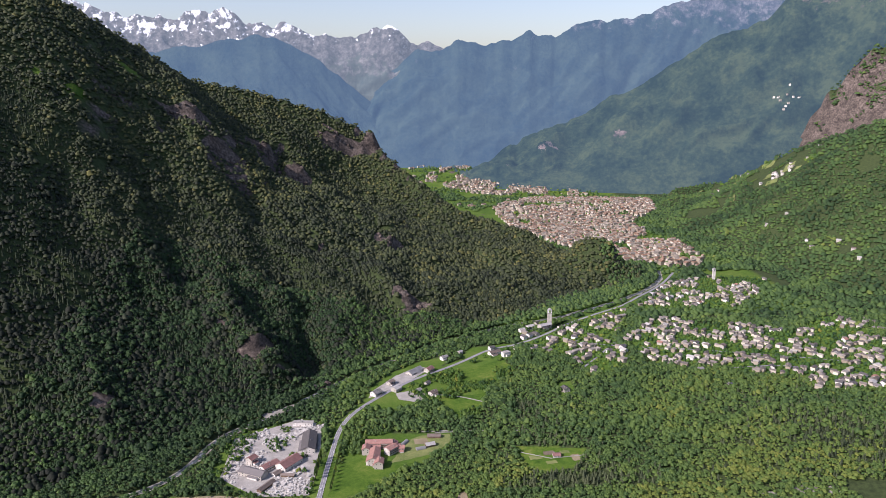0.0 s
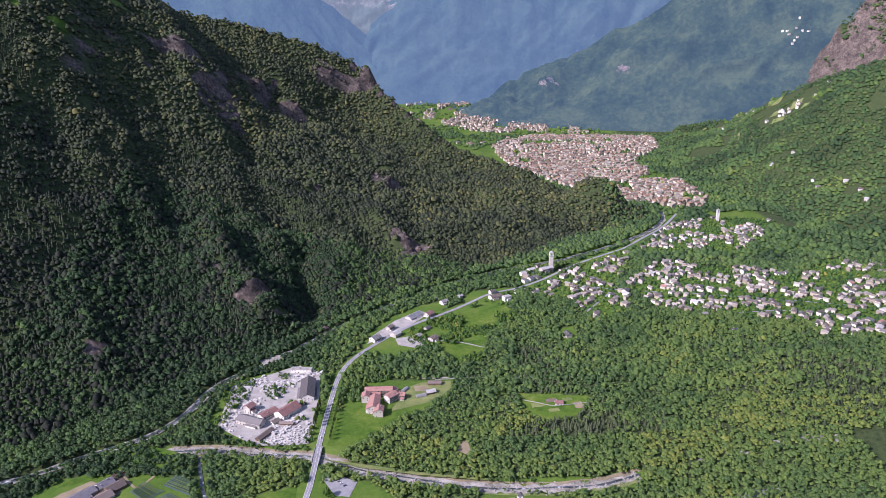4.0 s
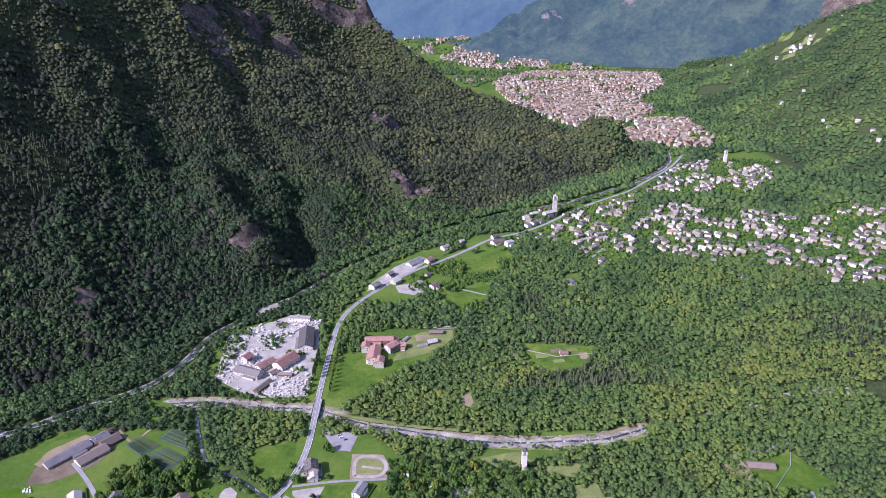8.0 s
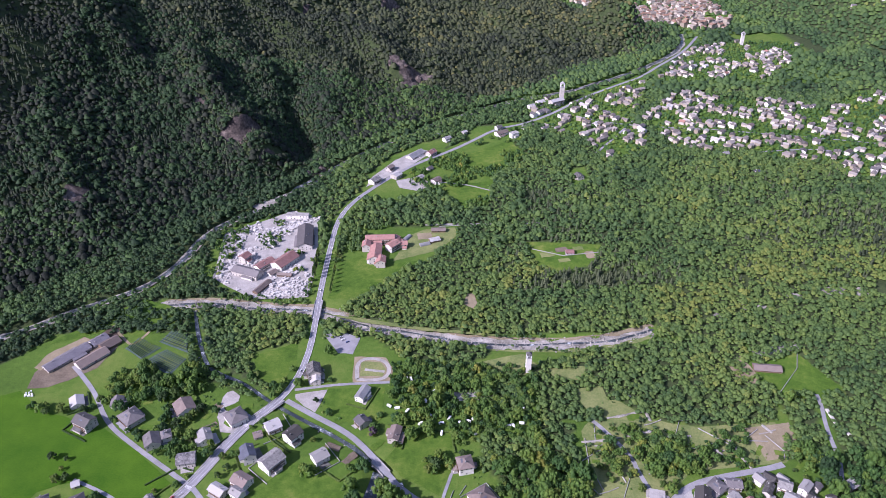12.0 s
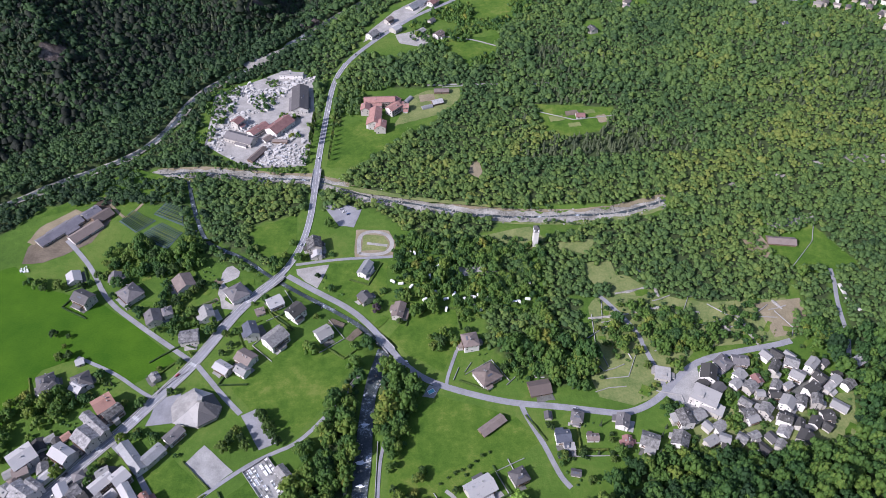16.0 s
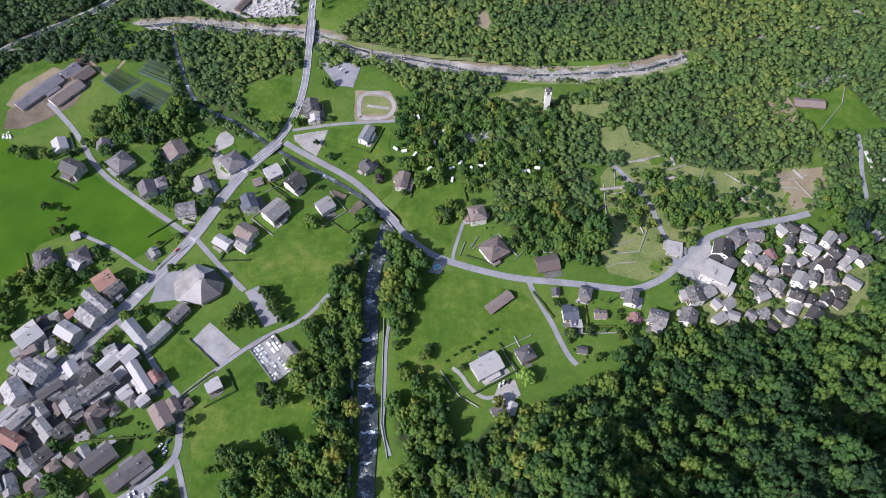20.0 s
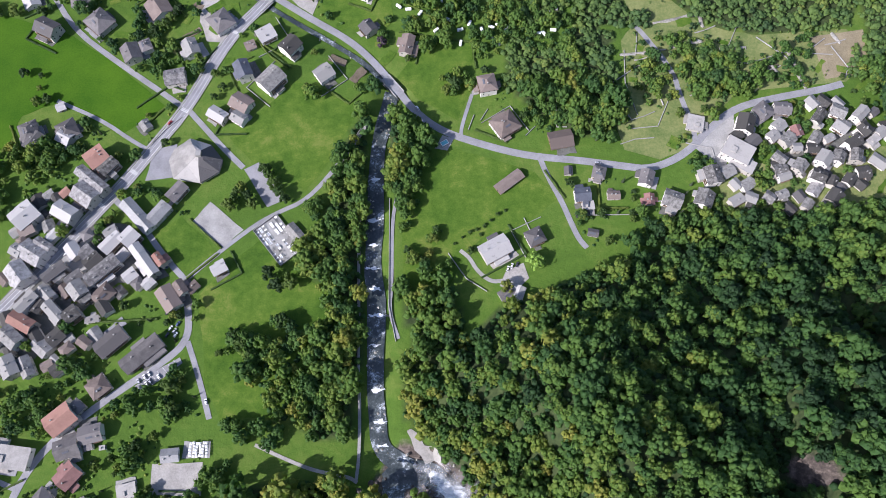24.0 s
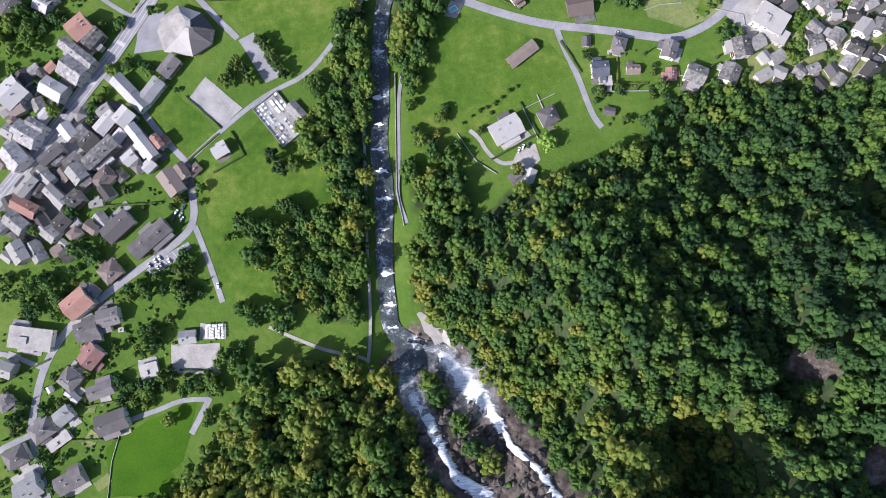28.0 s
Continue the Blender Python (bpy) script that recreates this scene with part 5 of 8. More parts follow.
MEADOW_VILLAS = [
    (16, 557, 17.4, 16.5, -79, 3, "b"), (29, 522, 22.9, 20.8, 32, 2, "b"), (72, 509, 21.8, 17.0, 10, 1, "b"), (76, 482, 8.3, 7.2, 89, 1, "d"),
    (99, 479, 11.5, 11.5, -16, 2, "d"), (85, 461, 14.3, 12.7, 4, 2, "n"), (89, 453, 11.6, 8.7, 4, 1, "p"), (109, 461, 11.5, 8.0, -1, 1, "b"),
    (135, 474, 14.6, 12.2, 72, 2, "d"), (136, 457, 10.9, 8.8, 89, 1, "m"), (153, 456, 16.9, 15.3, -23, 2, "s"), (47, 428, 15.1, 14.3, 25, 2, "d"),
    (17, 419, 26.2, 17.7, 28, 2, "s"), (91, 431, 9.4, 6.6, -12, 1, "d"),
]
HAMLET_GATE = [
    (185, 474, 16.6, 13.9, -80, 3, "s"), (177, 456, 15.5, 15.1, 65, 2, "s"), (216, 517, 17.3, 15.0, 70, 3, "s"), (207, 494, 25.8, 20.1, -33, 3, "p"),
    (212, 483, 17.0, 13.2, -32, 2, "p"), (233, 529, 15.6, 15.0, -53, 2, "d"), (248, 531, 15.7, 11.6, -8, 2, "d"), (179, 521, 16.0, 15.5, 76, 1, "p"),
    (243, 516, 11.4, 10.8, 36, 2, "s"), (248, 504, 12.4, 11.4, 37, 2, "s"), (237, 507, 10.1, 9.8, 37, 2, "s"), (238, 478, 12.2, 10.8, 9, 2, "s"),
    (212, 456, 10.8, 9.4, -25, 2, "s"), (201, 454, 12.9, 8.7, 28, 2, "s"),
]
HAMLET_UPPER = [
    (274, 522, 16.7, 9.5, 52, 3, "s"), (290, 526, 14.7, 13.3, -28, 3, "s"), (307, 524, 16.8, 10.4, 44, 3, "s"), (292, 515, 14.6, 14.3, -41, 2, "s"),
    (308, 510, 12.9, 12.8, -56, 3, "s"), (319, 526, 9.4, 8.1, 36, 2, "d"), (280, 504, 10.8, 7.3, 28, 2, "s"), (256, 511, 11.7, 10.4, -77, 2, "m"),
    (297, 499, 16.2, 10.8, 28, 3, "s"), (314, 502, 14.8, 8.7, 36, 2, "p"), (266, 496, 11.9, 9.6, -1, 2, "s"), (254, 497, 9.1, 8.5, -1, 2, "s"),
    (272, 486, 14.7, 14.1, 50, 3, "s"),
]
HAMLET_LOWER = [
    (283, 487, 12.4, 11.6, 63, 3, "s"), (252, 480, 13.3, 12.4, 50, 3, "s"), (265, 472, 14.0, 12.0, -26, 3, "s"), (297, 488, 13.2, 11.1, 76, 3, "s"),
    (301, 475, 13.3, 11.6, 9, 2, "s"), (276, 468, 11.0, 9.8, 64, 2, "s"), (289, 469, 12.3, 10.5, 50, 2, "s"), (274, 454, 15.1, 13.5, 50, 3, "s"),
    (240, 473, 12.8, 9.2, 19, 2, "s"), (226, 456, 10.6, 10.6, -39, 2, "s"), (236, 458, 11.6, 8.1, 19, 2, "s"), (327, 516, 9.9, 8.3, 10, 1, "s"),
    (350, 528, 14.8, 11.1, 28, 2, "s"),
]
SHEDS = [
    (24, 385, 12.1, 8.9, 29, 1, "d"), (32, 384, 15.4, 8.8, 69, 1, "s"), (-133, 436, 15.6, 8.9, -49, 1, "s"), (30, 474, 25.3, 9.0, 37, 1, "b"),
]
BYSTANDERS = [
    (-36, 1227, 55.3, 26.2, 52, 1, "l"), (-9, 1230, 28.0, 20.3, 52, 2, "m"), (-65, 1144, 25.0, 21.8, 51, 2, "s"), (-98, 1127, 28.7, 21.6, 52, 2, "s"),
    (-2, 1124, 25.0, 18.3, 49, 2, "b"), (-27, 1140, 18.4, 16.0, 50, 1, "s"), (335, 912, 10.4, 8.6, 88, 1, "b"), (169, 906, 18.5, 15.3, -2, 1, "m"),
    (220, 1118, 22.7, 18.4, -72, 2, "s"),
    (5, 1316, 40, 14, 52, 1, "s"), (19, 1290, 24, 16, 40, 2, "s"), (-76, 1172, 22, 16, 52, 2, "b"), (-12, 1172, 18, 14, 50, 1, "s"), (117, 1310, 38, 22, 30, 2, "b"), (138, 1297, 26, 18, 30, 3, "p"),
    (114, 1336, 20, 16, 30, 2, "s"), (170, 1333, 40, 26, 30, 2, "p"), (196, 1320, 24, 18, 30, 2, "s"), (51, 1318, 16, 12, 40, 2, "s"), (466, 1172, 18, 14, 20, 2, "s"), (492, 1108, 14, 12, 20, 1, "n"),
    (206, 1458, 28, 20, 30, 2, "s"), (225, 1482, 24, 18, 40, 2, "s"), (270, 1446, 22, 18, 30, 2, "b"), (186, 1438, 22, 16, 30, 2, "s"),
]
HOUSES = []
for rows, group, k in ((MAIN_STREET_WEST, "houses along the main street", 0.95), (MAIN_STREET_EAST, "houses along the main street", 0.9), (OLD_CENTRE, "houses of the old village", 0.88), (SOUTH_LANE, "houses along the lane", 0.95), (SOUTH_END, "houses along the lane", 0.95), (NORTH_LANE, "houses round the crossroads", 0.81), (CROSSROADS, "houses round the crossroads", 0.81), (MEADOW_VILLAS, "villas in the meadow", 0.86), (HAMLET_GATE, "houses of the stone hamlet", 0.88), (HAMLET_UPPER, "houses of the stone hamlet", 0.8), (HAMLET_LOWER, "houses of the stone hamlet", 0.8), (PARISH_HALLS, "halls of the parish centre", 1.0), (QUARRY_SHEDS, "workshops of the stone yard", 0.95), (HOTEL, "wings of the red-roofed hotel", 0.9), (FARM, "farm buildings", 0.95), (SHEDS, "sheds beside the houses", 0.95), (BYSTANDERS, "houses along the valley road", 0.62)):
    for hx, hy, hl, hw, hd, hs, ht in rows:
        if ht == "s" and (group in ("houses of the stone hamlet", "houses of the old village") or int(hx + hy) % 3 == 0):
            ht = "k"
        house(hx, hy, hl * k, hw * k, hd, hs, ht, group)
        HOUSES.append((hx, hy, max(hl, hw) / 2))


# ---- small stone houses packed between the larger ones ----
# green spots between the houses of the hamlet: centre and half widths
HAMLET_GREENS = [(237, 502, 5, 5), (264, 514, 9, 8), (279, 517, 6, 5), (254, 470, 7, 5), (229, 491, 6, 8), (226, 473, 11, 7), (214, 475, 8, 6), (178, 487, 7, 7), (262, 531, 10, 6), (296, 479, 7, 5), (228, 512, 5, 6), (238, 466, 7, 4), (312, 492, 7, 5)]


def packed(ring, spacing, seed, group, roofs):
    r = random.Random(seed)
    xs, ys = [q[0] for q in ring], [q[1] for q in ring]
    px, py = scatter((min(xs), min(ys), max(xs), max(ys)), spacing, lambda a, b: inside(a, b, ring), seed)
    for x, y in zip(px, py):
        if any(math.hypot(x - hx, y - hy) < 0.62 * hr0 + 4.2 for hx, hy, hr0 in HOUSES[:400]):
            continue
        if min(to_line(np.array([x]), np.array([y]), q)[0][0] for q in (MAIN_ROAD, EAST_ROAD, LANES[2][1], LANES[3][1])) < 8:
            continue
        if any(math.hypot((x - ex) / (rx + 1.5), (y - ey) / (ry + 1.5)) < 1 for ex, ey, rx, ry in HAMLET_GREENS):
            continue
        w = r.uniform(6.5, 10)
        house(x, y, w * r.uniform(1.0, 1.4), w, r.choice((40, -50)) + r.uniform(-14, 14), r.choice((1, 2, 2)), r.choice(roofs), group, windows=False)
        HOUSES.append((x, y, w * 0.6))


packed([(198, 500), (225, 532), (262, 542), (335, 530), (332, 500), (318, 480), (296, 458), (262, 444), (222, 446), (196, 462)], 9.0, 81, "houses of the stone hamlet", "kkksd")
packed([(-346, 330), (-346, 450), (-318, 480), (-292, 450), (-238, 432), (-225, 400), (-262, 384), (-270, 362), (-300, 330)], 9.0, 82, "houses of the old village", "kkssdb")


# ---- farther villages: alike small houses ----
def far_house(seed):
    """Walls and roof with chimney; built once for each look, then copied."""
    r = random.Random(seed)
    a, b, hgt = r.uniform(4.6, 6.6), r.uniform(3.9, 5.0), r.choice((4.8, 5.6, 7.2))
    roof = r.choice("sssddb" if seed % 3 else "sddbr")
    mat, words = ROOFS[roof]
    thing = tagged(new("house"), "small white plastered house with %s" % words, "house", "houses of the valley villages")
    bm = bmesh.new()
    ring = [(-b, -3), (b, -3), (b, hgt), (0, hgt + b * 0.46), (-b, hgt)]
    e = [[bm.verts.new((s, q, h)) for q, h in ring] for s in (-a, a)]
    for i in range(5):
        j = (i + 1) % 5
        bm.faces.new((e[0][i], e[0][j], e[1][j], e[1][i]))
    bm.faces.new(e[0])
    bm.faces.new(e[1])
    bmesh.ops.recalc_face_normals(bm, faces=bm.faces[:])
    part("wall", bm, PLASTER, thing)
    bm = bmesh.new()
    gable_roof(bm, a, b, hgt + 0.25, b * 0.48, 0.8)
    part("roof", bm, mat, thing)
    bm = bmesh.new()
    for z in np.arange(1.5, hgt - 1, 2.8):
        for q in (-0.6, 0, 0.6):
            box(bm, q * a - 0.55, -b - 0.08, z - 0.7, q * a + 0.55, -b, z + 0.7)
    part("glazing", bm, PANE, thing)
    return thing


FAR_HOUSES = [far_house(i) for i in range(14)]


def village_spots(ring, spacing, seed, keep):
    xs = [p[0] for p in ring]
    ys = [p[1] for p in ring]
    def ok(x, y):
        w = inside(x, y, ring) & (vnoise(x / 36, y / 36, seed) > -keep)
        for line, half in [(MAIN_ROAD, 11), (MERA, 22)] + [(q, 9) for _, q in LANES[-3:]]:
            w = w & (to_line(x, y, line)[0] > half)
        return w
    return scatter((min(xs), min(ys), max(xs), max(ys)), spacing, ok, seed)


FAR_SPOTS = []
spare = []
for ring, spacing, seed, keep in ((VILLAGES[0], 15.5, 41, 0.3), (VILLAGES[1], 16, 43, 0.12), (VILLAGES[2], 16.5, 42, 0.1)):
    px, py = village_spots(ring, spacing, seed, keep)
    FAR_SPOTS += list(zip(px, py))
fr = random.Random(5)
fr.shuffle(FAR_SPOTS)
for i, (hx, hy) in enumerate(FAR_SPOTS):
    turn = 35 + 25 * vnoise(np.array([hx / 200]), np.array([hy / 200]), 3)[0] + fr.choice((0, 90)) + fr.uniform(-12, 12)
    m = pose(hx, hy, height1(hx, hy), 0, 0, turn)
    if i < len(FAR_HOUSES):
        FAR_HOUSES[i].matrix_world = m
    elif i < 70:
        copy_thing(FAR_HOUSES[i % len(FAR_HOUSES)], m)
    else:
        spare.append((hx, hy, turn))
    HOUSES.append((hx, hy, 8))


# ---- the town in the distance: far too many to count ----
def town_mat(name, stops):
    m, n, l, p = node_mat(name)
    isl = n.new("ShaderNodeNewGeometry").outputs["Random Per Island"]
    l.new(ramp_node(n, l, isl, stops), p.inputs["Base Color"])
    p.inputs["Roughness"].default_value = 0.9
    return m


TOWN_ROOF = town_mat("town_roofs", [(0.0, (0.12, 0.085, 0.065)), (0.35, (0.25, 0.150, 0.098)), (0.6, (0.185, 0.165, 0.140)), (1.0, (0.33, 0.285, 0.225))])
VILLAGE_ROOF = town_mat("village_roofs", [(0.0, (0.075, 0.068, 0.062)), (0.4, (0.15, 0.132, 0.118)), (0.75, (0.22, 0.20, 0.18)), (1.0, (0.32, 0.30, 0.27))])
TOWN_WALL = town_mat("town_walls", [(0.0, (0.24, 0.205, 0.155)), (0.5, (0.36, 0.32, 0.255)), (1.0, (0.60, 0.56, 0.48))])


def block_houses(name, spots, mats, label, seed, size=(6, 10), high=(6, 15)):
    """Many gabled houses in one mesh: walls then roofs."""
    r = np.random.default_rng(seed)
    n = len(spots)
    X, Y, A = np.array(spots).T
    a, b = r.uniform(*size, n), r.uniform(size[0] * 0.75, size[1] * 0.7, n)
    h = r.uniform(*high, n)
    z = height(X, Y)
    wall = [(-1, -1, 0), (1, -1, 0), (1, 1, 0), (-1, 1, 0), (-1, -1, 1), (1, -1, 1), (1, 1, 1), (-1, 1, 1)]
    roof = [(-1.08, -1.12, 0.97), (1.08, -1.12, 0.97), (1.08, 1.12, 0.97), (-1.08, 1.12, 0.97), (-1.08, 0, 2), (1.08, 0, 2)]
    T = np.array([(0, 1, 5), (0, 5, 4), (1, 2, 6), (1, 6, 5), (2, 3, 7), (2, 7, 6), (3, 0, 4), (3, 4, 7), (8, 9, 13), (8, 13, 12), (10, 11, 12), (10, 12, 13), (11, 8, 12), (9, 10, 13)])
    mi = np.array([0] * 8 + [1] * 6)
    V = np.array(wall + roof, float)
    c, s = np.cos(A), np.sin(A)
    lx, ly = V[None, :, 0] * a[:, None], V[None, :, 1] * b[:, None]
    lz = np.where(V[None, :, 2] == 2, h[:, None] + b[:, None] * 0.5, np.where(V[None, :, 2] == 0, -8, V[None, :, 2] * h[:, None]))
    W = np.stack([lx * c[:, None] - ly * s[:, None] + X[:, None], lx * s[:, None] + ly * c[:, None] + Y[:, None], lz + z[:, None]], -1)
    ob = mesh_object(name, W.reshape(-1, 3), (T[None] + (np.arange(n) * 14)[:, None, None]).reshape(-1, 3), mats, index=np.tile(mi, n))
    return tagged(ob, label, "houses", kind="stuff")


tx, ty = scatter((-260, 1990, 1060, 4800), 15, lambda x, y: (town_area(x, y) & (vnoise(x / 90, y / 90, 91) > -0.62 + 0.3 * (y > 3500)) & (np.abs(vnoise(x / 230, y / 230, 93)) > 0.035)) | (far_valley(x, y) & (vnoise(x / 60, y / 45, 92) > 0.62)), 77)
tr = np.random.default_rng(4)
block_houses("town", list(zip(tx, ty, 0.5 + 0.5 * vnoise(tx / 260, ty / 260, 6) + tr.choice((0, 1.571), len(tx)))), [TOWN_WALL, TOWN_ROOF], "distant town of pale houses with reddish roofs", 8, (4, 9), (6, 14))
if spare:
    block_houses("village", [(x, y, radians(t)) for x, y, t in spare], [TOWN_WALL, VILLAGE_ROOF], "pale village houses with grey roofs among gardens", 9, (4, 6.2), (4.5, 7))


# ---- meadows, yards and plots ----
DRY_EARTH = surface("dry_earth", (0.16, 0.135, 0.085), (0.28, 0.235, 0.155), 0.06, 0.7, 0.95, 0.3, 0.1)
MANURE = surface("dark_trodden_soil", (0.045, 0.034, 0.026), (0.10, 0.075, 0.058), 0.08, 0.7, 0.95, 0.3, 0.1)
patch("ground_patch", [(-350, 385), (-318, 425), (-292, 448), (-262, 446), (-225, 405), (-240, 398), (-262, 400), (-285, 380), (-300, 365), (-316, 345), (-345, 350)], COBBLES, 0.10, "grey paved lanes of the old village")
patch("ground_patch", [(240, 492), (258, 500), (274, 506), (300, 512), (322, 516), (316, 500), (296, 474), (274, 466), (246, 474)], COBBLES, 0.10, "grey paved lanes of the stone hamlet")
MEADOWS = [
    (DEEP_LAWN, "bright mown meadow beside the lane", [(-430, 667), (-480, 650), (-540, 590), (-560, 500), (-500, 385), (-420, 395), (-372, 470), (-357, 540), (-333, 550), (-313, 543), (-275, 522), (-242, 547), (-288, 586), (-325, 614), (-364, 628), (-398, 639)]),
    (LAWN, "bright mown meadow beside the stream", [(-189, 517), (-138, 568), (-84, 545), (-108, 496), (-127, 470), (-166, 493)]),
    (LAWN, "long green meadow below the road", [(-21, 507), (26, 492), (51, 483), (67, 460), (41, 440), (7, 430), (-12, 405), (-19, 390), (-52, 395), (-52, 456), (-34, 491)]),
    (LAWN, "green meadow above the road", [(-57, 569), (-34, 600), (6, 598), (2, 556), (-8, 529), (-40, 549)]),
    (LAWN, "mown lawn round the white house", [(-119, 663), (-61, 664), (-60, 626), (-85, 609), (-120, 634)]),
    (LAWN, "green meadow by the road bend", [(-205, 715), (-160, 737), (-156, 699), (-170, 667), (-190, 680)]),
    (LAWN, "mown lawn below the hotel", [(-137, 818), (-129, 896), (-102, 913), (-84, 887), (-54, 894), (-20, 900), (-60, 865), (-88, 835), (-113, 817)]),
    (DRY_GRASS, "dry yellowish lawn beside the hotel", [(-62, 898), (0, 924), (23, 959), (23, 983), (-21, 978), (-53, 954), (-55, 917)]),
    (DRY_GRASS, "terraced dry grass above the hamlet", [(128, 600), (160, 640), (172, 640), (199, 612), (239, 602), (316, 606), (330, 580), (306, 557), (215, 548), (170, 500), (148, 491), (122, 500), (118, 520), (130, 560)]),
    (LAWN, "green playing field behind a hedge", [(-243, 436), (-221, 452), (-191, 423), (-211, 404)]),
    (LAWN, "green orchard meadow beside the stream", [(-202, 390), (-160, 432), (-130, 405), (-100, 385), (-95, 340), (-120, 300), (-180, 300), (-192, 325)]),
    (DEEP_LAWN, "bright green meadow below the wood", [(-269, 199), (-259, 207), (-241, 217), (-226, 223), (-213, 230), (-206, 230), (-210, 208), (-214, 195), (-218, 179), (-218, 166), (-266, 165)]),
    (LAWN, "green clearing with a stone barn", [(318, 668), (336, 690), (379, 704), (404, 650), (372, 636), (338, 640)]),
    (DRY_GRASS, "dry clearing round the old bell tower", [(32, 699), (86, 712), (100, 692), (84, 678), (52, 684)]),
    (LAWN, "green meadows above the valley road", [(20, 1180), (60, 1235), (128, 1280), (146, 1230), (100, 1190), (60, 1165)]),
    (LAWN, "green meadow below the tree belt", [(-10, 1095), (20, 1130), (60, 1120), (92, 1130), (76, 1060), (60, 1040), (38, 1045)]),
    (LAWN, "terraced garden clearing in the wood", [(116, 938), (214, 922), (190, 876), (142, 866), (119, 889)]),
    (LAWN, "rough grass round the farm", [(-440, 737), (-357, 823), (-300, 800), (-300, 768), (-340, 752), (-372, 765)]),
    (EARTH, "trodden earth round the farm buildings", [(-428, 695), (-416, 722), (-392, 748), (-378, 756), (-356, 735), (-366, 700), (-388, 682), (-405, 672), (-425, 670)]),
    (DRY_EARTH, "sand-coloured yard beside the barn", [(-432, 702), (-428, 724), (-400, 752), (-390, 748), (-412, 722), (-424, 698)]),
    (MANURE, "dark manure heap behind the barn", [(-384, 756), (-370, 782), (-356, 778), (-350, 764), (-366, 750)]),
    (GRAVEL, "pale dusty quarry yard", [(-296, 975), (-258, 1000), (-212, 1036), (-172, 1018), (-160, 909), (-160, 822), (-227, 818), (-286, 866)]),
    (CONCRETE, "grey concrete sports court", [(-199, 463), (-173, 440), (-187, 426), (-213, 446)]),
    (ASPHALT, "grey parking place under trees", [(-176, 489), (-164, 496), (-143, 464), (-155, 457)]),
    (ASPHALT, "grey parking bays beside the lane", [(-242, 324), (-212, 344), (-209, 340), (-235, 319)]),
    (ASPHALT, "grey church forecourt", [(-248, 507), (-229, 513), (-228, 484), (-251, 482)]),
    (CONCRETE, "pale paved village square", [(-308, 423), (-296, 440), (-281, 424), (-291, 402), (-309, 408)]),
    (GRAVEL, "pale gravel riding yard", [(-223, 271), (-189, 271), (-188, 250), (-223, 250)]),
    (CONCRETE, "pale cafe terrace with white parasols", [(-203, 285), (-185, 285), (-184, 274), (-203, 274)]),
    (ASPHALT, "grey car park beside the torrent", [(-129, 764), (-91, 743), (-98, 716), (-113, 718), (-133, 752)]),
    (DRY_EARTH, "sandy ground round the track", [(-96, 712), (-62, 710), (-52, 690), (-57, 671), (-94, 672)]),
    (DRY_GRASS, "grass island inside the track", [(-88, 704), (-66, 702), (-60, 690), (-64, 680), (-87, 681)]),
    (GRAVEL, "pale gravel triangle beside the junction", [(-150, 656), (-138, 658), (-119, 662), (-123, 642), (-127, 630), (-139, 638), (-149, 649)]),
    (GRAVEL, "pale gravel forecourt of the workshops", [(-111, 1111), (-104, 1147), (-69, 1210), (-29, 1255), (-8, 1242), (-48, 1177)]),
    (GRAVEL, "pale yard beside the road bend", [(-65, 1132), (-32, 1146), (-8, 1121), (-27, 1094), (-59, 1106)]),
    (GRAVEL, "round gravel drive", [(-222, 653), (-219, 660), (-215, 662), (-210, 659), (-206, 654), (-206, 648), (-208, 641), (-213, 637), (-213, 618), (-207, 613), (-191, 609), (-195, 605), (-214, 606), (-221, 626), (-222, 641)]),
    (GRAVEL, "pale gravel in front of the villa", [(24, 402), (38, 410), (42, 398), (32, 388), (20, 392)]),
    (GRAVEL, "sunken pale yard in the wood", [(6, 654), (50, 656), (52, 642), (7, 643)]),
    (CONCRETE, "concrete yard of the hamlet works", [(178, 500), (195, 520), (212, 530), (206, 500), (196, 480)]),
    (GRAVEL, "pale stone yard by the clearing", [(333, 708), (384, 721), (388, 710), (336, 698)]),
    (DRY_EARTH, "beige dry field above the hamlet", [(285, 600), (330, 606), (325, 565), (290, 560)]),
    (GRAVEL, "pale rubble path beside the falls", [(-49, 290), (-46, 291), (-43, 288), (-40, 285), (-37, 280), (-31, 279), (-26, 275), (-25, 266), (-30, 269), (-36, 267), (-39, 273), (-44, 276), (-46, 284)]),
    (DRY_GRASS, "sandy verge beside the torrent", [(-140, 790), (-91, 778), (-20, 760), (60, 746), (60, 742), (-23, 755), (-91, 771)]),
]
for mat, words, ring in MEADOWS:
    patch("ground_patch", ring, mat, {"dry_earth": 0.14 if "round the track" in words else 0.25, "lawn": 0.16, "deep_green_meadow": 0.16, "dry_grass": 0.18, "earth": 0.21}.get(mat.name, 0.25), words)

# looping gravel track and footpaths
ribbon("track", [(-90, 676), (-92, 700), (-84, 709), (-64, 706), (-56, 692), (-60, 677), (-76, 674), (-90, 676)], 4.2, GRAVEL, 0.3, label="pale looping gravel track")
ribbon("track", [(-83, 691), (-62, 687)], 3.4, GRAVEL, 0.3, label="pale bar across the gravel track")
ribbon("path", [(-154, 282), (-132, 272), (-112, 264), (-89, 260), (-83, 256)], 2.4, GRAVEL, 0.3, label="pale footpath through the meadow")
ribbon("path", [(-85, 460), (-85, 418), (-84, 381), (-84, 340), (-82, 304), (-82, 272), (-84, 256)], 2.2, CONCRETE, 0.3, label="narrow pale path beside the stream")
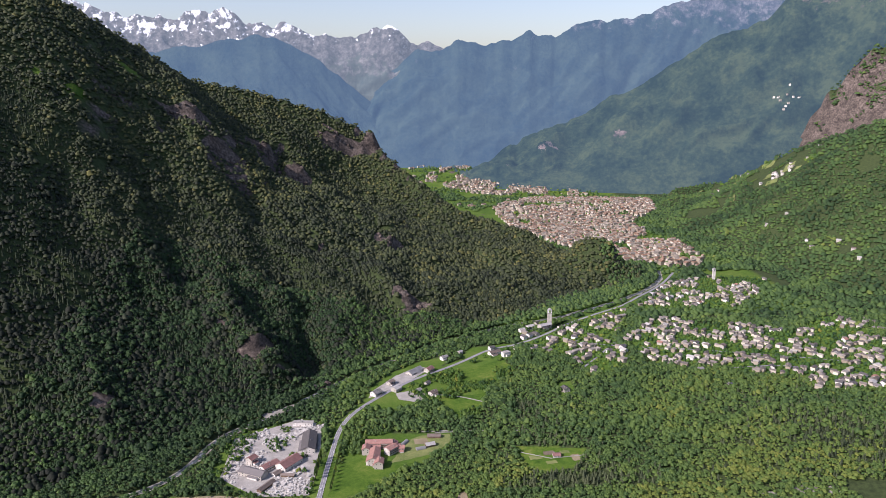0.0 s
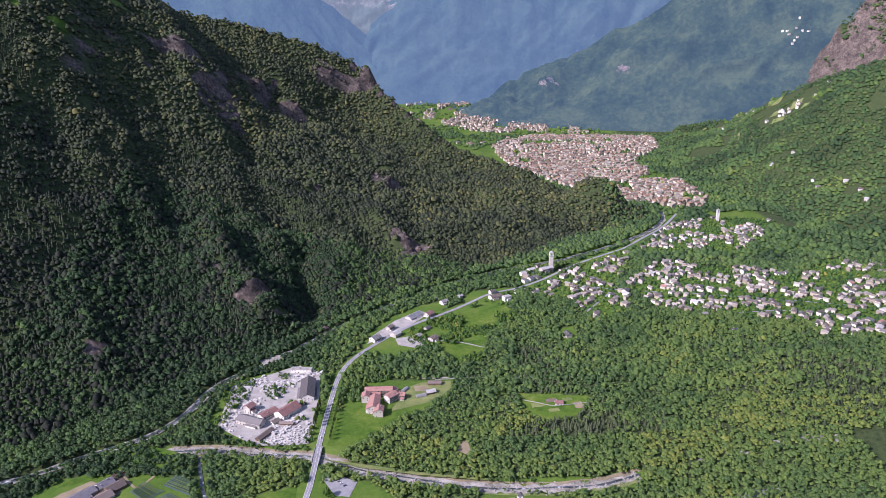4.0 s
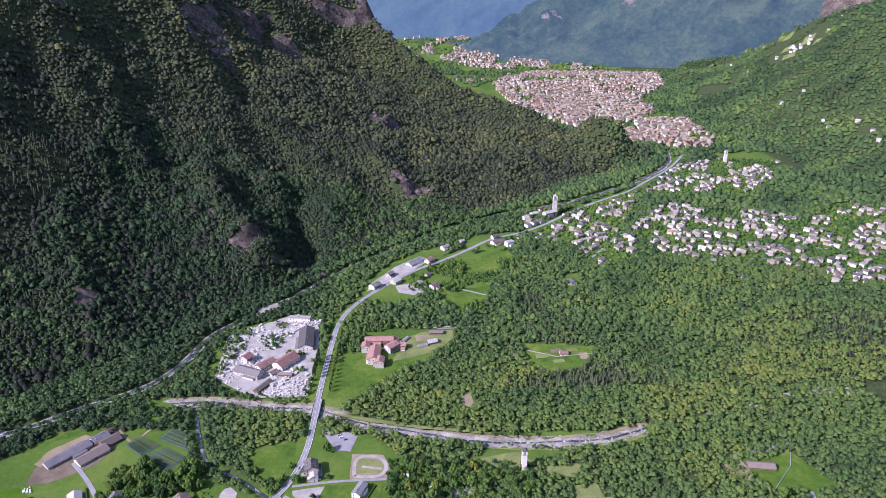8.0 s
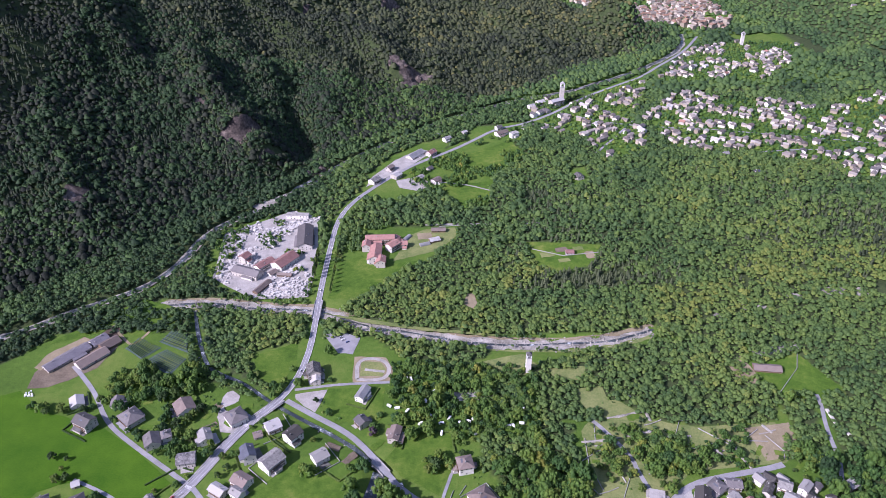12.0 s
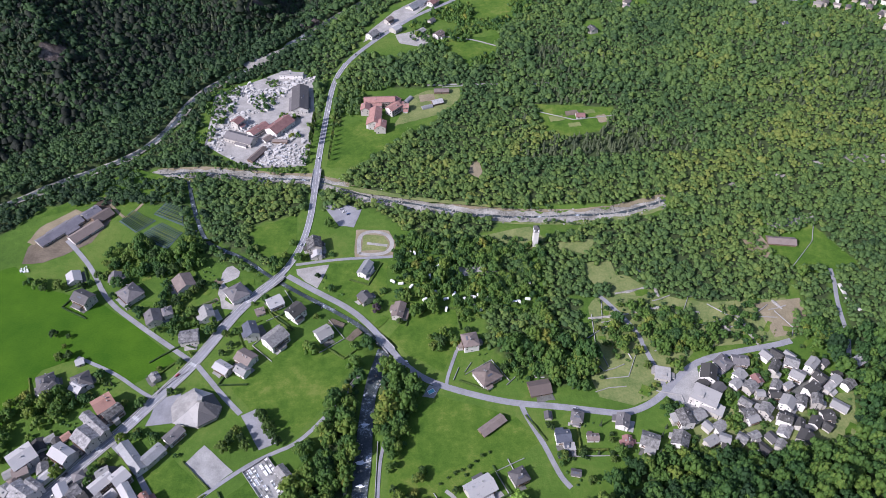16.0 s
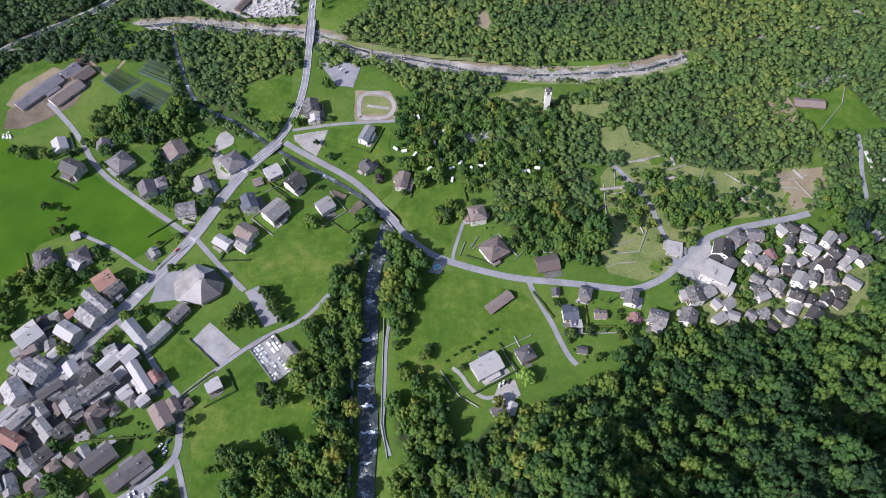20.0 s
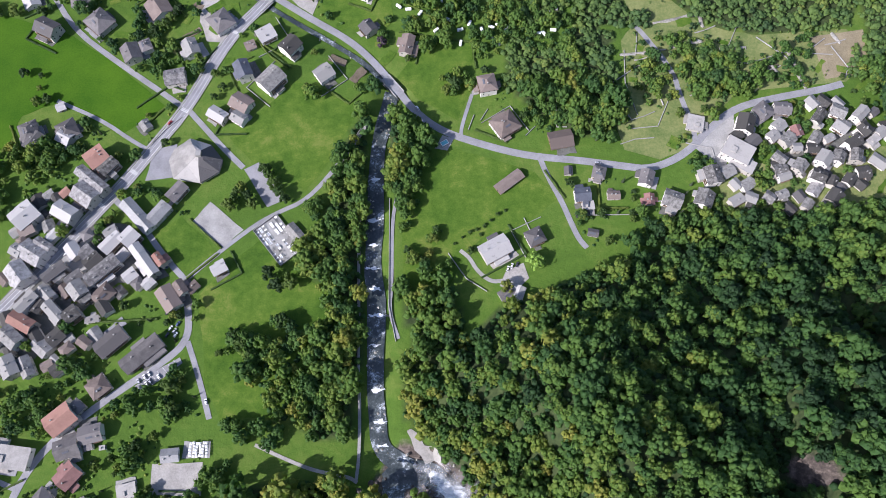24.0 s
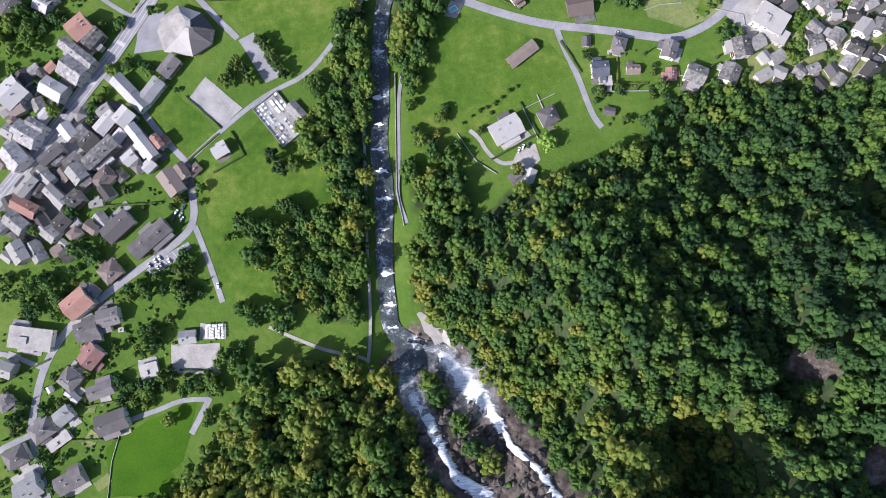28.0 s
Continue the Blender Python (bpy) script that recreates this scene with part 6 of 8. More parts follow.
ribbon("path", [(-375, 772), (-352, 745), (-340, 735), (-330, 760)], 3.0, DRY_EARTH, 0.3, label="pale farm track between the fields")
ribbon("path", [(-20, 990), (40, 992), (110, 986), (150, 984)], 4.0, GRAVEL, 0.3, label="pale walled track above the wood")
ribbon("path", [(-28, 1127), (40, 1120), (90, 1085)], 3.0, GRAVEL, 0.3, label="pale farm track between the meadows")
for off in (-11, 11):
    ribbon("bank", [(x0 + off * 0.35, y0 + off) for x0, y0 in TORRENT], 5.0, DRY_EARTH if off > 0 else DRY_GRASS, -2.2, ragged=1.3, step=3.0, label="grassy sandy bank of the torrent", seed=4)
for bx0, by0, bw in ((262, 752, 12), (288, 748, 9), (318, 770, 10), (352, 784, 14), (372, 782, 10), (420, 800, 16), (470, 806, 26), (500, 804, 18)):
    patch("riverbed", [(bx0 + bw * 0.6 * math.cos(a) * (1 + 0.3 * math.sin(3 * a + bx0)), by0 + bw * 0.4 * math.sin(a) * (1 + 0.3 * math.sin(2 * a + by0))) for a in np.arange(0, 6.28, 0.5)], STONES, 0.3, "pale stones of the upper torrent bed")
patch("ground_patch", [(300, 690), (318, 700), (326, 670), (316, 655), (302, 668)], DRY_EARTH, 0.3, "bare reddish earth bank at the clearing")

ribbon("path", [(-9, 420), (-2, 414), (3, 404), (13, 395), (23, 396)], 3.0, CONCRETE, 0.3, label="pale curved drive to the villa")
patch("ground_patch", [(26, 803), (31, 824), (38, 827), (43, 806), (37, 793)], DRY_EARTH, 0.3, "bare sandy slope in the wood")
patch("ground_patch", [(-27, 505), (-20, 516), (-11, 513), (-17, 503)], CONCRETE, 0.3, "pale terrace beside the road bridge")

# small terraced plots above the hamlet, and vegetable beds behind the houses
pr = random.Random(21)
PLOTS = []


def plot(x, y, w, d, deg, mat, label):
    c, s = math.cos(radians(deg)), math.sin(radians(deg))
    ring = [(x + u * c - v * s, y + u * s + v * c) for u, v in ((-w, -d), (w, -d), (w, d), (-w, d))]
    patch("garden_plot", ring, mat, 0.34, label, step=4)


for zone, count in (((130, 500, 325, 640), 20), ((-340, 170, -215, 240), 10), ((-340, 560, -190, 650), 10), ((-120, 560, -60, 660), 6), ((180, 440, 330, 470), 5)):
    made = 0
    for _ in range(count * 12):
        if made >= count:
            break
        px0, py0 = pr.uniform(zone[0], zone[2]), pr.uniform(zone[1], zone[3])
        far_off = all(math.hypot(px0 - hx, py0 - hy) > hr0 + 7 for hx, hy, hr0 in HOUSES[:300] + PLOTS)
        clear = min(to_line(np.array([px0]), np.array([py0]), q)[0][0] for q in (MAIN_ROAD, EAST_ROAD, CREEK, *[q for _, q in LANES])) > 8
        if any(q[0] in (LAWN, DEEP_LAWN) and bool(inside(np.array([px0]), np.array([py0]), q[2])[0]) for q in MEADOWS):
            continue
        if far_off and clear and not wooded(np.array([px0]), np.array([py0]))[0]:
            PLOTS.append((px0, py0, 5))
            kind = pr.choice(((EARTH, "dug brown vegetable bed"), (LAWN, "small mown garden lawn"), (DRY_GRASS, "dry grass terrace"), (LAWN, "small mown garden lawn")))
            plot(px0, py0, pr.uniform(3, 8), pr.uniform(2, 4.5), pr.uniform(-30, 60), *kind)
            made += 1
for px0, py0, w, d, mat, words in ((140, 905, 9, 6, DRY_GRASS, "dry grass terrace"), (160, 915, 8, 5, EARTH, "dug brown vegetable bed"), (182, 916, 7, 4, DRY_GRASS, "dry grass terrace"), (195, 900, 6, 8, DRY_EARTH, "bare beige garden plot"), (160, 890, 8, 4, DRY_GRASS, "dry grass terrace"), (-40, 925, 12, 6, DRY_GRASS, "dry grass terrace"), (-20, 960, 10, 8, DRY_EARTH, "bare beige garden plot")):
    plot(px0, py0, w, d, 8, mat, words)
for ring in GLADES:
    patch("ground_patch", ring, LAWN if ring[0][0] < -500 else DRY_GRASS, 1.5 if ring[0][0] < -500 else 0.3, "light green glade in the forest")


# ---- the waterfalls and their gorge ----
def fall(name, line, widths, label, seed):
    """A rushing sheet of white water that leaps down the rocks, with torn edges."""
    pts = [Vector(p) for p in line]
    run, wid = [], []
    for (a, b), (u, v) in zip(zip(pts, pts[1:]), zip(widths, widths[1:])):
        n = max(2, int((b - a).length / 1.6))
        for i in range(n):
            run.append(a.lerp(b, i / n))
            wid.append(u + (v - u) * i / n)
    run.append(pts[-1])
    wid.append(widths[-1])
    P = np.array([(p.x, p.y, p.z) for p in run])
    T = np.gradient(P[:, :2], axis=0)
    T /= np.linalg.norm(T, axis=1)[:, None] + 1e-9
    N = np.stack([-T[:, 1], T[:, 0]], 1)
    n, cols = len(P), 9
    V, E = [], []
    for j in range(cols):
        q = j / (cols - 1) - 0.5
        w = q * np.array(wid) * (1 + 0.35 * vnoise(np.arange(n) * 0.3, np.full(n, j * 3.0), seed))
        xy = P[:, :2] + N * w[:, None]
        z = np.maximum(height(xy[:, 0], xy[:, 1]) + 0.6, P[:, 2] - 2) + 1.6 * (1 - 4 * q * q) + 0.35 * vnoise(np.arange(n) * 0.55, np.full(n, j * 1.7), seed + 3)
        V.append(np.column_stack([xy, z]))
        E.append(np.full(n, 1 - abs(2 * q)))
    i = np.arange(n - 1)
    Q = np.concatenate([np.column_stack([j * n + i, j * n + i + 1, (j + 1) * n + i + 1, (j + 1) * n + i]) for j in range(cols - 1)])
    return tagged(mesh_object(name, np.concatenate(V), Q, [FALL], smooth=True, tone={"edge": np.concatenate(E)}), label, "waterfall", "", "structure")


m, n, l, p = node_mat("white_water")
pos = world_pos(n)
mp = n.new("ShaderNodeMapping")
mp.inputs["Rotation"].default_value = (0, 0, radians(-50))
mp.inputs["Scale"].default_value = (0.12, 1.0, 0.2)
l.new(pos, mp.inputs[0])
streak = noise_node(n, l, 0.9, 5, 0.75, mp.outputs[0])
l.new(ramp_node(n, l, streak, [(0.32, (0.30, 0.33, 0.38)), (0.47, (0.62, 0.66, 0.71)), (0.6, (0.90, 0.92, 0.95))]), p.inputs["Base Color"])
p.inputs["Roughness"].default_value = 0.7
bump_node(n, l, p, streak, 0.8, 0.6)
at = n.new("ShaderNodeAttribute")
at.attribute_name = "edge"
torn = math_node(n, l, "ADD", math_node(n, l, "MULTIPLY", at.outputs["Fac"], 3.0), math_node(n, l, "MULTIPLY", math_node(n, l, "SUBTRACT", noise_node(n, l, 0.35, 4, 0.7, mp.outputs[0]), 0.62), 4.0), True)
FOAM_SPOT = m.copy()
l.new(torn, p.inputs["Alpha"])
FALL = m


# drifting spray over the foot of the falls
m, n, l, p = node_mat("water_spray")
p.inputs["Base Color"].default_value = (0.88, 0.91, 0.95, 1)
p.inputs["Roughness"].default_value = 1.0
at = n.new("ShaderNodeAttribute")
at.attribute_name = "edge"
thin = math_node(n, l, "MULTIPLY", math_node(n, l, "MULTIPLY", at.outputs["Fac"], math_node(n, l, "MULTIPLY", math_node(n, l, "SUBTRACT", noise_node(n, l, 0.09, 4, 0.65, world_pos(n)), 0.3), 2.2, True)), 0.55, True)
l.new(thin, p.inputs["Alpha"])
SPRAY = m


def spray(line, widths, seed):
    ob = fall("spray", line, widths, "thin white spray drifting at the foot of the waterfall", seed)
    ob.data.materials[0] = SPRAY
    ob.location.z = 2.5


def on_land(pts, lift=0.8):
    return [(x, y, height1(x, y) + lift) for x, y in pts]


fall("water_fall", on_land([(-33, 262), (-24, 252), (-14, 242), (-5, 233), (0, 227), (6, 217)]), [7, 17, 20, 15, 10, 7], "wide white waterfall spraying over dark rock", 2)
fall("water_fall", on_land([(6, 217), (11, 209), (19, 203), (26, 198)]), [7, 6, 5, 7], "narrow white cascade between rocks", 3)
fall("water_fall", on_land([(26, 198), (30, 191), (34, 184), (38, 174), (44, 160)]), [7, 10, 8, 9, 7], "upper white waterfall over a rock step", 4)
fall("water_fall", on_land([(-53, 236), (-46, 228), (-41, 221), (-36, 213), (-31, 205), (-27, 198)]), [8, 12, 11, 9, 8, 6], "second white waterfall in the shaded gorge", 5)
fall("water_fall", on_land([(-27, 198), (-22, 191), (-14, 186), (-4, 180), (6, 168)]), [6, 10, 13, 10, 6], "foaming basin between the falls", 6)


spray(on_land([(-44, 268), (-30, 258), (-16, 245), (-6, 234), (2, 224)]), [6, 30, 40, 34, 8], 7)
spray(on_land([(-62, 246), (-54, 237), (-46, 228), (-38, 216)]), [6, 30, 30, 8], 8)


def boulder(seed):
    r = np.random.default_rng(seed)
    v = ICO1[0] * r.uniform(0.75, 1.2, (len(ICO1[0]), 1)) * (1.0, r.uniform(0.6, 0.9), r.uniform(0.45, 0.8))
    v = np.sign(v) * np.minimum(np.abs(v), r.uniform(0.55, 0.8, 3))
    return v, ICO1[1]


BOULDERS = [boulder(500 + i) for i in range(6)]


def rocks(name, x, y, size, mat, label, seed):
    ob = grove(name, BOULDERS, x, y, size, mat, label, seed, 1.0, None, False)
    return tagged(ob, "", "rocks") if ob else None


br = np.random.default_rng(31)
# broken rock walls of the gorge
t = br.uniform(0, 1, 420)
gx0 = -55 + 105 * t + br.normal(size=420) * 9
gy0 = 246 - 88 * t + br.normal(size=420) * 10
rocks("gorge_rocks", gx0, gy0, 0.9 + 4.2 * br.uniform(0, 1, 420) ** 1.6, WET_ROCK, "dark wet broken rock of the gorge", 61)
CLIFF_ROCK = surface("brown_cliff_rock", (0.040, 0.033, 0.030), (0.19, 0.155, 0.132), 0.05, 0.4, 0.95, 0.9, 1.5)
RED_ROCK = surface("reddish_rock", (0.07, 0.045, 0.036), (0.24, 0.165, 0.13), 0.15, 0.8, 0.8, 0.8, 0.8)
rocks("gorge_rocks", -34 + br.normal(size=70) * 5, 238 + br.normal(size=70) * 6, br.uniform(0.8, 2.6, 70), RED_ROCK, "reddish broken rock between the falls", 63)
rocks("gorge_rocks", -36 + br.normal(size=60) * 8, 262 + br.normal(size=60) * 4, br.uniform(0.5, 1.6, 60), STONES, "pale boulders in the pool below the falls", 64)
ox, oy = scatter((-720, 1120, 10, 2680), 15, lambda a, b: scarred(a, b) > 0.45, 65)
rocks("cliff_rocks", ox, oy, br.uniform(3.5, 11, len(ox)), CLIFF_ROCK, "broken brown rock of the bare cliffs", 66)
bx, by = [], []
for line, half, count in ((STREAM, 5, 260), (CREEK, 3, 120), (TORRENT, 12, 1100), (MERA, 7, 300)):
    seg = np.array(line, float)
    d = np.concatenate([[0], np.cumsum(np.hypot(*np.diff(seg, axis=0).T))])
    s = br.uniform(0, d[-1], count)
    cx, cy = np.interp(s, d, seg[:, 0]), np.interp(s, d, seg[:, 1])
    bx.append(cx + br.normal(size=count) * half * 0.6)
    by.append(cy + br.normal(size=count) * half * 0.6)
bx, by = np.concatenate(bx), np.concatenate(by)
ob = rocks("stream_boulders", bx, by, 0.4 + 1.5 * br.uniform(0, 1, len(bx)) ** 3, STONES, "pale boulders in the stream beds", 62)
ob.location.z = -2.2
patch("water", [(-66, 262), (-58, 270), (-46, 268), (-36, 262), (-34, 254), (-44, 248), (-52, 240), (-60, 238), (-66, 246)], RAPIDS, 0.5, "dark foaming pool below the falls", step=3)
# steps of foam in the stream: weirs and rapids
for i, (fx, fy, fw) in enumerate([(-73, 480, 8), (-74, 446, 9), (-74, 426, 8), (-75, 408, 10), (-72, 392, 8), (-71, 372, 11), (-72, 350, 8), (-70, 318, 9), (-68, 296, 9), (-66, 280, 8), (-46, 266, 8)]):
    k = 2.2 + 0.8 * math.sin(i * 1.9)
    ring = [(fx + fw * 0.5 * math.cos(a) * (1 + 0.25 * math.sin(5 * a + i)), fy + k * 0.6 * math.sin(a) * (1 + 0.3 * math.sin(3 * a + 2 * i))) for a in np.arange(0, 6.28, 0.35)]
    patch("foam", ring, FOAM_SPOT, -1.75, "white rapids in the stream", step=50)


# ---- landmarks ----
def prism(bm, ring, z0, z1):
    lo = [bm.verts.new((x, y, z0)) for x, y in ring]
    hi = [bm.verts.new((x, y, z1)) for x, y in ring]
    n = len(ring)
    for i in range(n):
        j = (i + 1) % n
        bm.faces.new((lo[i], lo[j], hi[j], hi[i]))
    bm.faces.new(hi)
    bm.faces.new(lo[::-1])
    bmesh.ops.recalc_face_normals(bm, faces=bm.faces[:])


def modern_church():
    """Many-sided church: low walls and a folded roof of separate facets."""
    cx, cy = -211, 495
    thing = tagged(new("church"), "modern many-sided church with folded pale grey roof", "church")
    thing.location = (cx, cy, height1(cx, cy))
    ring = [(-19, 11), (-7, 20), (10, 14), (20, 1), (18, -9), (4, -18), (-17, -14), (-22, 1)]
    bm = bmesh.new()
    prism(bm, [(x * 0.93, y * 0.93) for x, y in ring][::-1], -1, 4.2)
    part("wall", bm, PLASTER, thing)
    inner = [(-9, 9, 8.6), (-3, 12, 10.5), (5, 6, 12), (7, 1, 13), (7, -2, 11.5), (3, -6, 9.5), (-6, -5, 8.0), (-10, 2, 8.4)]
    apex = (4, 2, 14)
    for i in range(8):
        j = (i + 1) % 8
        a, b, c, d = ring[i], ring[j], inner[j], inner[i]
        bm = bmesh.new()
        top = [bm.verts.new(q) for q in ((*a, 4.4 + 0.3 * (i % 2)), (*b, 4.4 + 0.3 * (j % 2)), c, d)]
        bm.faces.new((top[0], top[1], top[2]))
        bm.faces.new((top[0], top[2], top[3]))
        e = [bm.verts.new((*q, 3.9)) for q in (a, b)]
        bm.faces.new((e[0], e[1], top[1], top[0]))
        bm.faces.new((top[3], top[2], bm.verts.new(apex)))
        bmesh.ops.recalc_face_normals(bm, faces=bm.faces[:])
        # facets turned from the sun get the darker roof, so shade is coloured in
        part("roof_facet", bm, PALE_ROOF if i in (0, 5, 6, 7) else SLATE, thing)
    bm = bmesh.new()
    prism(bm, [(2, 0), (6, 0), (6, 4), (2, 4)], 12.5, 15.5)
    part("lantern", bm, CONCRETE, thing)


modern_church()


def bell_tower(x, y, side, tall, label, name="bell_tower"):
    thing = tagged(new(name), label, "tower")
    thing.location = (x, y, height1(x, y))
    h = side / 2
    bm = bmesh.new()
    box(bm, -h, -h, -2, h, h, tall * 0.72)
    part("shaft", bm, PLASTER, thing)
    bm = bmesh.new()
    box(bm, -h - 0.3, -h - 0.3, tall * 0.72, h + 0.3, h + 0.3, tall * 0.74)
    part("cornice", bm, CONCRETE, thing)
    bm = bmesh.new()
    for sx in (-1, 1):
        for sy in (-1, 1):
            box(bm, sx * h - 0.55 * (sx > 0) * 2, sy * h - 1.1 * (sy > 0), tall * 0.74, sx * h + 1.1 * (sx < 0), sy * h + 1.1 * (sy < 0), tall * 0.88)
    part("belfry", bm, WHITE, thing, "open white belfry")
    bm = bmesh.new()
    box(bm, -h - 0.2, -h - 0.2, tall * 0.88, h + 0.2, h + 0.2, tall * 0.90)
    b = [bm.verts.new((sx * (h + 0.1), sy * (h + 0.1), tall * 0.90)) for sx, sy in ((-1, -1), (1, -1), (1, 1), (-1, 1))]
    top = bm.verts.new((0, 0, tall))
    for i in range(4):
        bm.faces.new((b[i], b[(i + 1) % 4], top))
    bmesh.ops.recalc_face_normals(bm, faces=bm.faces[:])
    part("cap", bm, SLATE, thing, "pointed grey cap")
    return thing


bell_tower(88, 684, 5.4, 27, "lone old white bell tower in a clearing")
bell_tower(248, 1462, 8, 44, "slender white church tower of the next village", "church_tower")
bell_tower(760, 1870, 7, 36, "white church tower among village houses", "church_tower")
house(236, 1448, 30, 14, 30, 4, "s", "church beside the tower")


def graveyard():
    thing = tagged(new("graveyard"), "walled village graveyard with rows of pale gravestones", "graveyard")
    thing.matrix_world = pose(-145.5, 431, height1(-145, 431), 0, 0, -52)
    L, W = 17.5, 10.5
    bm = bmesh.new()
    box(bm, -L, -W, -0.5, L, W, 0.3)
    part("paving", bm, CONCRETE, thing)
    for x0, y0, x1, y1 in ((-L, -W - 0.4, L, -W), (-L, W, L, W + 0.4), (-L - 0.4, -W, -L, W), (L, -W, L + 0.4, W)):
        bm = bmesh.new()
        box(bm, x0, y0, -0.5, x1, y1, 2.0)
        part("wall", bm, CONCRETE, thing)
    stones = [unit_mesh("gravestone", lambda bm, q=q: (box(bm, -0.5 * q, -1.0, 0, 0.5 * q, 1.0, 0.35), box(bm, -0.5 * q, 0.8, 0.3, 0.5 * q, 1.0, 1.2)), [mt]) for q, mt in ((1, WHITE), (1.6, CONCRETE), (1, GRAVEL), (1.7, WHITE))]
    r = random.Random(3)
    for row in range(7):
        for col in range(20):
            x, y = -L + 1.2 + col * 1.72, -W + 1.6 + row * 2.95
            if row == 3 or col == 10 or r.random() < 0.12:
                continue
            shared_part("gravestone", r.choice(stones), thing, pose(x, y, 0.3, 0, 0, r.choice((0, 180)) + r.uniform(-3, 3)))


graveyard()


# ---- the stone yard ----
def stone_blocks():
    r = np.random.default_rng(12)
    cube = (np.array([(-1, -1, 0), (1, -1, 0), (1, 1, 0), (-1, 1, 0), (-0.9, -0.95, 1), (0.95, -0.9, 1), (0.9, 0.95, 1), (-0.95, 0.9, 1)], float), np.array([(0, 1, 5), (0, 5, 4), (1, 2, 6), (1, 6, 5), (2, 3, 7), (2, 7, 6), (3, 0, 4), (3, 4, 7), (4, 5, 6), (4, 6, 7)]))
    x, y = r.uniform(-300, -160, 5200), r.uniform(815, 1040, 5200)
    ring = [(-296, 975), (-258, 1000), (-212, 1036), (-172, 1018), (-165, 1005), (-200, 985), (-215, 940), (-245, 925), (-225, 905), (-200, 905), (-180, 890), (-165, 870), (-165, 826), (-227, 820), (-284, 866)]
    w = inside(x, y, ring) & (vnoise(x / 16, y / 16, 4) > -0.25)
    for hx, hy, hl, hw, hd, *_ in QUARRY_SHEDS:
        c, s = math.cos(radians(hd)), math.sin(radians(hd))
        u, v = (x - hx) * c + (y - hy) * s, -(x - hx) * s + (y - hy) * c
        w = w & ~((abs(u) < hl / 2 + 1) & (abs(v) < hw / 2 + 1))
    x, y = x[w], y[w]
    ob = grove("stone_blocks", [cube], x, y, 0.5 + 1.3 * r.uniform(0, 1, len(x)) ** 2, PALE_STONE, "heaps of pale quarried stone blocks and slabs", 21, 1.3, None, False)
    tagged(ob, "", "stone blocks")


PALE_STONE = surface("pale_cut_stone", (0.29, 0.28, 0.26), (0.58, 0.565, 0.535), 0.12, 0.7, 0.9, 0.3, 0.1)
stone_blocks()
slab = unit_mesh("slab", lambda bm: box(bm, -1.5, -0.5, 0, 1.5, 0.5, 0.22), [PALE_STONE])
for row in range(4):
    for col in range(9):
        rx, ry = -204 + row * 7 + col * 2.6, 824 + col * 4.6 - row * 1.2
        thing = tagged(new("slab_stack"), "stack of pale sawn stone slabs in the yard", "stone slabs", "slab stacks in the stone yard")
        thing.matrix_world = pose(rx, ry, height1(rx, ry) + 0.25, 0, 0, 60)
        for k in range(5):
            shared_part("slab", slab, thing, pose(0.1 * math.sin(k * 2 + row), 0.1 * math.cos(k + col), k * 0.23))


# ---- farm fields, bales, greenhouse ----
NET = surface("dark_crop_net", (0.034, 0.066, 0.062), (0.075, 0.115, 0.108), 0.1, 1.2, 0.8, 0.4, 0.1)
for ring in ([(-347, 732), (-338, 750), (-308, 731), (-324, 713)], [(-314, 742), (-305, 764), (-286, 753), (-277, 723)], [(-320, 709), (-302, 729), (-275, 712), (-286, 688)]):
    patch("crop_field", ring, NET, 0.23, "dark green berry field under netting")
    a, b, c, d = [Vector((*q, 0)) for q in ring]
    for i in range(1, 13):
        p0, p1 = a.lerp(b, i / 13), d.lerp(c, i / 13)
        p0, p1 = p0.lerp(p1, 0.03), p0.lerp(p1, 0.97)
        t = ribbon("crop_row", [(p0.x, p0.y), (p1.x, p1.y)], 0.9, LEAF_SINGLE, 1.1, -0.4, 3, 0.5, "row of dark green berry bushes")
bale = unit_mesh("wrapped_bale", lambda bm: bmesh.ops.create_cone(bm, cap_ends=True, segments=12, radius1=0.65, radius2=0.65, depth=1.2), [WHITE])
r = random.Random(9)
for i in range(22):
    bx0, by0 = -419 + r.uniform(-5, 5), 663 + r.uniform(-4, 4)
    ob = tagged(new("wrapped_bale", bale), "round hay bale wrapped in white film", "hay bale", "bales beside the meadow")
    ob.matrix_world = pose(bx0, by0, height1(bx0, by0) + 0.75, 0, 0, r.uniform(0, 360))


def greenhouse(x, y, deg):
    thing = tagged(new("greenhouse"), "small arched greenhouse with pale film", "greenhouse")
    thing.matrix_world = pose(x, y, height1(x, y) + 0.2, 0, 0, deg)
    bm = bmesh.new()
    n = 10
    ends = []
    for s in (-7, 7):
        ends.append([bm.verts.new((s, 3.5 * math.cos(math.pi * i / n), 3.0 * math.sin(math.pi * i / n))) for i in range(n + 1)])
    for i in range(n):
        bm.faces.new((ends[0][i], ends[0][i + 1], ends[1][i + 1], ends[1][i]))
    for e in ends:
        bm.faces.new(e)
    bmesh.ops.recalc_face_normals(bm, faces=bm.faces[:])
    part("film", bm, LIGHT_ROOF, thing)
    for s in (-7.05, 0, 7.05):
        bm = bmesh.new()
        for i in range(n):
            p, q = [(3.55 * math.cos(math.pi * k / n), 3.05 * math.sin(math.pi * k / n)) for k in (i, i + 1)]
            bm.faces.new([bm.verts.new(v) for v in ((s - 0.08, *p), (s + 0.08, *p), (s + 0.08, *q), (s - 0.08, *q))])
        part("hoop", bm, CONCRETE, thing)


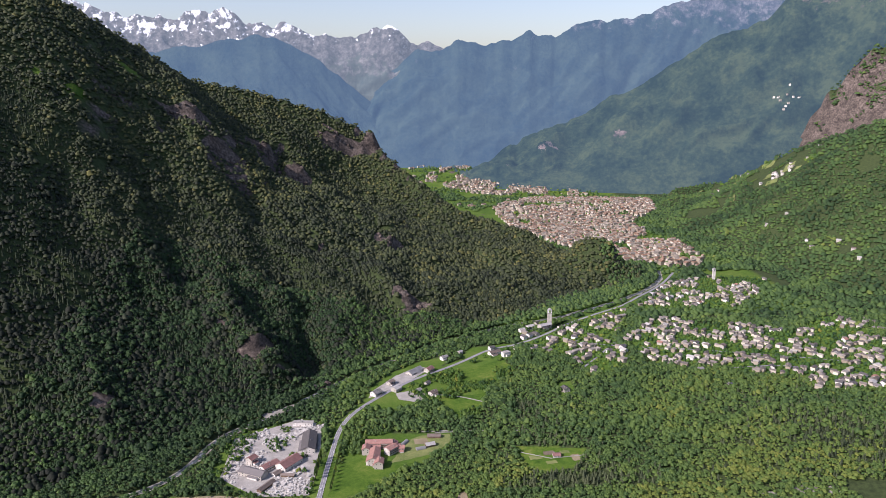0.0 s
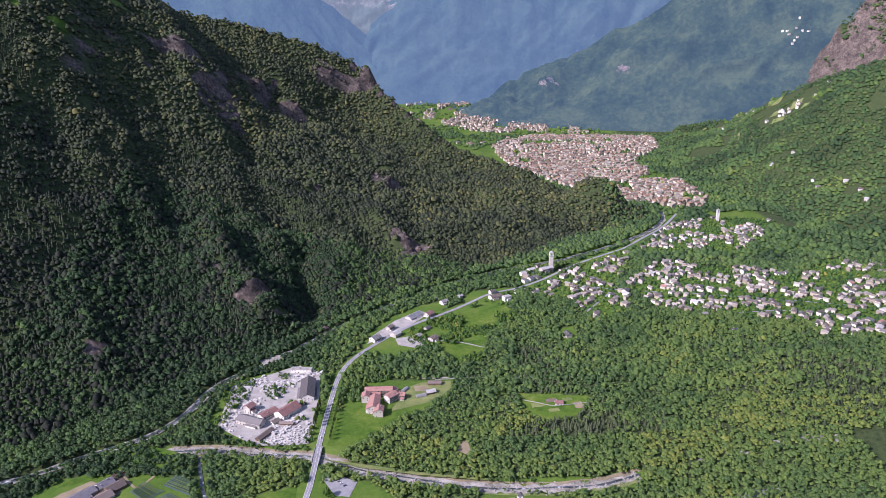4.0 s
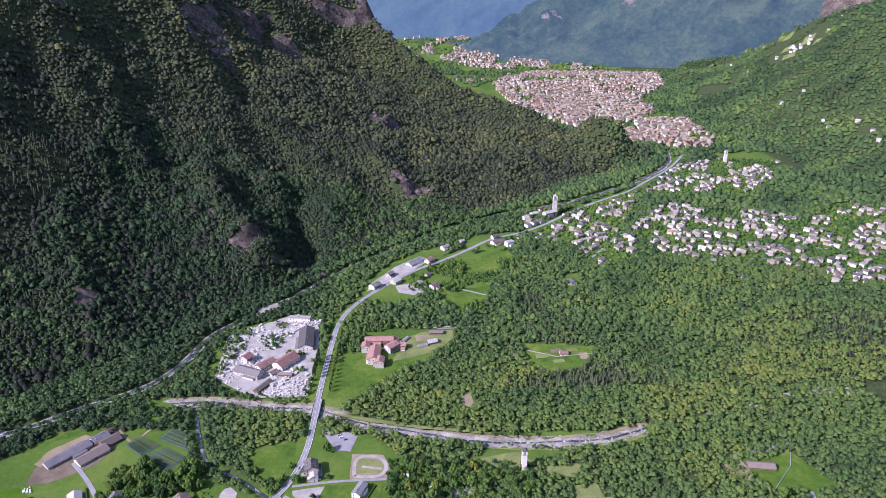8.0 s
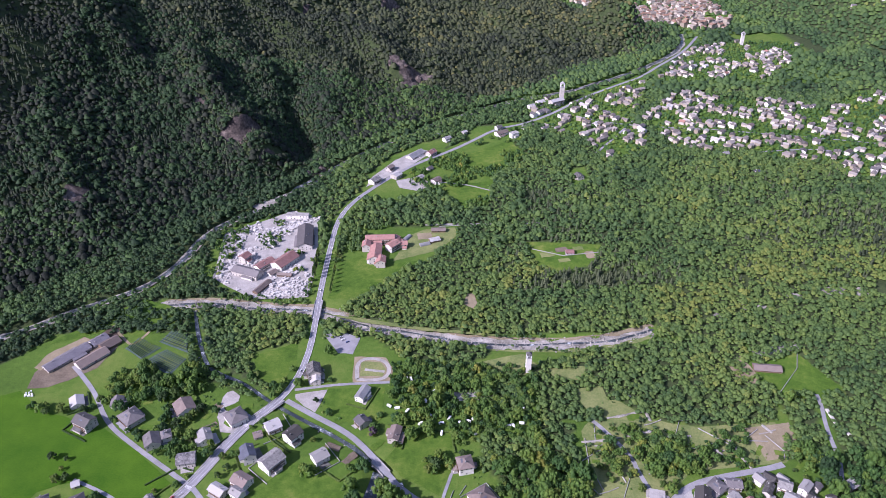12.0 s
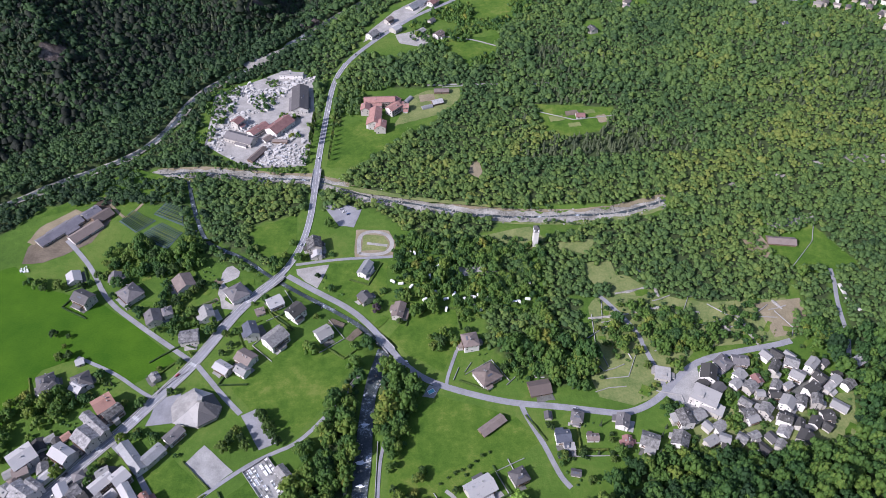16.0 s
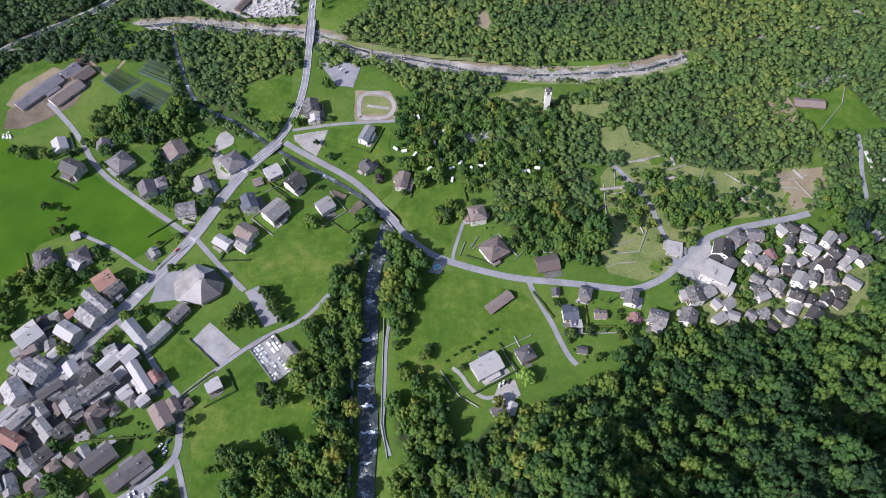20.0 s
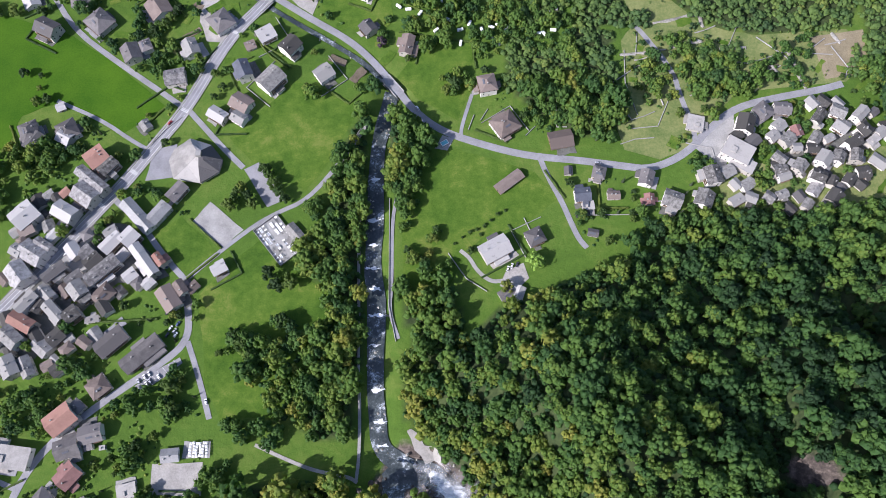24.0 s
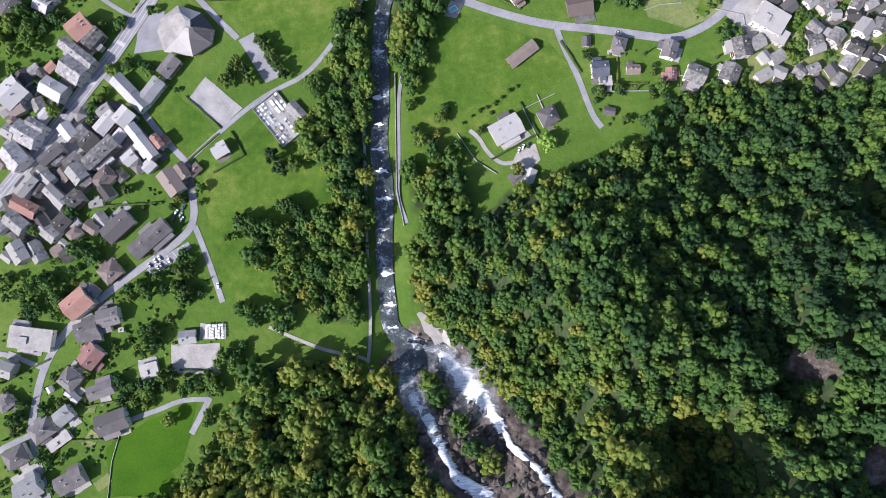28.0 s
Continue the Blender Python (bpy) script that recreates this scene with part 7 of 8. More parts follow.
def pool(x, y, deg):
    thing = tagged(new("swimming_pool"), "small turquoise garden pool with a pale rim", "pool")
    thing.matrix_world = pose(x, y, height1(x, y) + 0.3, 0, 0, deg)
    bm = bmesh.new()
    for x0, y0, x1, y1 in ((-3, -2, 3, -1.6), (-3, 1.6, 3, 2), (-3, -1.6, -2.6, 1.6), (2.6, -1.6, 3, 1.6)):
        box(bm, x0, y0, 0, x1, y1, 0.5)
    part("rim", bm, WHITE, thing)
    bm = bmesh.new()
    box(bm, -2.6, -1.6, 0, 2.6, 1.6, 0.35)
    part("water", bm, POOL, thing, "turquoise pool water")


POOL = surface("pool_water", (0.10, 0.36, 0.38), (0.16, 0.46, 0.48), 0.5, 2, 0.15, 0.1, 0.02)
pool(-19, 509, 30)
greenhouse(-44, 955, 60)
greenhouse(-20, 938, 20)


CARAVANS = [(-40, 677), (-11, 655), (-19, 642), (-55, 636), (-47, 633), (-37, 629), (-34, 674), (-14, 622), (-4, 612), (4, 618), (14, 611), (22, 614), (28, 617), (34, 612), (42, 605), (21, 604), (29, 598), (-4, 599), (65, 607), (73, 610), (-24, 612), (77, 632), (69, 629), (60, 607)]


def off_caravans(a, b):
    w = np.ones(np.shape(a), bool)
    for ex, ey in CARAVANS:
        w = w & (np.hypot(a - ex, b - ey) > 4.6)
    return w


# ---- single trees ----
def tree_thing(seed, label, mat, conifer_like=False, spread=1.0):
    """A tree of unit crown radius: tapered trunk with limbs, crown of leaf tufts."""
    r = random.Random(seed)
    thing = tagged(new("tree"), label, "tree", "trees in the gardens and meadows")
    bm = bmesh.new()
    top = 0.95
    rings = []
    for i in range(4):
        z = top * i / 3
        w = 0.10 * (1 - 0.6 * i / 3)
        rings.append([bm.verts.new((w * math.cos(a) + 0.03 * i * math.sin(seed), w * math.sin(a), z)) for a in np.arange(6) * math.pi / 3])
    for a, b in zip(rings, rings[1:]):
        for i in range(6):
            j = (i + 1) % 6
            bm.faces.new((a[i], a[j], b[j], b[i]))
    for k in range(5):
        a = k * 1.26 + r.uniform(-0.3, 0.3)
        d = Vector((math.cos(a), math.sin(a), 0.7))
        s = Vector((0, 0, 0.45 + 0.09 * k))
        side = Vector((-d.y, d.x, 0)) * 0.03
        tip = bm.verts.new(s + d * 0.5)
        b3 = [bm.verts.new(s + side), bm.verts.new(s - side), bm.verts.new(s + Vector((0, 0, 0.06)))]
        for i in range(3):
            bm.faces.new((b3[i], b3[(i + 1) % 3], tip))
    part("trunk", bm, BARK, thing)
    v, t = conifer(seed, 9, 6) if conifer_like else crown_near(seed, 130)
    v = v * ((0.62, 0.62, 0.62) if conifer_like else (spread, spread, 1.0 / max(spread, 0.7)))
    ob = mesh_object("crown", v, t, [mat], thing, smooth=not conifer_like, tone={"tone": np.full(len(v), 0.5)})
    return thing


BRIGHT_LEAF = surface("lime_leaves", (0.10, 0.20, 0.02), (0.19, 0.31, 0.04), 0.3, 1.6, 0.6, 0.9, 0.4)
PURPLE_LEAF = surface("copper_leaves", (0.020, 0.012, 0.018), (0.045, 0.028, 0.036), 0.3, 1.6, 0.6, 0.9, 0.4)
KINDS = [tree_thing(600 + i, "leafy green broadleaf tree standing in grass", LEAF_SINGLE, False, s) for i, s in enumerate((1.0, 1.05, 0.95, 1.0))]
KINDS.append(tree_thing(620, "dark conical garden fir", NEEDLE, True))
SLIM = tree_thing(621, "tall slim dark green tree in a row", LEAF_SINGLE, False, 0.62)
LIME = tree_thing(622, "bright lime-green round tree beside a villa", BRIGHT_LEAF)
COPPER = tree_thing(623, "dark copper-leaved garden tree", PURPLE_LEAF)
first = {}


def plant(kind, x, y, radius, tall=1.0, turn=0.0):
    at = pose(x, y, height1(x, y) - 0.1, 0, 0, turn)
    m = at @ Matrix.Diagonal((radius, radius, radius * tall, 1))
    if kind.name in first:
        sx, sy, sz = kind.scale
        copy_thing(kind, at @ Matrix.Diagonal((radius / sx, radius / sy, radius * tall / sz, 1)))
    else:
        first[kind.name] = 1
        kind.matrix_world = m


PLANTED = [(-138, 367, 6.5), (-167, 352, 7), (-160, 344, 6), (-172, 358, 6), (-150, 403, 6.5), (-135, 397, 7.5), (-144, 394, 6), (-29, 429, 4.5), (-32, 416, 4), (-45, 412, 5), (-37, 412, 4), (24, 390, 5.5), (-211, 307, 6), (-214, 323, 7), (-234, 283, 5), (-183, 346, 3), (-1, 419, 3.5), (-223, 289, 4), (-26, 436, 3.5), (-48, 420, 4),
           (-358, 577, 4.5), (-345, 575, 3), (-345, 564, 2.5), (-344, 550, 5), (-337, 553, 5), (-10, 559, 6), (-16, 553, 5.5), (-124, 592, 3), (-128, 644, 3), (-203, 573, 4), (-197, 561, 4), (-203, 552, 3.5)]
MORE = [(-248, 621, 5), (-244, 627, 5), (-238, 634, 5), (-257, 614, 5), (-354, 637, 4), (-389, 634, 5), (-375, 637, 6), (-342, 650, 4), (-334, 663, 5), (-320, 670, 5), (-315, 684, 6), (-295, 676, 6), (-303, 691, 6), (-23, 720, 5), (-32, 655, 5), (-18, 648, 5), (-280, 650, 6), (-270, 655, 6), (-262, 660, 5), (-290, 668, 5), (-47, 584, 3.5), (-26, 694, 5)]
tr = random.Random(17)
for tx0, ty0, rad in PLANTED + MORE:
    plant(KINDS[tr.randrange(4)], tx0, ty0, rad, tr.uniform(0.95, 1.25), tr.uniform(0, 360))
for tx0, ty0 in [(-154, 482), (-150, 476), (-146, 469), (-158, 488), (-142, 463), (-175, 473), (-170, 466), (-166, 459), (-180, 464), (-184, 458), (-178, 470)]:
    plant(KINDS[tr.randrange(4)], tx0, ty0, tr.uniform(4.2, 5.6), 1.15, tr.uniform(0, 360))
plant(LIME, 46, 409, 7.2, 1.0)
plant(COPPER, -69, 600, 5.0, 1.0)
for tx0, ty0 in [(-13, 425), (-7, 430), (-1, 434), (4, 436), (10, 439), (15, 443), (20, 448), (26, 451), (7, 432)]:
    plant(KINDS[tr.randrange(4)], tx0, ty0, tr.uniform(1.2, 2.0), 1.0, tr.uniform(0, 360))
# avenue of slim trees beside the valley road
for i in range(16):
    plant(SLIM, -134, 830 + i * 9.5, 2.6, 1.5, i * 40)
for i in range(7):
    plant(SLIM, -158, 860 + i * 8, 4.2, 1.6, i * 50)

GARDEN_ZONES = [[(-345, 160), (-190, 160), (-190, 300), (-200, 400), (-235, 540), (-160, 640), (-60, 600), (-60, 640), (-160, 700), (-260, 690), (-360, 650), (-240, 555), (-345, 520)],
                [(-60, 700), (95, 690), (90, 600), (0, 560), (-10, 600), (-55, 615)],
                [(0, 555), (60, 515), (110, 505), (130, 520), (110, 560), (60, 600), (20, 600)],
                [(120, 600), (330, 600), (340, 500), (300, 460), (200, 440), (90, 420), (60, 470), (120, 480), (180, 520), (140, 540)]]
NO_TREES = [m[2] for m in MEADOWS if m[0] is not DRY_GRASS]


def garden_ok(x, y, gap=2.5):
    w = np.zeros(np.shape(x), bool)
    for ring in GARDEN_ZONES:
        w = w | inside(x, y, ring)
    for ring in NO_TREES:
        w = w & ~inside(x, y, ring)
    for line, half in [(MAIN_ROAD, 6), (EAST_ROAD, 5.5), (STREAM, 7), (CREEK, 5)] + [(q, 4.5) for _, q in LANES[:18]]:
        w = w & (to_line(x, y, line)[0] > half)
    for hx, hy, hr0 in HOUSES[:300]:
        w = w & (np.hypot(x - hx, y - hy) > hr0 * 0.95 + gap)
    return w


gx1, gy1 = scatter((-420, 140, 360, 720), 12.5, lambda a, b: garden_ok(a, b) & (vnoise(a / 30, b / 30, 2) > -0.25), 51)
for i, (tx0, ty0) in enumerate(list(zip(gx1, gy1))[:170]):
    kind = tr.choice((0, 1, 2, 3, 0, 1, 4))
    plant(KINDS[kind], tx0, ty0, tr.uniform(1.6, 2.4) if kind == 4 else tr.uniform(1.8, 4.2), tr.uniform(0.9, 1.3), tr.uniform(0, 360))
gx1, gy1 = scatter((-420, 140, 360, 720), 4.6, lambda a, b: garden_ok(a, b, 0.8) & (vnoise(a / 14, b / 14, 12) > 0.22), 52)
tagged(grove("shrubs", FARS, gx1, gy1, np.random.default_rng(2).uniform(0.6, 1.6, len(gx1)), LEAF, "low green garden shrubs and hedges", 71, 0.8, tones(gx1, gy1, 23, 0.5)), "", "shrubs")
gx1, gy1 = scatter((-420, 140, 360, 720), 6.6, lambda a, b: garden_ok(a, b, 2.2) & (vnoise(a / 22, b / 22, 32) > 0.1 + 0.3 * (b < 330)), 55)
tagged(grove("garden_trees", NEARS, gx1, gy1, 1.8 + 3.6 * np.random.default_rng(22).uniform(0, 1, len(gx1)) ** 1.3, LEAF, "green fruit and garden trees among the houses", 74, 1.0, tones(gx1, gy1, 26, 0.42)), "", "trees")
gx1, gy1 = scatter((-60, 590, 100, 720), 6.2, lambda a, b: garden_ok(a, b, 1.5) & (b > 0.5 * -a + 610) & off_caravans(a, b), 56)
tagged(grove("camp_trees", NEARS, gx1, gy1, 1.8 + 2.6 * np.random.default_rng(23).uniform(0, 1, len(gx1)), LEAF, "green trees shading the camp site", 75, 1.1, tones(gx1, gy1, 27, 0.36)), "", "trees")
mx, my = scatter((-40, 1040, 180, 1330), 6.5, lambda a, b: (inside(a, b, CLEARINGS[5]) | inside(a, b, CLEARINGS[11])) & (to_line(a, b, MAIN_ROAD)[0] > 12) & ((vnoise(a / 32, b / 32, 19) > 0.18) | ((b > 1128 + 0.1 * a) & (b < 1165 + 0.1 * a) & (a > 30))), 57)
near_house = np.array([np.min([math.hypot(a - hx, b - hy) - hr0 for hx, hy, hr0 in HOUSES if 1000 < hy < 1400]) > 2 for a, b in zip(mx, my)])
tagged(grove("meadow_trees", MIDS, mx[near_house], my[near_house], np.random.default_rng(24).uniform(2.2, 4.8, near_house.sum()), LEAF, "clumps of green trees in the meadows", 76, 1.0, tones(mx[near_house], my[near_house], 28, 0.42), True), "", "trees")
vx, vy = scatter((150, 1080, 980, 1910), 9, lambda a, b: (inside(a, b, VILLAGES[0]) | inside(a, b, VILLAGES[1]) | inside(a, b, VILLAGES[2])) & (to_line(a, b, MAIN_ROAD)[0] > 9), 53)
HP = np.array([(a, b) for a, b, _ in HOUSES if b > 1050])
far_ok = np.array([np.min(np.hypot(HP[:, 0] - a, HP[:, 1] - b)) > 7.0 for a, b in zip(vx, vy)])
vx, vy = vx[far_ok], vy[far_ok]
tagged(grove("village_trees", FARS, vx, vy, np.random.default_rng(6).uniform(2.0, 4.0, len(vx)), LEAF, "green garden trees between the village houses", 72, 1.0, tones(vx, vy, 24, 0.42)), "", "trees")
tx1, ty1 = scatter((-260, 1990, 1000, 4620), 26, lambda a, b: town_area(a, b), 54)
tagged(grove("town_trees", FARS, tx1, ty1, np.random.default_rng(7).uniform(4, 7.5, len(tx1)), LEAF, "green trees between the houses of the town", 73, 1.0, tones(tx1, ty1, 25, 0.4)), "", "trees")


# clumps of trees in the gardens and along the meadows: centre and half widths
CROSSROAD_CLUMPS = [(-137, 740, 9, 14), (-126, 721, 8, 6), (-139, 671, 8, 4), (-122, 669, 6, 4), (-106, 700, 4, 9), (-175, 565, 8, 7), (-190, 576, 7, 5), (-319, 668, 24, 30), (-255, 680, 19, 22), (-288, 674, 11, 11), (-402, 643, 8, 7), (-360, 491, 14, 22), (-333, 501, 19, 17), (-330, 450, 13, 10), (-354, 456, 9, 10), (-211, 583, 10, 9), (-180, 614, 10, 8), (-105, 590, 8, 6), (-122, 554, 10, 5), (-83, 559, 10, 9)]
CAMP_CLUMPS = [(330, 563, 20, 12), (335, 549, 16, 8), (193, 570, 20, 14), (203, 585, 14, 10), (350, 627, 16, 12), (354, 610, 12, 8), (-32, 610, 20, 20), (-14, 636, 21, 28), (30, 669, 27, 22), (48, 621, 26, 13), (-8, 561, 14, 11), (94, 556, 13, 20), (109, 528, 12, 22), (88, 584, 12, 12), (211, 566, 10, 16), (189, 552, 15, 9), (234, 559, 10, 12)]
STREAM_CLUMPS = [(-79, 449, 9, 30), (-53, 463, 13, 31), (-44, 504, 14, 22), (-41, 411, 5, 5), (-33, 388, 12, 18), (-56, 389, 8, 13), (-29, 430, 5, 5), (-22, 407, 4, 8), (-2, 390, 4, 3), (-40, 383, 8, 8), (-121, 456, 10, 8), (-97, 456, 8, 22), (-104, 426, 13, 15), (-104, 394, 10, 15)]
LANE_CLUMPS = [(-213, 305, 12, 10), (-237, 277, 8, 6), (-239, 314, 16, 8), (-322, 315, 16, 8), (-312, 299, 16, 10), (-286, 331, 12, 8), (-319, 347, 8, 6), (-164, 344, 16, 14), (-138, 364, 8, 6), (-120, 352, 10, 8), (-104, 339, 12, 20), (-120, 323, 16, 10), (-152, 288, 16, 6), (-173, 288, 14, 8), (-181, 257, 10, 8), (-173, 268, 8, 8), (-217, 222, 8, 8), (-247, 238, 10, 3), (-189, 237, 8, 6)]
for q, (clumps, words) in enumerate(((CROSSROAD_CLUMPS, "clumps of dark garden trees among the houses"), (CAMP_CLUMPS, "clumps of green trees on the terraces and camp site"), (STREAM_CLUMPS, "leafy trees along the banks of the stream"), (LANE_CLUMPS, "leafy trees beside the lane and meadow"), (HAMLET_GREENS, "small green trees between the houses of the hamlet"))):
    def in_clump(a, b):
        w = np.zeros(np.shape(a), bool)
        for ex, ey, rx, ry in clumps:
            w = w | (np.hypot((a - ex) / rx, (b - ey) / ry) < 1.05)
        for line, half in [(MAIN_ROAD, 6.5), (EAST_ROAD, 6), (STREAM, 6.5), (CREEK, 5)] + [(z, 4.5) for _, z in LANES[:18]]:
            w = w & (to_line(a, b, line)[0] > half)
        for hx, hy, hr0 in HOUSES[:330]:
            w = w & (np.hypot(a - hx, b - hy) > hr0 * 0.85 + 2.2)
        return w & off_caravans(a, b)
    kx, ky = scatter((-420, 200, 340, 720), 7.6 if q < 4 else 5.0, in_clump, 90 + q)
    tagged(grove("tree_clumps", NEARS, kx, ky, (2.8 + 4.0 * np.random.default_rng(90 + q).uniform(0, 1, len(kx))) * (1.0 if q < 4 else 0.6), LEAF, words, 90 + q, 1.1, tones(kx, ky, 91 + q, (0.46, 0.54, 0.58, 0.48, 0.58)[q], 0.16)), "", "trees")


bx0, by0 = scatter((-330, 700, 250, 830), 5.0, lambda a, b: (np.abs(to_line(a, b, TORRENT)[0] - 11) < 4.5) & (vnoise(a / 14, b / 14, 97) > 0.1) & (np.hypot(a + 146, b - 798) > 22), 98)
tagged(grove("bank_bushes", MIDS, bx0, by0, np.random.default_rng(99).uniform(1.0, 2.8, len(bx0)), VALLEY_LEAF, "green bushes growing on the torrent banks", 99, 0.9, tones(bx0, by0, 99, 0.5, 0.15)), "", "bushes")

sx0, sy0 = scatter((110, 470, 340, 660), 6.0, lambda a, b: inside(a, b, [(126, 585), (159, 641), (182, 651), (200, 607), (216, 585), (251, 604), (313, 610), (316, 585), (280, 546), (226, 540), (162, 535), (130, 548)]) & (vnoise(a / 16, b / 16, 107) > 0.0) & (to_line(a, b, EAST_ROAD)[0] > 6) & (to_line(a, b, LANES[10][1])[0] > 4), 108)
clear = np.array([all(math.hypot(a - hx, b - hy) > hr0 + 1 for hx, hy, hr0 in HOUSES[:330]) for a, b in zip(sx0, sy0)])
sx0, sy0 = sx0[clear], sy0[clear]
tagged(grove("terrace_scrub", MIDS, sx0, sy0, 0.8 + 2.2 * np.random.default_rng(109).uniform(0, 1, len(sx0)) ** 2, VALLEY_LEAF, "scattered green scrub and fruit bushes on the terraces", 109, 0.9, tones(sx0, sy0, 110, 0.5, 0.2)), "", "bushes")
for i, line in enumerate([[(264, 589), (267, 573), (272, 550)], [(245, 579), (251, 568), (256, 558)], [(156, 615), (174, 619), (194, 624)], [(167, 592), (182, 596), (195, 597)], [(182, 651), (193, 632), (198, 610)], [(208, 589), (230, 590)], [(303, 603), (308, 592)], [(126, 586), (146, 586)]]):
    ribbon("rubble_wall", line, 2.6, STONES, 0.45, -0.8, 2.0, 0.9, "tumbled pale dry-stone wall on the terraces", 111 + i)

hx1, hy1 = scatter((-160, 860, 0, 1010), 6.5, lambda a, b: inside(a, b, [(-131, 919), (-125, 997), (-68, 1004), (-65, 981), (-101, 974), (-102, 918)]) & (to_line(a, b, MAIN_ROAD)[0] > 9), 112)
clear = np.array([all(math.hypot(a - h[0], b - h[1]) > max(h[2], h[3]) / 2 for h in HOTEL) for a, b in zip(hx1, hy1)], bool)
tagged(grove("hotel_trees", MIDS, hx1[clear], hy1[clear], np.random.default_rng(113).uniform(2.6, 4.8, clear.sum()), VALLEY_LEAF, "green trees between the road and the hotel", 113, 1.1, tones(hx1[clear], hy1[clear], 114, 0.35, 0.15)), "", "trees")

# bushes at the rim and between the heaps of the stone yard
qx, qy = scatter((-305, 815, -150, 1045), 6.0, lambda a, b: inside(a, b, CLEARINGS[10]) & (vnoise(a / 20, b / 20, 88) > 0.42 - 0.5 * (a < -262)) & ((a + 232) ** 2 + (b - 885) ** 2 > 45 ** 2), 58)
near_house = np.array([np.min([math.hypot(a - h[0], b - h[1]) - max(h[2], h[3]) / 2 for h in QUARRY_SHEDS]) > 2 for a, b in zip(qx, qy)])
tagged(grove("yard_bushes", MIDS, qx[near_house], qy[near_house], np.random.default_rng(27).uniform(1.5, 3.6, near_house.sum()), LEAF, "green bushes between the stone heaps", 77, 1.0, tones(qx[near_house], qy[near_house], 29, 0.4), True), "", "bushes")


# ---- hedges and garden walls ----
def hedge(line, wide=1.4, high=1.6, mat=None, name="hedge", label="clipped dark green hedge"):
    pts = []
    for a, b in zip(line, line[1:]):
        n = max(1, int(math.hypot(b[0] - a[0], b[1] - a[1]) / 2))
        pts += [(a[0] + (b[0] - a[0]) * i / n, a[1] + (b[1] - a[1]) * i / n) for i in range(n)]
    pts.append(line[-1])
    P = np.array(pts)
    T = np.gradient(P, axis=0)
    T /= np.linalg.norm(T, axis=1)[:, None] + 1e-9
    N = np.stack([-T[:, 1], T[:, 0]], 1)
    z = height(P[:, 0], P[:, 1])
    n = len(P)
    soft = 0.25 if mat is None else 0.02
    V = []
    for j, (u, h) in enumerate(((-0.5, -0.3), (-0.5, 0.8), (-0.3, 1.0), (0.3, 1.0), (0.5, 0.8), (0.5, -0.3))):
        k = 1 + soft * vnoise(np.arange(n) * 0.8, np.full(n, j * 2.7), 5)
        xy = P + N * (u * wide * k)[:, None]
        V.append(np.column_stack([xy, z + h * high * k]))
    i = np.arange(n - 1)
    Q = np.concatenate([np.column_stack([j * n + i, j * n + i + 1, (j + 1) * n + i + 1, (j + 1) * n + i]) for j in range(5)])
    ob = mesh_object(name, np.concatenate(V), Q[:, ::-1], [mat or LEAF_SINGLE])
    return tagged(ob, label, name, "garden %ss" % name)


for line in ([(-215, 239), (-197, 238)], [(-217, 253), (-195, 252), (-191, 238)], [(-214, 449), (-188, 425)], [(-212, 402), (-190, 421)], [(-330, 150), (-300, 205), (-260, 205)], [(-265, 545), (-240, 565), (-228, 560)], [(-228, 600), (-215, 585), (-205, 600)], [(-150, 590), (-172, 605), (-160, 590), (-145, 578)], [(-50, 640), (-22, 622), (-20, 605), (-30, 590)],
             [(-20, 605), (5, 600), (8, 575)], [(58, 484), (72, 460)], [(5, 520), (30, 508)], [(-345, 245), (-310, 262)], [(-255, 530), (-242, 545)], [(-300, 240), (-283, 228), (-262, 232), (-210, 250)], [(-115, 560), (-95, 545), (-85, 555)], [(-262, 700), (-235, 700)], [(-280, 370), (-230, 372)], [(-190, 545), (-200, 520), (-175, 520)]):
    hedge(line)
for line in ([(-62, 463), (-62, 378), (-57, 352)], [(-84, 455), (-84, 340), (-82, 300)], [(105, 446), (130, 446), (131, 455), (150, 457)], [(82, 446), (105, 446)], [(126, 518), (150, 520), (162, 545)], [(118, 560), (140, 575), (160, 575)], [(200, 580), (230, 575), (260, 585), (300, 582)], [(240, 600), (262, 580), (268, 562)],
             [(130, 590), (128, 560), (135, 530)], [(170, 505), (190, 500), (192, 486)], [(300, 590), (310, 570), (306, 560)], [(-18, 418), (-5, 398), (10, 388)], [(40, 445), (46, 430)], [(-258, 214), (-265, 190), (-268, 160)], [(-250, 512), (-240, 525), (-228, 536)], [(215, 590), (225, 610), (245, 612)], [(120, 920), (160, 900), (210, 905)], [(0, 985), (60, 990), (110, 985)], [(338, 646), (370, 680), (384, 712)], [(119, 505), (131, 509), (146, 510)], [(126, 533), (130, 526), (140, 529), (149, 533)], [(45, 514), (53, 522)], [(72, 554), (70, 521), (78, 521)], [(10, 528), (16, 538)], [(5, 533), (-0, 520)], [(126, 586), (139, 585), (142, 606)]):
    hedge(line, 0.6, 1.1, CONCRETE, "garden_wall", "low pale stone garden wall")


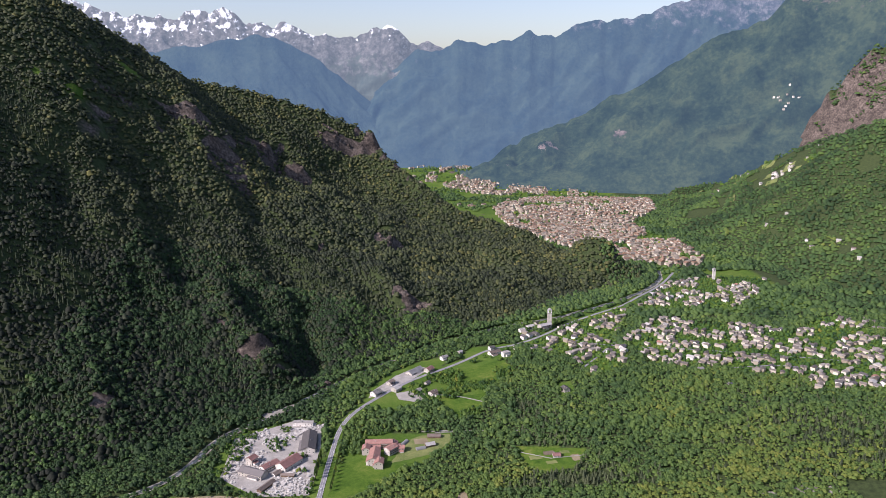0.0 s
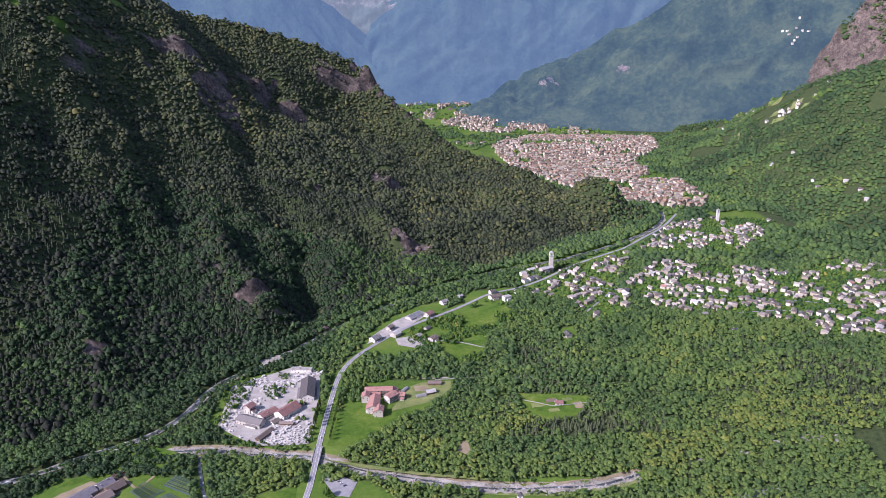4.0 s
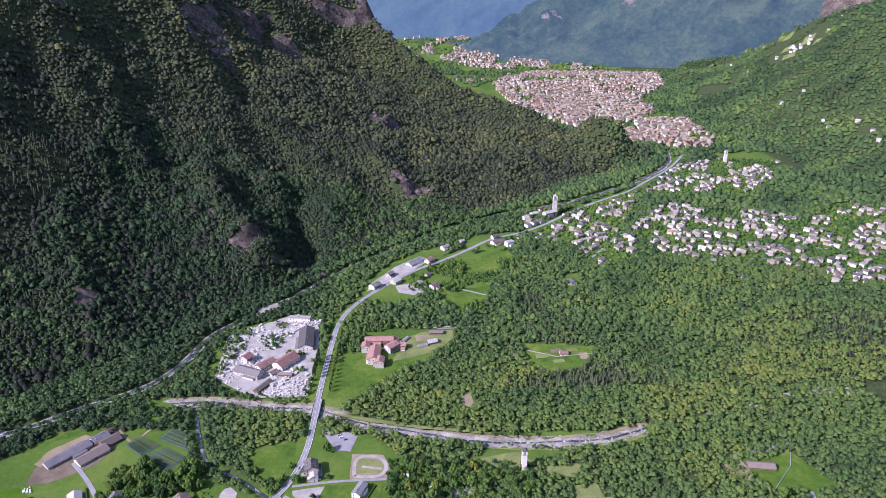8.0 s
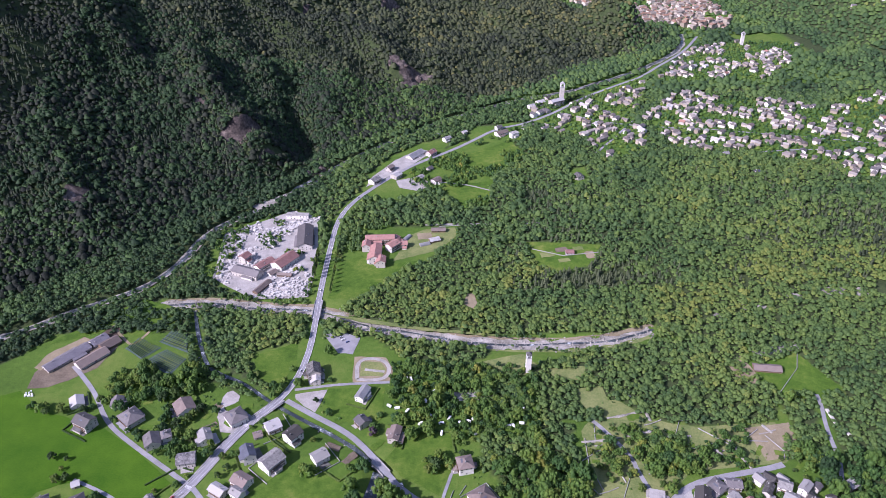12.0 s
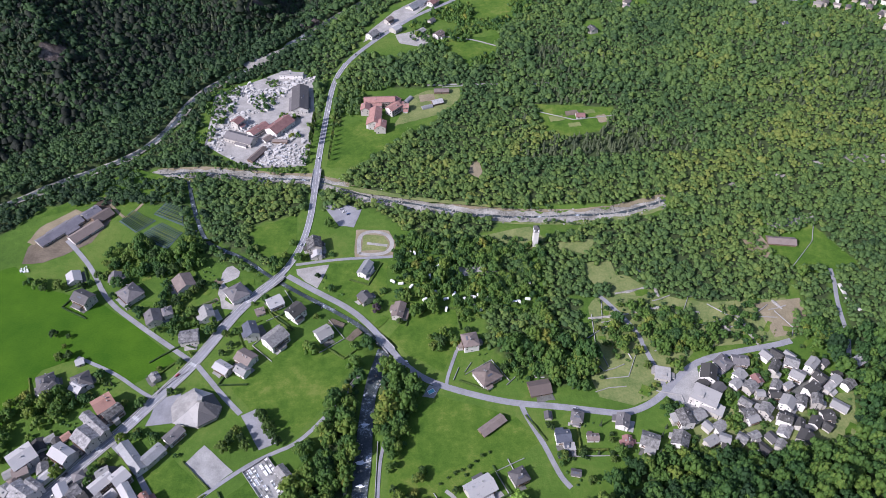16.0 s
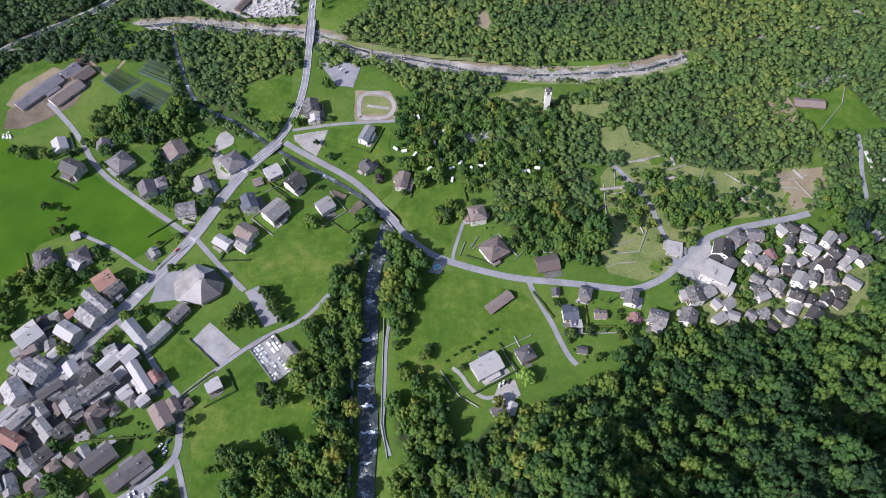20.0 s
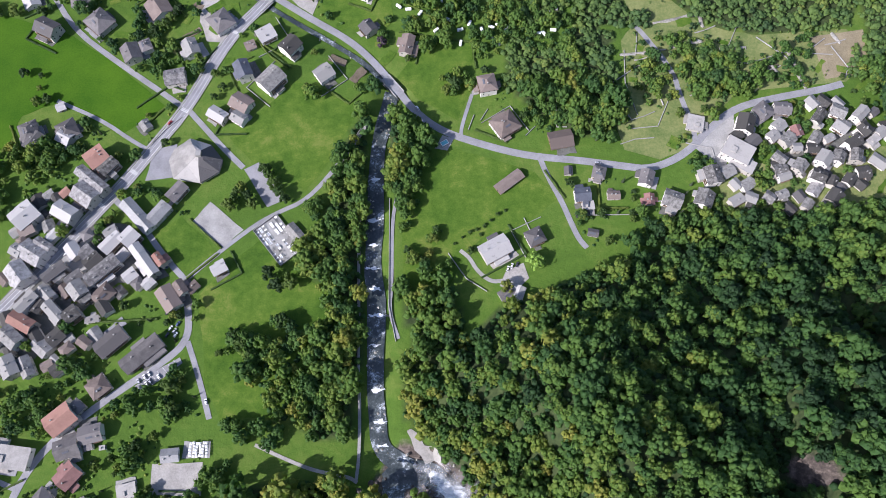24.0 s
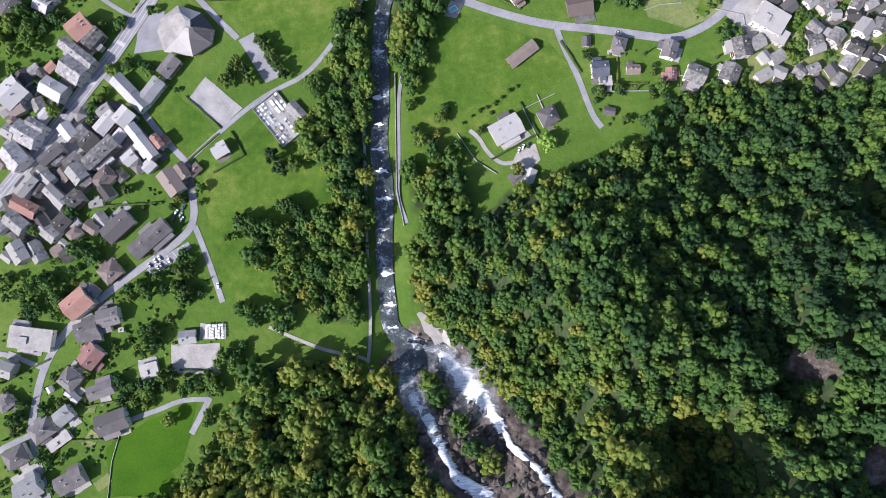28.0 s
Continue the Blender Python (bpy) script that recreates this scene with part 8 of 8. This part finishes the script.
# short dry-stone terrace walls above the hamlet
wr = random.Random(61)
for i in range(38):
    wx, wy = wr.uniform(125, 325), wr.uniform(500, 636)
    t, half = radians(wr.choice((8, 18, 28, 100)) + wr.uniform(-8, 8)), wr.uniform(5, 15)
    line = [(wx - half * math.cos(t), wy - half * math.sin(t)), (wx, wy + wr.uniform(-1, 1)), (wx + half * math.cos(t), wy + half * math.sin(t))]
    P = np.array(line)
    if wooded(P[:, 0], P[:, 1]).any() or min(to_line(P[:, 0], P[:, 1], q)[0].min() for q in [EAST_ROAD] + [q for _, q in LANES[:18]]) < 5 or any(np.hypot(P[:, 0] - hx, P[:, 1] - hy).min() < hr0 + 2 for hx, hy, hr0 in HOUSES[:330]):
        continue
    hedge(line, 0.9, 1.2, GRAVEL, "terrace_wall", "dry-stone terrace wall on the grassy slope")


# ---- paved yards and bounds round the houses ----
yr = random.Random(44)
BOUNDED = [(r, k) for rows, k in ((NORTH_LANE, 0.8), (CROSSROADS, 0.8), (MEADOW_VILLAS, 0.86), (SOUTH_LANE, 0.95), (SOUTH_END, 0.95), (MAIN_STREET_WEST, 0.95)) for r in rows if max(r[2], r[3]) > 11]
for (hx, hy, hl, hw, hd, *_), k in BOUNDED:
    c, s = math.cos(radians(hd)), math.sin(radians(hd))
    a, b = hl * k / 2, hw * k / 2
    side = yr.choice((-1, 1))
    u0, u1, v0, v1 = -a * yr.uniform(0.4, 1.2), a * yr.uniform(0.2, 1.3), side * (b - 1), side * (b + yr.uniform(2.5, 6))
    patch("yard", [(hx + u * c - v * s, hy + u * s + v * c) for u, v in ((u0, v0), (u1, v0), (u1, v1), (u0, v1))], yr.choice((CONCRETE, GRAVEL, ASPHALT, COBBLES)), 0.30, "paved yard beside the house", step=4)
    e, f = a + yr.uniform(4, 8), b + yr.uniform(4, 8)
    run = [(e, -f), (e, f), (-e, f), (-e, -f)]
    j = yr.randrange(4)
    run = (run[j:] + run[:j])[:yr.choice((2, 3, 3))]
    line = [(hx + u * c - v * s, hy + u * s + v * c) for u, v in run]
    P = np.array([(p[0] + (q[0] - p[0]) * w, p[1] + (q[1] - p[1]) * w) for p, q in zip(line, line[1:]) for w in np.arange(0, 1.01, 0.1)])
    gap = min(to_line(P[:, 0], P[:, 1], q)[0].min() for q in [MAIN_ROAD, EAST_ROAD] + [q for _, q in LANES[:18]])
    near = min(min(np.hypot(P[:, 0] - qx, P[:, 1] - qy).min() - 0.8 * qr for qx, qy, qr in HOUSES[:300] if (qx, qy) != (hx, hy)), gap - 3.5)
    if near > 1:
        if yr.random() < 0.55:
            hedge(line)
        else:
            hedge(line, 0.5, 1.2, CONCRETE, "garden_wall", "low pale stone garden wall")


# ---- cars ----
def car_thing(colour, label, seed, van=False):
    paint = surface("car_paint", tuple(c * 0.9 for c in colour), colour, 0.5, 2, 0.3, 0.02, 0.005)
    thing = tagged(new("car"), label, "car", "parked and driving cars")
    bm = bmesh.new()
    prof = [(-2.1, 0.35), (-2.15, 0.8), (-1.9, 0.95), (1.0, 0.98), (1.95, 0.82), (2.1, 0.6), (2.05, 0.35)]
    e = [[bm.verts.new((x, s * (0.86 if z > 0.5 else 0.8), z)) for x, z in prof] for s in (-1, 1)]
    n = len(prof)
    for i in range(n):
        j = (i + 1) % n
        bm.faces.new((e[0][i], e[0][j], e[1][j], e[1][i]))
    bm.faces.new(e[0])
    bm.faces.new(e[1])
    bmesh.ops.recalc_face_normals(bm, faces=bm.faces[:])
    part("body", bm, paint, thing)
    bm = bmesh.new()
    h = 1.95 if van else 1.45
    lo = [bm.verts.new(q) for q in ((-1.9, -0.8, 0.95), (1.05, -0.8, 0.97), (1.05, 0.8, 0.97), (-1.9, 0.8, 0.95))]
    hi = [bm.verts.new(q) for q in ((-1.5, -0.62, h), (0.3, -0.62, h), (0.3, 0.62, h), (-1.5, 0.62, h))]
    for i in range(4):
        j = (i + 1) % 4
        bm.faces.new((lo[i], lo[j], hi[j], hi[i]))
    part("window_band", bm, PANE, thing)
    bm = bmesh.new()
    box(bm, -1.5, -0.63, h - 0.02, 0.3, 0.63, h + 0.05)
    part("roof_panel", bm, paint, thing)
    for x in (-1.3, 1.3):
        for y in (-0.8, 0.8):
            ob = shared_part("wheel", WHEEL_ME, thing, pose(x, y, 0.32, 90, 0, 0))
    return thing


RUBBER = surface("rubber", (0.02, 0.02, 0.02), (0.04, 0.04, 0.04), 1, 5, 0.8)
WHEEL_ME = unit_mesh("wheel", lambda bm: bmesh.ops.create_cone(bm, cap_ends=True, segments=12, radius1=0.32, radius2=0.32, depth=0.2), [RUBBER])
CARS = [car_thing((0.75, 0.75, 0.74), "small white car parked at the roadside", 1), car_thing((0.42, 0.43, 0.45), "silver-grey family car on asphalt", 2), car_thing((0.04, 0.04, 0.05), "black car on asphalt", 3), car_thing((0.35, 0.03, 0.03), "small red car on the road", 4), car_thing((0.06, 0.09, 0.20), "dark blue car on asphalt", 5), car_thing((0.78, 0.78, 0.77), "white van on asphalt", 6, True)]
SPOTS = [(-220, 365, 60, 0), (-217, 363, 60, 1), (-215, 368, 60, 4), (-222, 360, 60, 2), (-216, 360, 60, 0), (-223, 376, 20, 2), (-219, 378, 20, 0), (-235, 330, 120, 0), (-232, 332, 120, 0), (-239, 327, 120, 1), (26, 405, 70, 0), (29, 407, 70, 0), (33, 408, 70, 2), (-190, 312, 100, 0), (-295, 433, 50, 2), (-291, 428, 50, 2), (-300, 418, 120, 1), (-304, 423, 30, 0), (-320, 434, 130, 0), (-317, 430, 130, 1), (-301, 440, 53, 2)]
SPOTS2 = [(-225, 330, 125, 0), (-231, 327, 125, 1), (-233, 325, 125, 0), (-237, 531, 53, 3), (-153, 676, 75, 0), (-150, 690, 80, 1), (80, 446, 110, 2), (-143, 931, 90, 0), (-143, 905, 90, 1), (-147, 835, 90, 0), (-110, 740, 30, 0), (-105, 736, 30, 4), (-113, 744, 30, 1), (-150, 1025, 100, 5), (-262, 208, 20, 0), (-228, 412, 120, 4), (-330, 402, 52, 0), (-40, 540, 120, 5), (100, 489, -8, 1), (-60, 1160, 52, 0), (-120, 1075, 60, 1), (-184, 838, 70, 1), (-182, 846, 70, 0), (-180, 854, 70, 2), (-178, 862, 70, 0)]
parked = set()
for cx0, cy0, turn, which in SPOTS + SPOTS2:
    m = pose(cx0, cy0, height1(cx0, cy0) + 0.36, 0, 0, turn)
    if which in parked:
        copy_thing(CARS[which], m)
    else:
        parked.add(which)
        CARS[which].matrix_world = m


# ---- caravans, parasols, road paint, bridges ----
def caravan():
    thing = tagged(new("caravan"), "small white caravan under trees", "caravan", "caravans of the camp site")
    bm = bmesh.new()
    v = box(bm, -2.6, -1.1, 0.5, 2.6, 1.1, 2.5)
    bmesh.ops.bevel(bm, geom=bm.edges[:], offset=0.25, segments=2, affect="EDGES")
    part("body", bm, WHITE, thing)
    bm = bmesh.new()
    box(bm, -1.6, -1.14, 1.4, 1.6, -1.08, 2.0)
    part("window", bm, PANE, thing)
    for x in (-0.5, 0.5):
        shared_part("wheel", WHEEL_ME, thing, pose(x, -0.95, 0.32, 90, 0, 0))
    return thing


van = caravan()
for i, (cx0, cy0) in enumerate(CARAVANS):
    m = pose(cx0, cy0, height1(cx0, cy0), 0, 0, i * 47)
    if i:
        copy_thing(van, m)
    else:
        van.matrix_world = m


def parasol():
    thing = tagged(new("parasol"), "white square parasol on the cafe terrace", "parasol", "parasols of the cafe")
    bm = bmesh.new()
    b = [bm.verts.new((sx * 0.85, sy * 0.85, 2.2)) for sx, sy in ((-1, -1), (1, -1), (1, 1), (-1, 1))]
    t = bm.verts.new((0, 0, 2.75))
    for i in range(4):
        bm.faces.new((b[i], b[(i + 1) % 4], t))
    part("canopy", bm, WHITE, thing)
    bm = bmesh.new()
    bmesh.ops.create_cone(bm, cap_ends=True, segments=6, radius1=0.05, radius2=0.05, depth=2.4, matrix=Matrix.Translation((0, 0, 1.2)))
    part("pole", bm, WOOD, thing)
    return thing


shade = parasol()
for i in range(30):
    m = pose(-197.5 + (i % 6) * 2.2 + 0.4 * math.sin(i * 3), 275.4 + (i // 6) * 2.1 + 0.3 * math.cos(i * 2), height1(-195, 280) + 0.25, 0, 0, 3 * math.sin(i))
    if i:
        copy_thing(shade, m)
    else:
        shade.matrix_world = m

PAINT = surface("road_paint", (0.55, 0.55, 0.54), (0.72, 0.72, 0.71), 0.5, 3, 0.7)


def side_line(line, off):
    P = [Vector((a[0], a[1])) for a in line]
    out = []
    for i, p in enumerate(P):
        d = (P[min(i + 1, len(P) - 1)] - P[max(i - 1, 0)]).normalized()
        out.append((p.x - d.y * off, p.y + d.x * off))
    return out


for bay in [[(-238.2, 326.5), (-231.8, 321.6)], [(-234.5, 329.0), (-228.5, 324.2)], [(-230.8, 331.5), (-225.2, 326.9)], [(-227.0, 334.0), (-222.0, 329.5)], [(-223.2, 336.5), (-218.8, 332.1)], [(-219.5, 339.0), (-215.5, 334.8)], [(-215.8, 341.5), (-212.2, 337.4)]]:
    ribbon("road_marking", bay, 0.22, PAINT, 0.40, label="white line between parking bays")
for off in (-3.1, 3.1):
    ribbon("road_marking", side_line(MAIN_ROAD[:16], off), 0.28, PAINT, 0.41, label="white edge line on the road")
ribbon("road_marking", MAIN_ROAD[:16], 0.2, PAINT, 0.41, label="white middle line on the road")
for off in (-4.6, 4.6):
    ribbon("pavement", side_line(MAIN_ROAD[:9], off), 1.6, CONCRETE, 0.48, label="pale pavement beside the main street")


def zebra(x, y, deg, n=7):
    thing = tagged(new("zebra_crossing"), "white zebra crossing painted on the asphalt", "road marking")
    thing.matrix_world = pose(x, y, height1(x, y) + 0.44, 0, 0, deg)
    for i in range(n):
        bm = bmesh.new()
        box(bm, -1.6, -3.1 + i * 0.95, 0, 1.6, -2.6 + i * 0.95, 0.02)
        part("stripe", bm, PAINT, thing)


for zx, zy, zd in ((-261, 489, 55), (-282, 461, 52), (-226, 542, 60), (-192, 615, 62), (-318, 415, 52)):
    zebra(zx, zy, zd)


def bridge(x, y, deg, length, width, label):
    thing = tagged(new("bridge"), label, "bridge")
    thing.matrix_world = pose(x, y, height1(x, y), 0, 0, deg)
    bm = bmesh.new()
    box(bm, -length / 2, -width / 2, -1.2, length / 2, width / 2, 0.3)
    part("deck", bm, CONCRETE, thing)
    for s in (-1, 1):
        bm = bmesh.new()
        box(bm, -length / 2, s * width / 2 - 0.2, 0.3, length / 2, s * width / 2 + 0.2, 1.3)
        part("parapet", bm, CONCRETE, thing)


bridge(-146, 798, 90, 34, 9, "concrete road bridge over the torrent")
bridge(-60, 561, 128, 20, 8, "road bridge over the stream")
bridge(-168, 643, 50, 16, 9, "main road bridge over the creek")
bridge(-84, 521, 60, 14, 3.5, "narrow footbridge over the stream")


# ---- hamlets and terraces on the sunny slope ----
sr = random.Random(33)
for hx0, hy0, count, spread in ((1372, 2750, 18, 48), (1290, 3070, 5, 50), (1180, 2300, 2, 60), (1060, 2050, 3, 60), (1230, 1900, 3, 70)):
    for _ in range(count):
        px0, py0 = hx0 + sr.gauss(0, spread), hy0 + sr.gauss(0, spread * 0.5)
        copy_thing(FAR_HOUSES[sr.randrange(len(FAR_HOUSES))], pose(px0, py0, height1(px0, py0), 0, 0, sr.uniform(0, 180)))
for i in range(26):
    px0, py0 = 1150 + sr.uniform(0, 320), 2700 + sr.uniform(0, 640)
    w, d = sr.uniform(18, 50), sr.uniform(8, 20)
    t = radians(sr.uniform(-25, 25) + 60)
    ring = [(px0 + u * math.cos(t) - v * math.sin(t), py0 + u * math.sin(t) + v * math.cos(t)) for u, v in ((-w, -d), (w, -d), (w, d), (-w, d))]
    patch("ground_patch", ring, DRY_GRASS if i % 3 else LAWN, 2.0, "pale terraced meadow on the mountain slope", step=6)

hedge([(374, 622), (374, 603), (380, 588)], 3.4, 1.2, PALE_STONE, "retaining_wall", "broad pale retaining wall beside the track")

# a hamlet high on the green mountain
co = np.array([v.co for v in green_mountain.data.vertices])
away = np.linalg.norm(co - (1716, 3550, 440), axis=1)
for i in np.argsort(away)[[3, 9, 21, 34, 47, 58, 76, 95, 118, 150]]:
    copy_thing(FAR_HOUSES[i % len(FAR_HOUSES)], pose(co[i][0], co[i][1], co[i][2] - 1, 0, 0, 30 + i % 90))
